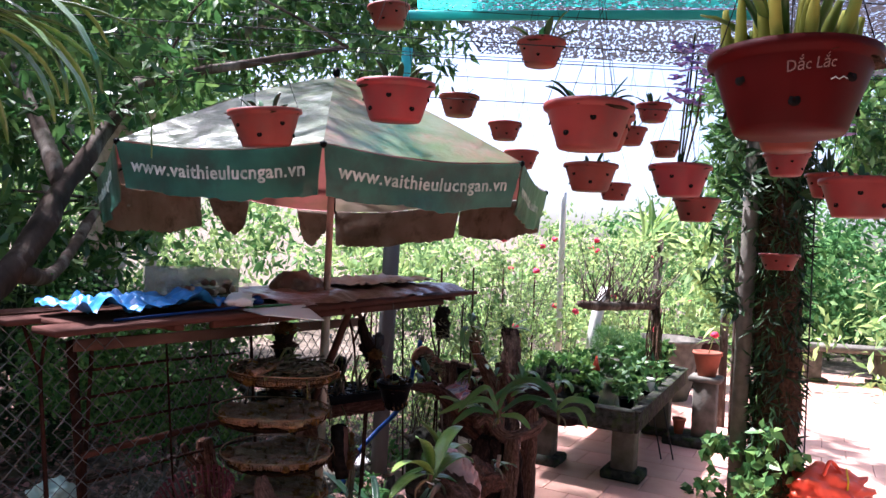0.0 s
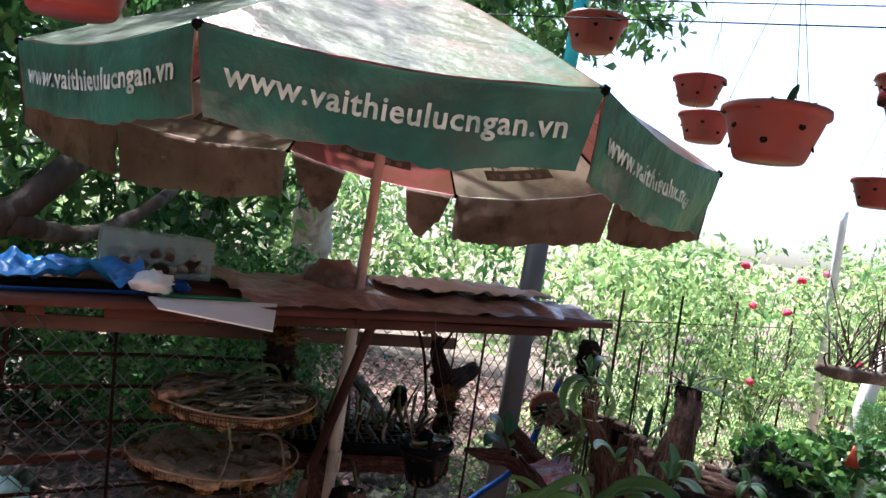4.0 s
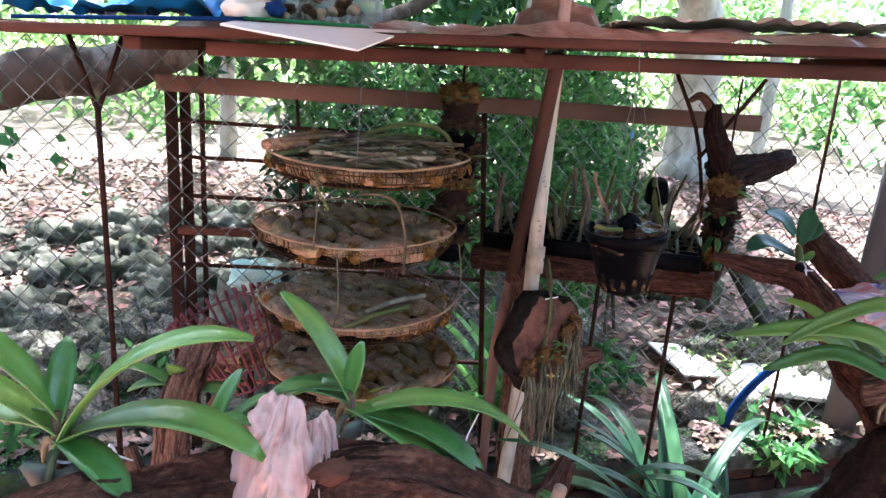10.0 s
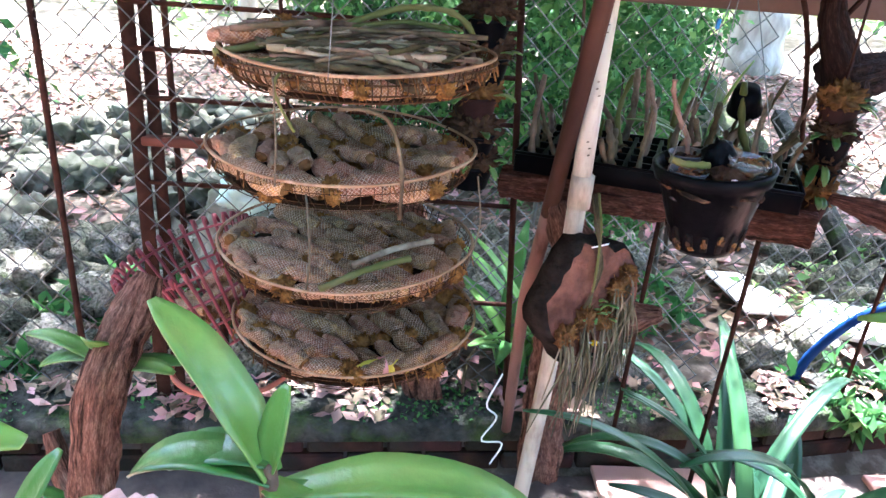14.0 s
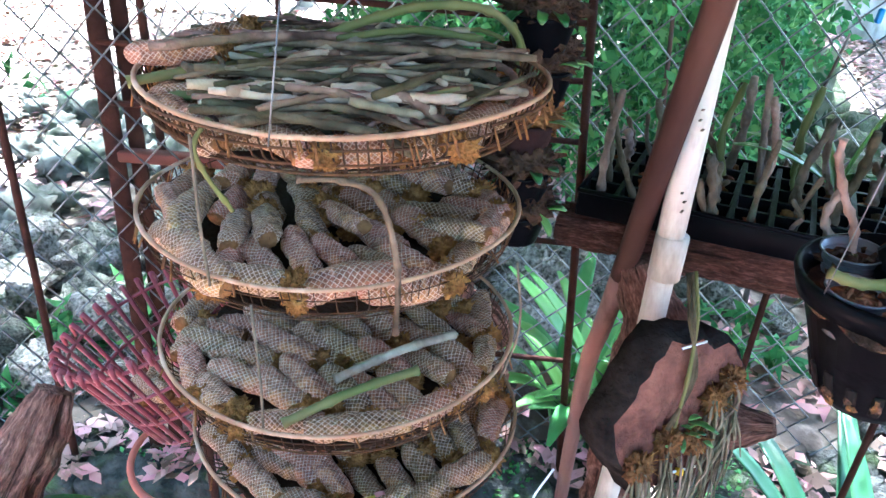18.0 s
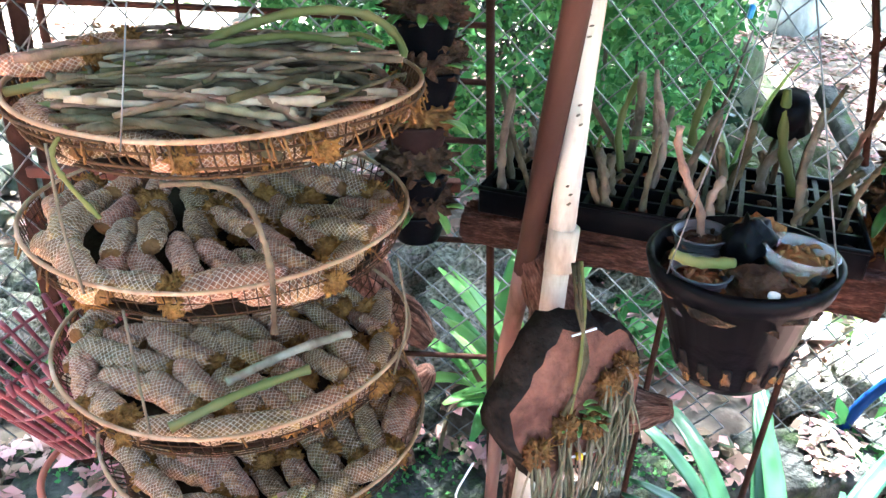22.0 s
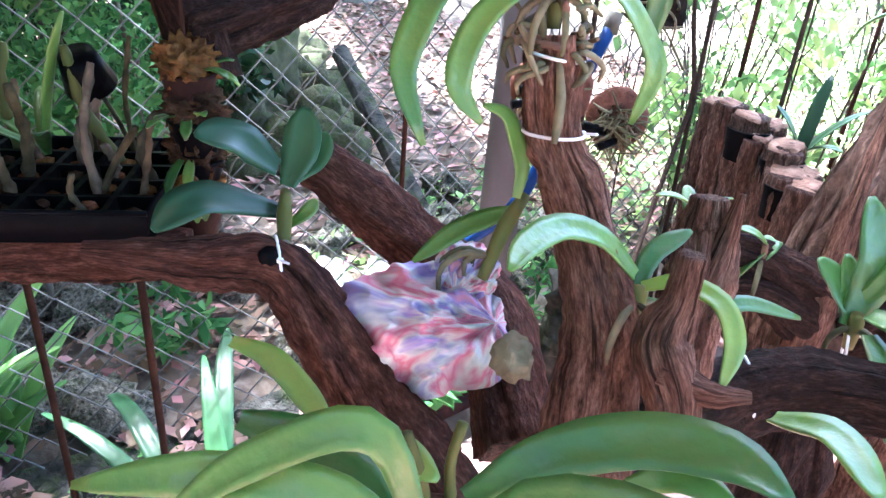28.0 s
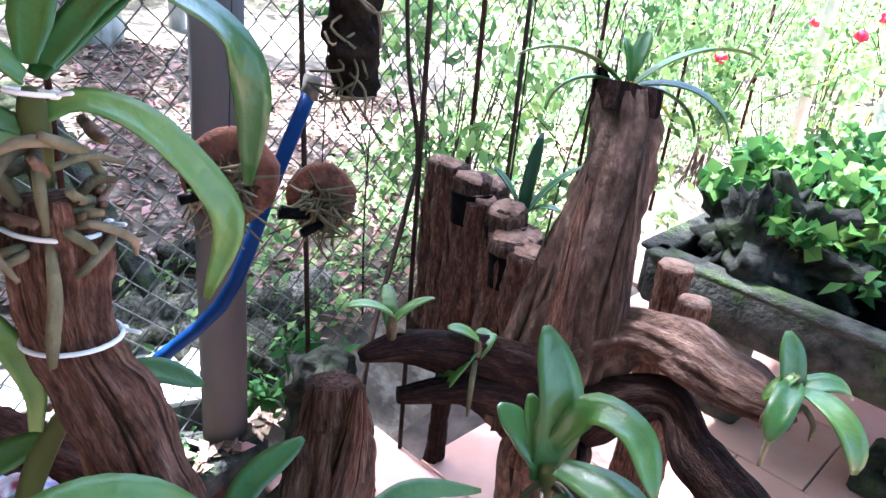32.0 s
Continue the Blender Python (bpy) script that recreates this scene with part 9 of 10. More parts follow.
bench(6.0, 10.4, -8, 1.6)
bench(7.0, 9.6, -60, 1.5)
for x, y, r, h_, mt_, lb in ((3.35, 9.6, 0.42, 0.62, "vase", "large dark red glazed jar"), (2.75, 8.6, 0.4, 0.72, "concrete", "wide grey stone basin pot")):
    jr = thing("large_jar", (x, y, 0), lb, "jar")
    part("body", lathe([(0.001, 0.0), (r * 0.7, 0.0), (r * 0.8, h_ * 0.2), (r, h_ * 0.8), (r * 1.04, h_ * 0.94), (r * 1.1, h_ * 0.96), (r * 1.1, h_), (r * 0.95, h_), (r * 0.9, h_ * 0.85), (0.001, h_ * 0.8)], 30, (x, y, 0)), M[mt_], jr)
solo("white_pipe_post", tube([(1.35, 7.9, 0), (1.30, 7.85, 2.25), (1.30, 7.85, 2.35)], 0.035, 10), M["tie"], "thin white plastic pipe post", "post")
solo("white_stump", tube([(1.55, 6.95, 0.1), (1.5, 6.9, 0.9), (1.62, 7.0, 1.35)], [0.09, 0.06, 0.05], 10, 14, 0.3), M["white_sheet"], "whitewashed bare tree stub by the roses", "stump")
flower_pot(7.2, 9.4, 0.55, 0.2, 0.3, "terracotta pot on the far bench")
solo("red_tub", lathe([(0.001, 0.0), (0.2, 0.0), (0.30, 0.42), (0.32, 0.45), (0.28, 0.43), (0.001, 0.40)], 30, (-1.05, 1.2, 0.0)), M["terracotta"], "round terracotta tub by the kerb", "tub")

# ---- rocks and litter outside the fence ----
rr = random.Random(60)
rock_mesh = [mesh_of("rock", blob((0, 0, 0), (1, 0.8, 0.65), 3, 0.75, 2.0, 3.3 * k), M["rock"]) for k in range(5)]
n_rock = 0
while n_rock < 260:
    if n_rock < 220:
        x, y = rr.uniform(-2.7, -1.05), rr.uniform(1.2, 4.1)
    else:
        x, y = rr.uniform(-1.9, -0.3), rr.uniform(3.6, 5.6)
    s = side_of(x, y)
    if s > -0.10 or s < -0.85 or (y > 3.3 and rr.random() < 0.6):
        continue
    o = new("rock", rock_mesh[n_rock % 5])
    q = rr.uniform(0.045, 0.11) * (1 if n_rock % 5 else 1.4)
    o.matrix_basis = pose(x, y, ground_z(x, y) + q * 0.35 + (0.08 if n_rock % 3 == 0 and y < 3.2 and s < -0.2 else 0), rr.uniform(-25, 25), rr.uniform(-25, 25), rr.uniform(0, 360)) @ Matrix.Diagonal((q, q, q, 1))
    tagged(o, "rough grey limestone rock with moss outside the fence", "rock", "rocks outside the fence")
    n_rock += 1

pile = []
while len(pile) < 150:
    x, y = rr.uniform(-4.0, -1.7), rr.uniform(1.3, 3.6)
    if -2.6 < side_of(x, y) < -0.75:
        q = rr.uniform(0.05, 0.13)
        pile.append(blob((x, y, ground_z(x, y) + q * 0.4), (q, q * rr.uniform(0.7, 1.0), q * rr.uniform(0.5, 0.8)), 3, 0.7, 2.0 / q * 0.5, len(pile) * 1.7))
big_mesh("rock_pile", join(*pile), M["rock"], None, "heap of rough grey limestone rocks among dry leaves", "rocks", "stuff")
bz = ground_z(-1.6, 2.97)
solo("boulder", blob((-1.6, 2.97, bz + 0.14), (0.22, 0.18, 0.24), 4, 0.5, 1.7, 7.7), M["rock"], "rough grey limestone boulder outside the fence", "rock")
solo("plastic_bag", blob((-1.56, 2.95, bz + 0.43), (0.085, 0.08, 0.06), 4, 0.45, 2.2, 4.1, 0.3), M["pale_bag"], "pale blue-green plastic bag lying on the rocks", "plastic bag")
rr = random.Random(61)
dark_mesh = [mesh_of("rock", blob((0, 0, 0), (1, 0.8, 0.65), 3, 0.55, 1.6, 3.3 * k), M["mossy_rock"]) for k in range(5)]
for k in range(30):
    s = k / 30
    x, y = -2.75 + 1.35 * s + rr.uniform(-0.28, 0.28), 6.35 - 1.2 * s + rr.uniform(-0.25, 0.25)
    o = new("rock", dark_mesh[k % 5])
    q = rr.uniform(0.08, 0.19)
    o.matrix_basis = pose(x, y, ground_z(x, y) + q * 0.4, rr.uniform(-25, 25), rr.uniform(-25, 25), rr.uniform(0, 360)) @ Matrix.Diagonal((q, q, q * 1.2, 1))
    tagged(o, "dark mossy stone among twigs outside the fence", "rock", "rocks outside the fence")
    for j in range(2):
        b = Vector((x + rr.uniform(-0.1, 0.1), y - rr.uniform(0.02, 0.12), ground_z(x, y) + q * rr.uniform(0.5, 1.2)))
        d = Vector((rr.uniform(-0.3, 0.3), rr.uniform(-0.3, 0.3), rr.uniform(-0.05, 0.12)))
        solo("dead_twig", tube([b - d * 0.5, b + Vector((0, 0, rr.uniform(0, 0.04))), b + d * 0.5], [0.005, 0.004, 0.002], 5, 8, 0.3), M["stem_dark"], "bare dead twig lying over the rocks", "twig", "dead twigs")
solo("boulder", blob((-2.29, 5.68, 0.40), (0.18, 0.17, 0.26), 4, 0.4, 1.7, 2.9), M["mossy_rock"], "dark mossy boulder outside the fence", "rock")
g_ = np.random.default_rng(7)


def scatter(n, x0, x1, y0, y1, lo, hi):
    out = []
    while len(out) < n:
        for x, y in zip(g_.uniform(x0, x1, 4000), g_.uniform(y0, y1, 4000)):
            s = side_of(x, y)
            if -hi < s < -lo:
                out.append((x, y, ground_z(x, y)))
    return np.array(out[:n])


c_ = scatter(34000, -6.5, 1.2, -1.0, 8.5, 0.08, 4.5)
c_[:, 2] += g_.uniform(0.004, 0.03, len(c_))


def flat_leaves(c, size, rng, narrow):
    n = len(c)
    a = rng.uniform(0, 2 * np.pi, n)
    d = np.stack([np.cos(a), np.sin(a), rng.normal(0, 0.25, n)], 1)
    s = np.stack([-np.sin(a), np.cos(a), rng.normal(0, 0.35, n)], 1)
    L = (size * rng.uniform(0.5, 1.4, n))[:, None]
    W = L * narrow * 0.5
    up = np.array((0, 0, 1.0))
    curl = (rng.uniform(0.0, 0.35, n))[:, None]
    V = np.stack([c - d * L * 0.5, c + s * W + up * W * curl * 2, c + up * 0.0, c - s * W + up * W * curl * 2, c + d * L * 0.5 + up * L * curl * 0.6], 1).reshape(-1, 3)
    k = (np.arange(n) * 5)[:, None]
    return V, np.concatenate([k + np.array([[0, 2, 1]]), k + np.array([[1, 2, 4]]), k + np.array([[0, 3, 2]]), k + np.array([[3, 4, 2]])])


big_mesh("leaf_litter", flat_leaves(c_, 0.06, g_, 0.45), M["litter"], None, "dry pinkish brown fallen leaves covering the earth", "leaf litter", "stuff")
k_ = [(x, y, 0.137) for x, y in zip(g_.uniform(-1.8, 0.1, 30000), g_.uniform(1.6, 4.9, 30000)) if -0.02 < side_of(x, y) < 0.165 and noise.noise(Vector((x * 5, y * 5, 2))) > 0.0]
k_ = np.array(k_[:900])
k_[:, 2] += g_.uniform(0.002, 0.012, len(k_))
big_mesh("leaf_litter", flat_leaves(k_, 0.045, g_, 0.5), M["litter"], None, "dry leaves lying on the mossy kerb", "leaf litter", "stuff")
k_ = [(x, y, 0.136) for x, y in zip(g_.uniform(-1.8, 0.1, 30000), g_.uniform(1.6, 4.9, 30000)) if 0.0 < side_of(x, y) < 0.165 and noise.noise(Vector((x * 4, y * 4, 9))) > 0.12]
big_mesh("moss", leaves(np.array(k_[:1500]), 0.014, g_, 0.5, 1.0, 0.7, -0.6), M["leaf_mid"], None, "small green moss tufts on the kerb", "moss", "stuff")
c_ = scatter(9000, -1.0, 2.6, 4.6, 11.0, 0.1, 3.2)
c_[:, 2] += g_.uniform(0.0, 0.10, len(c_))
big_mesh("ground_cover", leaves(c_, 0.05, g_, 0.5, 1.2, 0.6, 0.0), M["leaf_light"], None, "low light green weeds beyond the fence", "weeds", "stuff")
for k in range(60):
    x, y = rr.uniform(-2.4, 0.2), rr.uniform(2.0, 6.5)
    if -2.2 < side_of(x, y) < -0.12:
        z = ground_z(x, y) + 0.012
        a = rr.uniform(0, 6.28)
        ln = rr.uniform(0.1, 0.35)
        solo("fallen_twig", tube([(x, y, z), (x + ln * 0.5 * math.cos(a), y + ln * 0.5 * math.sin(a), z + 0.02), (x + ln * math.cos(a + 0.2), y + ln * math.sin(a + 0.2), z + 0.01)], 0.005, 5, 6, 0.2), M["stem"], "dry fallen twig on the litter", "twig", "fallen twigs")
# green ginger-like clump behind the baskets
gc = thing("ginger_clump", (-0.86, 3.55, 0.12), "light green broad-leaved clump outside the fence", "plant")
for k in range(26):
    b = Vector((-0.93 + rr.uniform(-0.06, 0.06), 3.58 + rr.uniform(-0.09, 0.09), 0.12))
    part("leaf", blade(b, rr.uniform(0, 360), rr.uniform(50, 85), rr.uniform(0.25, 0.5), 0.045, rr.uniform(0.6, 1.6), 0.3, 8), M["fresh"], gc)
for x, y in ((-1.55, 2.75), (-1.5, 2.2), (-1.75, 2.5), (-0.45, 4.4), (-0.3, 5.0), (-1.0, 4.1)):
    foliage("weed", [(x, y, ground_z(x, y) + 0.10, 0.16, 0.16, 0.10)], 160, 0.07, "leaf_mid", "small green weed among the rocks", "weed", int(x * 100) + 900, 0.4, base=(x, y, ground_z(x, y)))

# ---- trees ----
def tree(name, trunk, limbs, blobs_, n, size, mat, label, seed, narrow=0.32, bark="bark"):
    t = thing(name, trunk[0][0], label, "tree")
    part("trunk", tube(trunk[0], trunk[1], 14, 12 * len(trunk[0]), 0.25, 5, ridge=0.1), M[bark], t)
    for pts, rad in limbs:
        part("limb", tube(pts, rad, 10, 9 * len(pts), 0.3, 6), M[bark], t)
    r_ = random.Random(seed)
    for k in range(40):
        b = blobs_[r_.randrange(len(blobs_))]
        c = Vector(b[:3])
        pts = limbs[r_.randrange(len(limbs))][0] if limbs else trunk[0]
        a = Vector(pts[-1])
        e = c + Vector((r_.uniform(-1, 1) * b[3], r_.uniform(-1, 1) * b[4], r_.uniform(-1, 1) * b[5])) * 0.8
        if (e - a).length < 2.2:
            part("twig", tube([a, a.lerp(e, 0.5) + Vector((r_.uniform(-0.1, 0.1), 0, r_.uniform(0, 0.15))), e], [0.012, 0.008, 0.003], 5, 8), M[bark], t)
    rng_ = np.random.default_rng(seed)
    big_mesh("crown", leaves(cloud(rng_, blobs_, n), size, rng_, narrow=narrow, droop=0.55), M[mat], t)
    return t


tree("fruit_tree", ([(-2.6, 1.2, 0.1), (-2.2, 1.7, 0.9), (-1.95, 2.3, 1.18), (-1.90, 2.6, 1.23), (-1.83, 2.95, 1.42), (-1.82, 3.2, 1.64), (-1.83, 3.4, 1.84), (-1.75, 4.0, 2.5)], [0.16, 0.13, 0.085, 0.075, 0.062, 0.055, 0.05, 0.035]),
     [([(-1.79, 3.02, 1.45), (-1.88, 3.39, 1.42), (-1.98, 3.77, 1.52), (-2.07, 4.2, 1.75), (-2.14, 4.62, 1.85)], [0.04, 0.035, 0.03, 0.025, 0.015]),
      ([(-1.75, 4.0, 2.5), (-1.2, 4.4, 2.75), (-0.7, 4.7, 2.95)], [0.035, 0.025, 0.012]),
      ([(-1.83, 3.4, 1.84), (-2.3, 3.8, 2.4), (-2.9, 4.2, 3.0)], [0.045, 0.035, 0.02]),
      ([(-2.2, 1.7, 0.95), (-2.9, 2.2, 2.0), (-3.1, 2.6, 2.8)], [0.07, 0.05, 0.03]),
      ([(-1.7, 2.5, 3.3), (-1.1, 2.6, 2.72), (-0.75, 2.65, 2.68), (-0.4, 2.65, 2.75)], [0.03, 0.025, 0.02, 0.012])],
     [(-2.2, 3.9, 2.7, 0.9, 0.9, 0.7), (-1.6, 5.9, 3.5, 0.6, 0.4, 0.35), (-3.0, 3.0, 2.4, 0.9, 0.9, 0.8), (-2.9, 4.75, 3.25, 0.85, 0.85, 0.8), (-0.55, 5.15, 3.15, 0.65, 0.5, 0.4), (-3.3, 4.6, 2.1, 0.9, 0.9, 0.8), (-2.45, 3.3, 1.75, 0.45, 0.5, 0.4), (-2.6, 4.1, 1.55, 0.5, 0.6, 0.4),
      (-2.2, 4.7, 1.7, 0.45, 0.5, 0.35), (-2.6, 2.3, 2.6, 0.7, 0.7, 0.6), (-3.3, 1.6, 2.0, 0.7, 0.8, 0.9), (-2.0, 3.0, 3.1, 0.6, 0.7, 0.35), (-1.3, 3.4, 3.25, 0.6, 0.7, 0.3), (-3.2, 0.7, 1.6, 0.6, 0.7, 0.8), (-2.6, 3.4, 1.25, 0.35, 0.4, 0.25), (-3.7, 3.4, 3.5, 1.0, 1.0, 0.5), (-3.9, 2.3, 3.3, 0.9, 0.9, 0.5), (-4.2, 4.4, 3.7, 1.2, 1.2, 0.45), (-4.6, 3.3, 3.6, 0.9, 0.9, 0.4)],
     24000, 0.125, "leaf_dark", "leaning fruit tree with dense dark glossy leaves", 201)
tree("shade_tree", ([(-3.95, 8.27, 0.05), (-3.92, 8.25, 1.2), (-3.4, 7.3, 2.6), (-2.3, 6.2, 4.2)], [0.27, 0.23, 0.16, 0.07]), [([(-3.4, 7.3, 2.6), (-2.4, 6.6, 3.2), (-1.4, 5.9, 3.6)], [0.10, 0.07, 0.04])],
     [(-1.1, 6.8, 4.0, 1.2, 1.1, 0.8), (-2.8, 7.0, 3.7, 1.3, 1.2, 1.0), (-0.95, 5.4, 3.9, 0.95, 0.7, 0.5), (-0.7, 5.2, 3.5, 0.6, 0.5, 0.4)], 10500, 0.13, "leaf_dark", "pale-barked tall tree behind the fence", 202, bark="pale_bark")
for k, (x, y, h_) in enumerate(((-3.2, 5.6, 3.5), (-3.9, 9.4, 3.6), (-6.0, 4.2, 3.4), (-4.6, 6.5, 4.5), (-5.6, 8.6, 4.2))):
    tree("woodland_tree", ([(x, y, 0.15), (x + 0.05, y, h_ * 0.5), (x - 0.05, y + 0.1, h_)], [0.08, 0.065, 0.045]), [([(x, y, h_ * 0.6), (x + 0.6, y + 0.3, h_ * 0.95)], [0.05, 0.02])],
         [(x, y, h_ + 0.3, 1.2, 1.2, 0.8), (x + 0.7, y + 0.3, h_ - 0.2, 0.8, 0.8, 0.6), (x - 0.6, y - 0.2, h_ - 0.5, 0.7, 0.8, 0.5)], 3200, 0.15, "leaf_mid", "slim woodland tree with pale bark", 210 + k, bark="pale_bark")
# dense shrub right behind the fence
ds = foliage("dense_shrub", [(-1.55, 3.95, 0.95, 0.42, 0.45, 0.5), (-1.48, 4.28, 1.02, 0.36, 0.3, 0.5), (-1.3, 4.2, 0.55, 0.2, 0.22, 0.25), (-1.75, 3.5, 1.05, 0.3, 0.35, 0.35), (-2.1, 4.9, 0.75, 0.35, 0.4, 0.4)], 15000, 0.036, "leaf_mid", "dense small-leaved green shrub behind the fence", "shrub", 300, 0.55, base=(-1.35, 4.2, 0.12))
for k in range(9):
    b = Vector((-1.45 + rr.uniform(-0.35, 0.35), 4.2 + rr.uniform(-0.5, 0.5), 0.1))
    e = b + Vector((rr.uniform(-0.15, 0.15), rr.uniform(-0.15, 0.15), rr.uniform(0.8, 1.3)))
    part("stem", tube([b, b.lerp(e, 0.5) + Vector((rr.uniform(-0.05, 0.05), 0, 0)), e], [0.01, 0.008, 0.003], 6, 10, 0.2), M["bark"], ds)
# undergrowth whose near-black leaf colour carries the shade of the trees
un = foliage("understorey_shrub", [(-2.5, 4.5, 0.75, 0.55, 0.6, 0.55), (-3.2, 4.15, 0.65, 0.6, 0.5, 0.5), (-3.0, 5.4, 0.85, 0.7, 0.6, 0.65), (-4.0, 4.7, 0.8, 0.7, 0.5, 0.6), (-2.3, 5.3, 0.5, 0.4, 0.4, 0.4)], 9000, 0.085, "leaf_shaded", "leafy undergrowth with colour darkened for deep shade, beyond the fence", "shrub", 305, 0.4, base=(-2.9, 4.6, 0.2))
for k in range(8):
    b = Vector((-2.9 + rr.uniform(-0.9, 0.7), 4.7 + rr.uniform(-0.5, 0.6), 0.15))
    part("stem", tube([b, b + Vector((rr.uniform(-0.1, 0.1), 0, 0.5)), b + Vector((rr.uniform(-0.25, 0.25), rr.uniform(-0.2, 0.2), rr.uniform(0.8, 1.2)))], [0.012, 0.009, 0.004], 6, 8, 0.2), M["bark"], un)
foliage("climber", [(-1.75, 2.0, 0.8, 0.18, 0.5, 0.45), (-2.1, 1.2, 0.8, 0.3, 0.5, 0.5)], 420, 0.055, "leaf_mid", "thin leafy climber on the chain-link mesh", "climber", 301, 0.6, base=(-1.75, 2.0, 0.12))
# twiggy bushes and roses along the far fence
for k, (x, y, h_, w) in enumerate(((0.35, 6.6, 1.5, 0.45), (0.85, 7.7, 1.7, 0.5), (1.55, 8.6, 1.9, 0.6), (2.2, 9.6, 1.9, 0.6), (2.9, 10.6, 1.7, 0.7), (-0.1, 5.7, 1.2, 0.35), (3.9, 11.6, 1.5, 0.8), (1.9, 7.9, 1.4, 0.5))):
    t = thing("rose_bush", (x, y, 0.1), "open light green bush with pink roses by the fence", "bush", "rose bushes")
    tw = []
    for q in range(15):
        a, d = rr.uniform(0, 6.28), rr.uniform(0.3, 1.0) * w
        tw.append(tube([(x + rr.uniform(-0.1, 0.1), y + rr.uniform(-0.1, 0.1), 0.1), (x + 0.5 * d * math.cos(a), y + 0.5 * d * math.sin(a), h_ * 0.6), (x + d * math.cos(a), y + d * math.sin(a), h_ * rr.uniform(0.7, 1.15))], [0.0045, 0.0035, 0.0012], 5, 7))
    part("branchwork", join(*tw), M["bark"], t)
    foliage("", [(x, y, h_ * 0.75, w, w, h_ * 0.4), (x + 0.2, y - 0.1, h_ * 0.4, w * 0.7, w * 0.7, h_ * 0.25)], 1300, 0.055, "leaf_light", "", "", 320 + k, 0.5, t)
    for q in range(5 if k in (1, 2, 7) else 0 if k in (0, 5) else 1):
        c = (x + rr.uniform(-w, w) * 0.9, y - rr.uniform(0.1, 0.8) * w, h_ * rr.uniform(0.5, 1.1))
        part("rose", blob(c, (0.034, 0.034, 0.030), 2, 0.7, 5, q), M["flower_red"], t)
foliage("bromeliad", [(2.55, 8.4, 2.0, 0.3, 0.3, 0.2)], 60, 0.5, "leaf_light", "spiky yellow-green bromeliad on a thin trunk", "plant", 350, 0.12, base=(2.55, 8.4, 0.0), droop=-0.8)
solo("bromeliad_post", tube([(2.55, 8.4, 0), (2.55, 8.4, 1.9)], 0.05, 8), M["bark"], "thin trunk under the bromeliad", "trunk")
foliage("broadleaf_shrub", [(2.75, 6.9, 2.0, 0.45, 0.5, 0.8), (2.9, 7.4, 1.4, 0.4, 0.4, 0.6)], 900, 0.17, "leaf_light", "bright broad-leaved shrub behind the column", "shrub", 351, 0.25, base=(2.9, 7.2, 0))
solo("shrub_stem", tube([(2.9, 7.2, 0), (2.8, 7.0, 2.0)], 0.04, 8), M["bark"], "stem of the broad-leaved shrub", "trunk")
tree("dark_tree", ([(5.9, 7.4, 0), (5.7, 7.3, 2.0), (5.2, 7.0, 3.4)], [0.13, 0.11, 0.08]), [([(5.4, 7.1, 2.8), (4.4, 6.9, 3.2)], [0.06, 0.03])],
     [(4.9, 7.0, 3.0, 0.7, 0.7, 0.6), (5.6, 7.4, 3.3, 1.0, 1.0, 0.7), (5.0, 6.6, 2.4, 0.5, 0.5, 0.4), (4.25, 6.8, 3.0, 0.7, 0.6, 0.5), (3.7, 6.1, 3.2, 0.5, 0.5, 0.6), (3.9, 6.2, 2.6, 0.4, 0.4, 0.5)], 7600, 0.14, "leaf_dark", "dark-leaved tree behind the column", 203)
foliage("column_vine", [(2.55, 6.4, 3.1, 0.36, 0.45, 0.55), (2.6, 6.45, 2.65, 0.26, 0.4, 0.45), (2.62, 6.2, 2.3, 0.2, 0.3, 0.4)], 2100, 0.12, "leaf_dark", "dark leafy vine hanging beside the column", "vine", 352, 0.3, base=(2.7, 6.5, 0.0))
solo("vine_stem", tube([(2.75, 6.6, 0), (2.7, 6.5, 1.6), (2.72, 6.6, 2.9)], 0.02, 7, 12, 0.2), M["bark"], "thin woody vine stem", "vine")

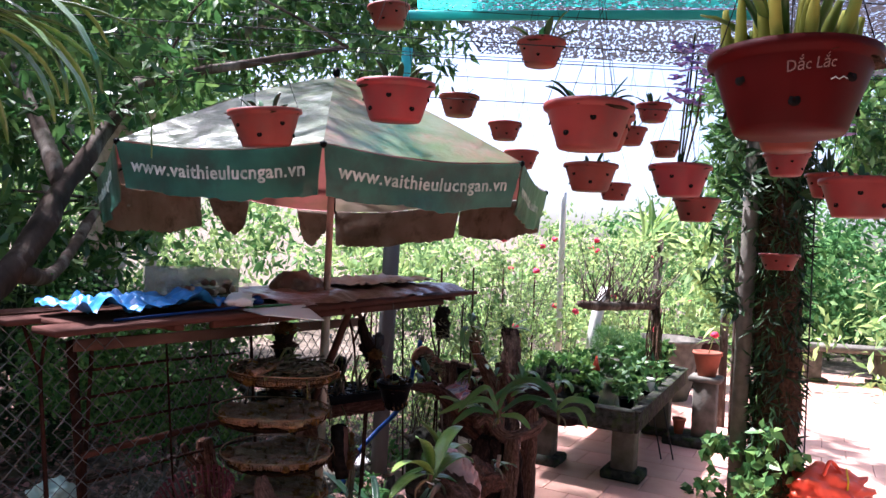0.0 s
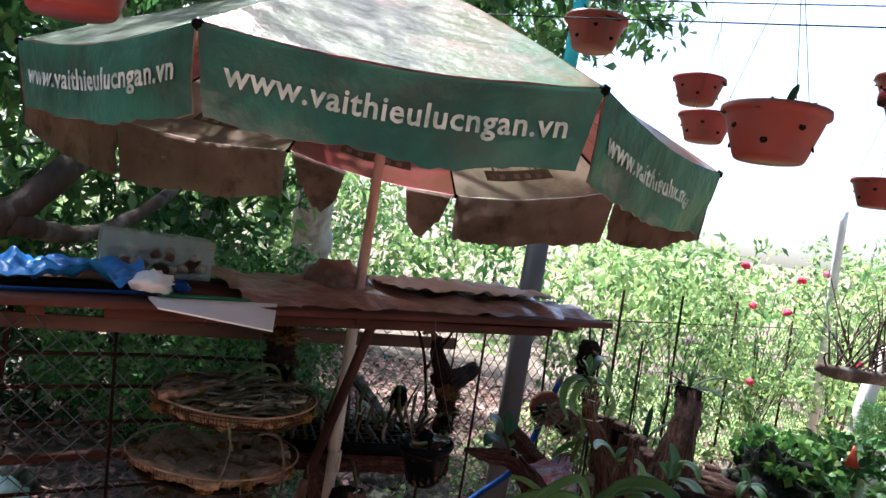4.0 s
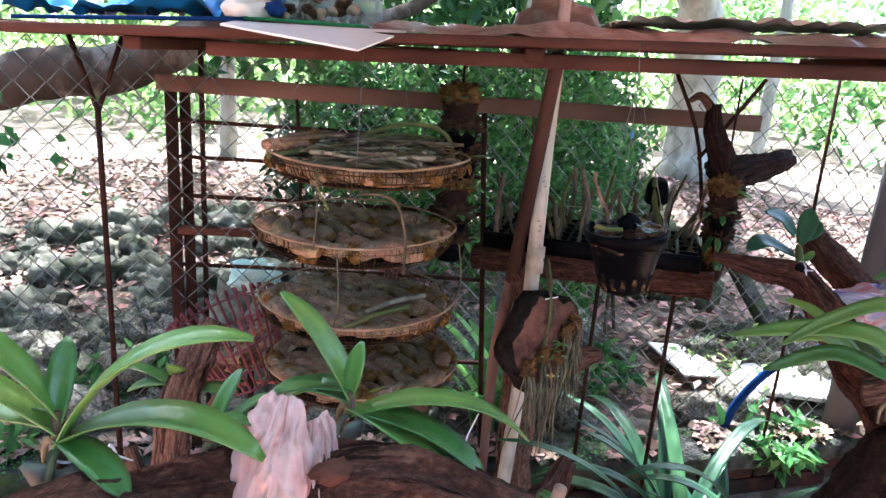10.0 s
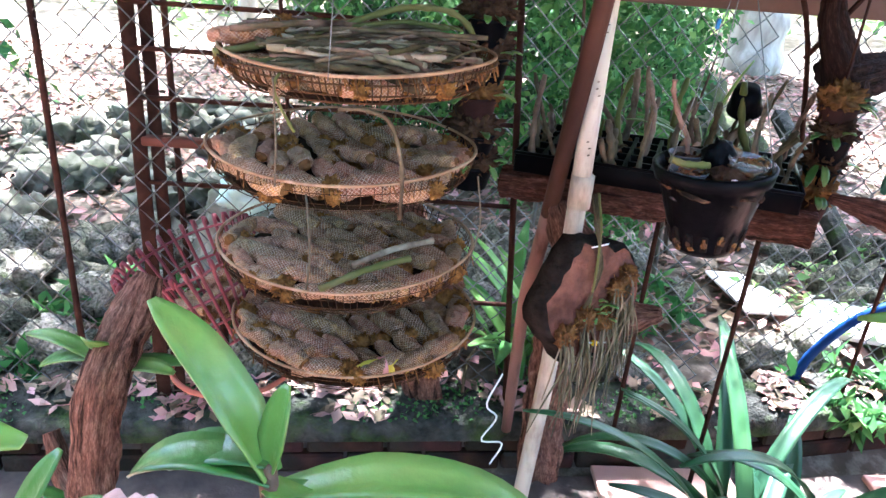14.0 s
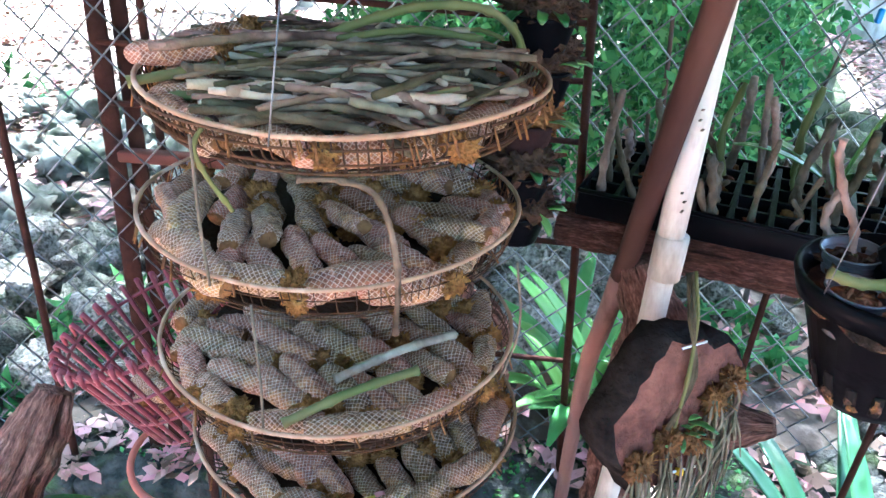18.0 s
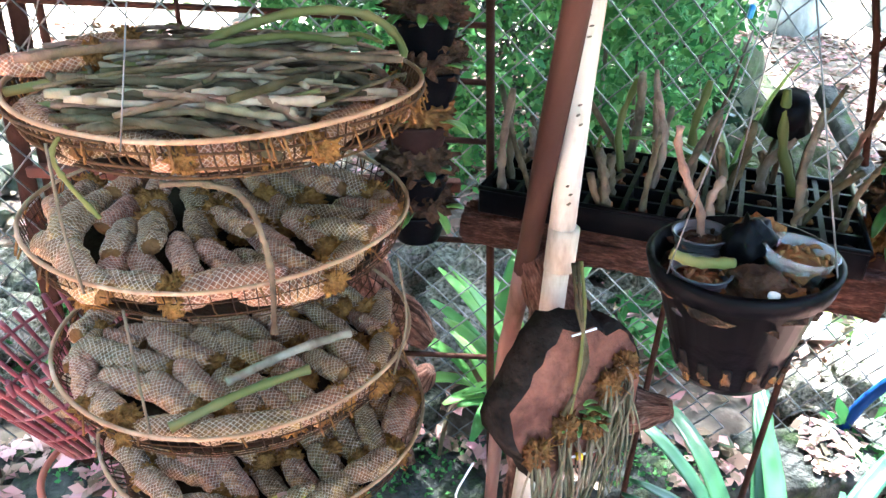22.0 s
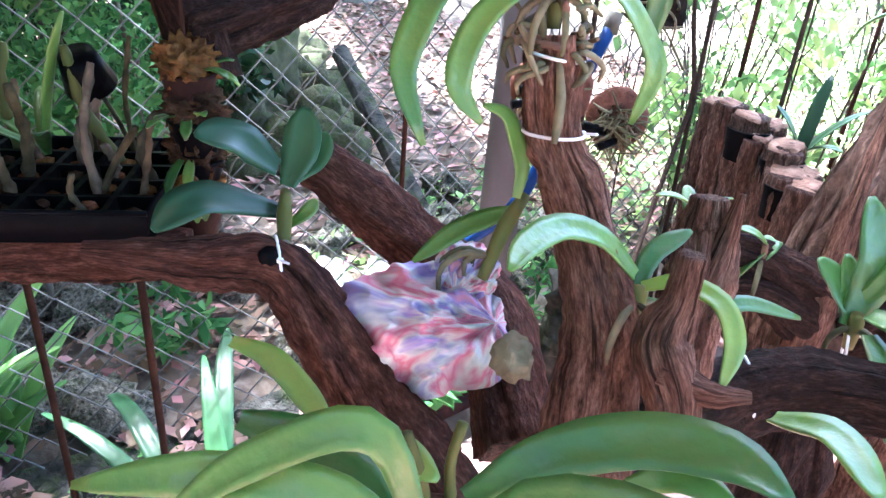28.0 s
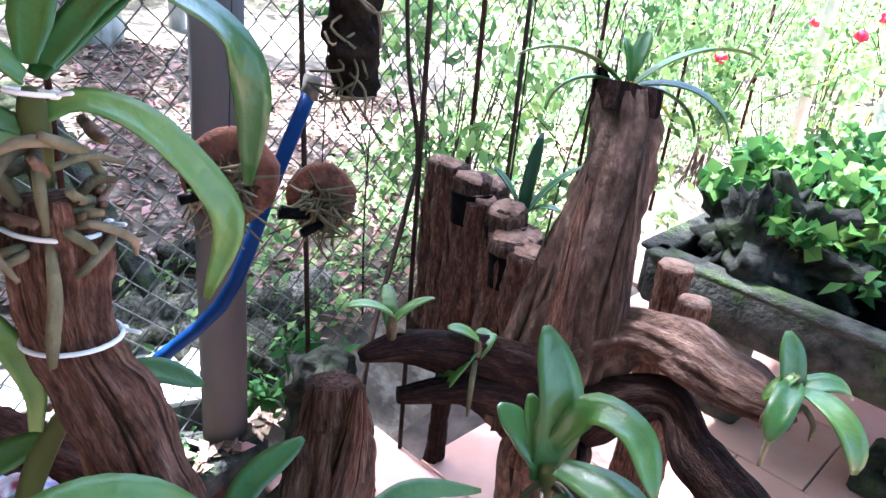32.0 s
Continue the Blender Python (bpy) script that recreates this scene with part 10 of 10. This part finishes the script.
# fern-like plant hanging at the near left
fe = thing("hanging_fern", (-0.95, 1.25, 2.05), "long drooping strap-leaved plant hanging by the path", "plant")
for k in range(30):
    part("leaf", blade((-1.02, 1.3, 2.02), rr.uniform(-70, 100), rr.uniform(0, 75), rr.uniform(0.3, 0.6), 0.022, rr.uniform(0.9, 2.2), 0.3, 10), M["orchid"], fe)
part("root_ball", blob((-1.05, 1.3, 1.97), (0.09, 0.09, 0.09), 2, 0.4), M["barkmix"], fe)
part("wire", tube([(-1.05, 1.3, 2.05), (-1.05, 1.3, 3.0)], 0.002, 4), M["black_wire"], fe)

# ---- far woods ----
g_ = np.random.default_rng(5)
blobs_ = []
for k in range(150):
    a = g_.uniform(-0.35, 3.7)
    d = g_.uniform(8.5, 18)
    x, y = 0.3 + d * math.cos(a), 3 + d * math.sin(a)
    hi = 1.75 if x > -0.08 * y else 3.0
    blobs_.append((x, y, g_.uniform(0.3, hi) * d / 12, 1.6, 1.6, 0.8 if hi < 2 else 1.2))
V_, F_ = leaves(cloud(g_, blobs_, 60000), 0.2, g_)
big_mesh("far_woods", (V_, F_), M["leaf_light"], None, "pale green far woods beyond the fence", "woods", "stuff")
blobs_ = [(0.3 + d * math.cos(a), 3 + d * math.sin(a), z, 1.8, 1.8, 1.3) for a, d, z in zip(g_.uniform(1.95, 4.2, 50), g_.uniform(9, 20, 50), g_.uniform(0.5, 5.5, 50))]
big_mesh("far_woods", leaves(cloud(g_, blobs_, 26000), 0.22, g_), M["leaf_mid"], None, "mid-green far trees beyond the fence", "woods", "stuff")
blobs_ = [(x, y, z, 1.2, 1.2, 1.0) for x, y, z in zip(g_.uniform(3.5, 12, 40), g_.uniform(12, 17, 40), g_.uniform(0.3, 2.4, 40))]
big_mesh("far_hedge", leaves(cloud(g_, blobs_, 16000), 0.2, g_), M["leaf_mid"], None, "green hedge behind the far benches", "hedge", "stuff")
# enclosing greenery behind the walker, unseen, added to block sky light
blobs_ = [(x, y, z, 1.5, 1.2, 1.3) for x, y, z in zip(g_.uniform(-7, 9, 70), g_.uniform(-5.5, -3.5, 70), g_.uniform(0.5, 5, 70))]
big_mesh("rear_hedge", leaves(cloud(g_, blobs_, 30000), 0.28, g_), M["leaf_mid"], None, "unseen hedge added behind the path to hold back sky light", "hedge", "stuff")
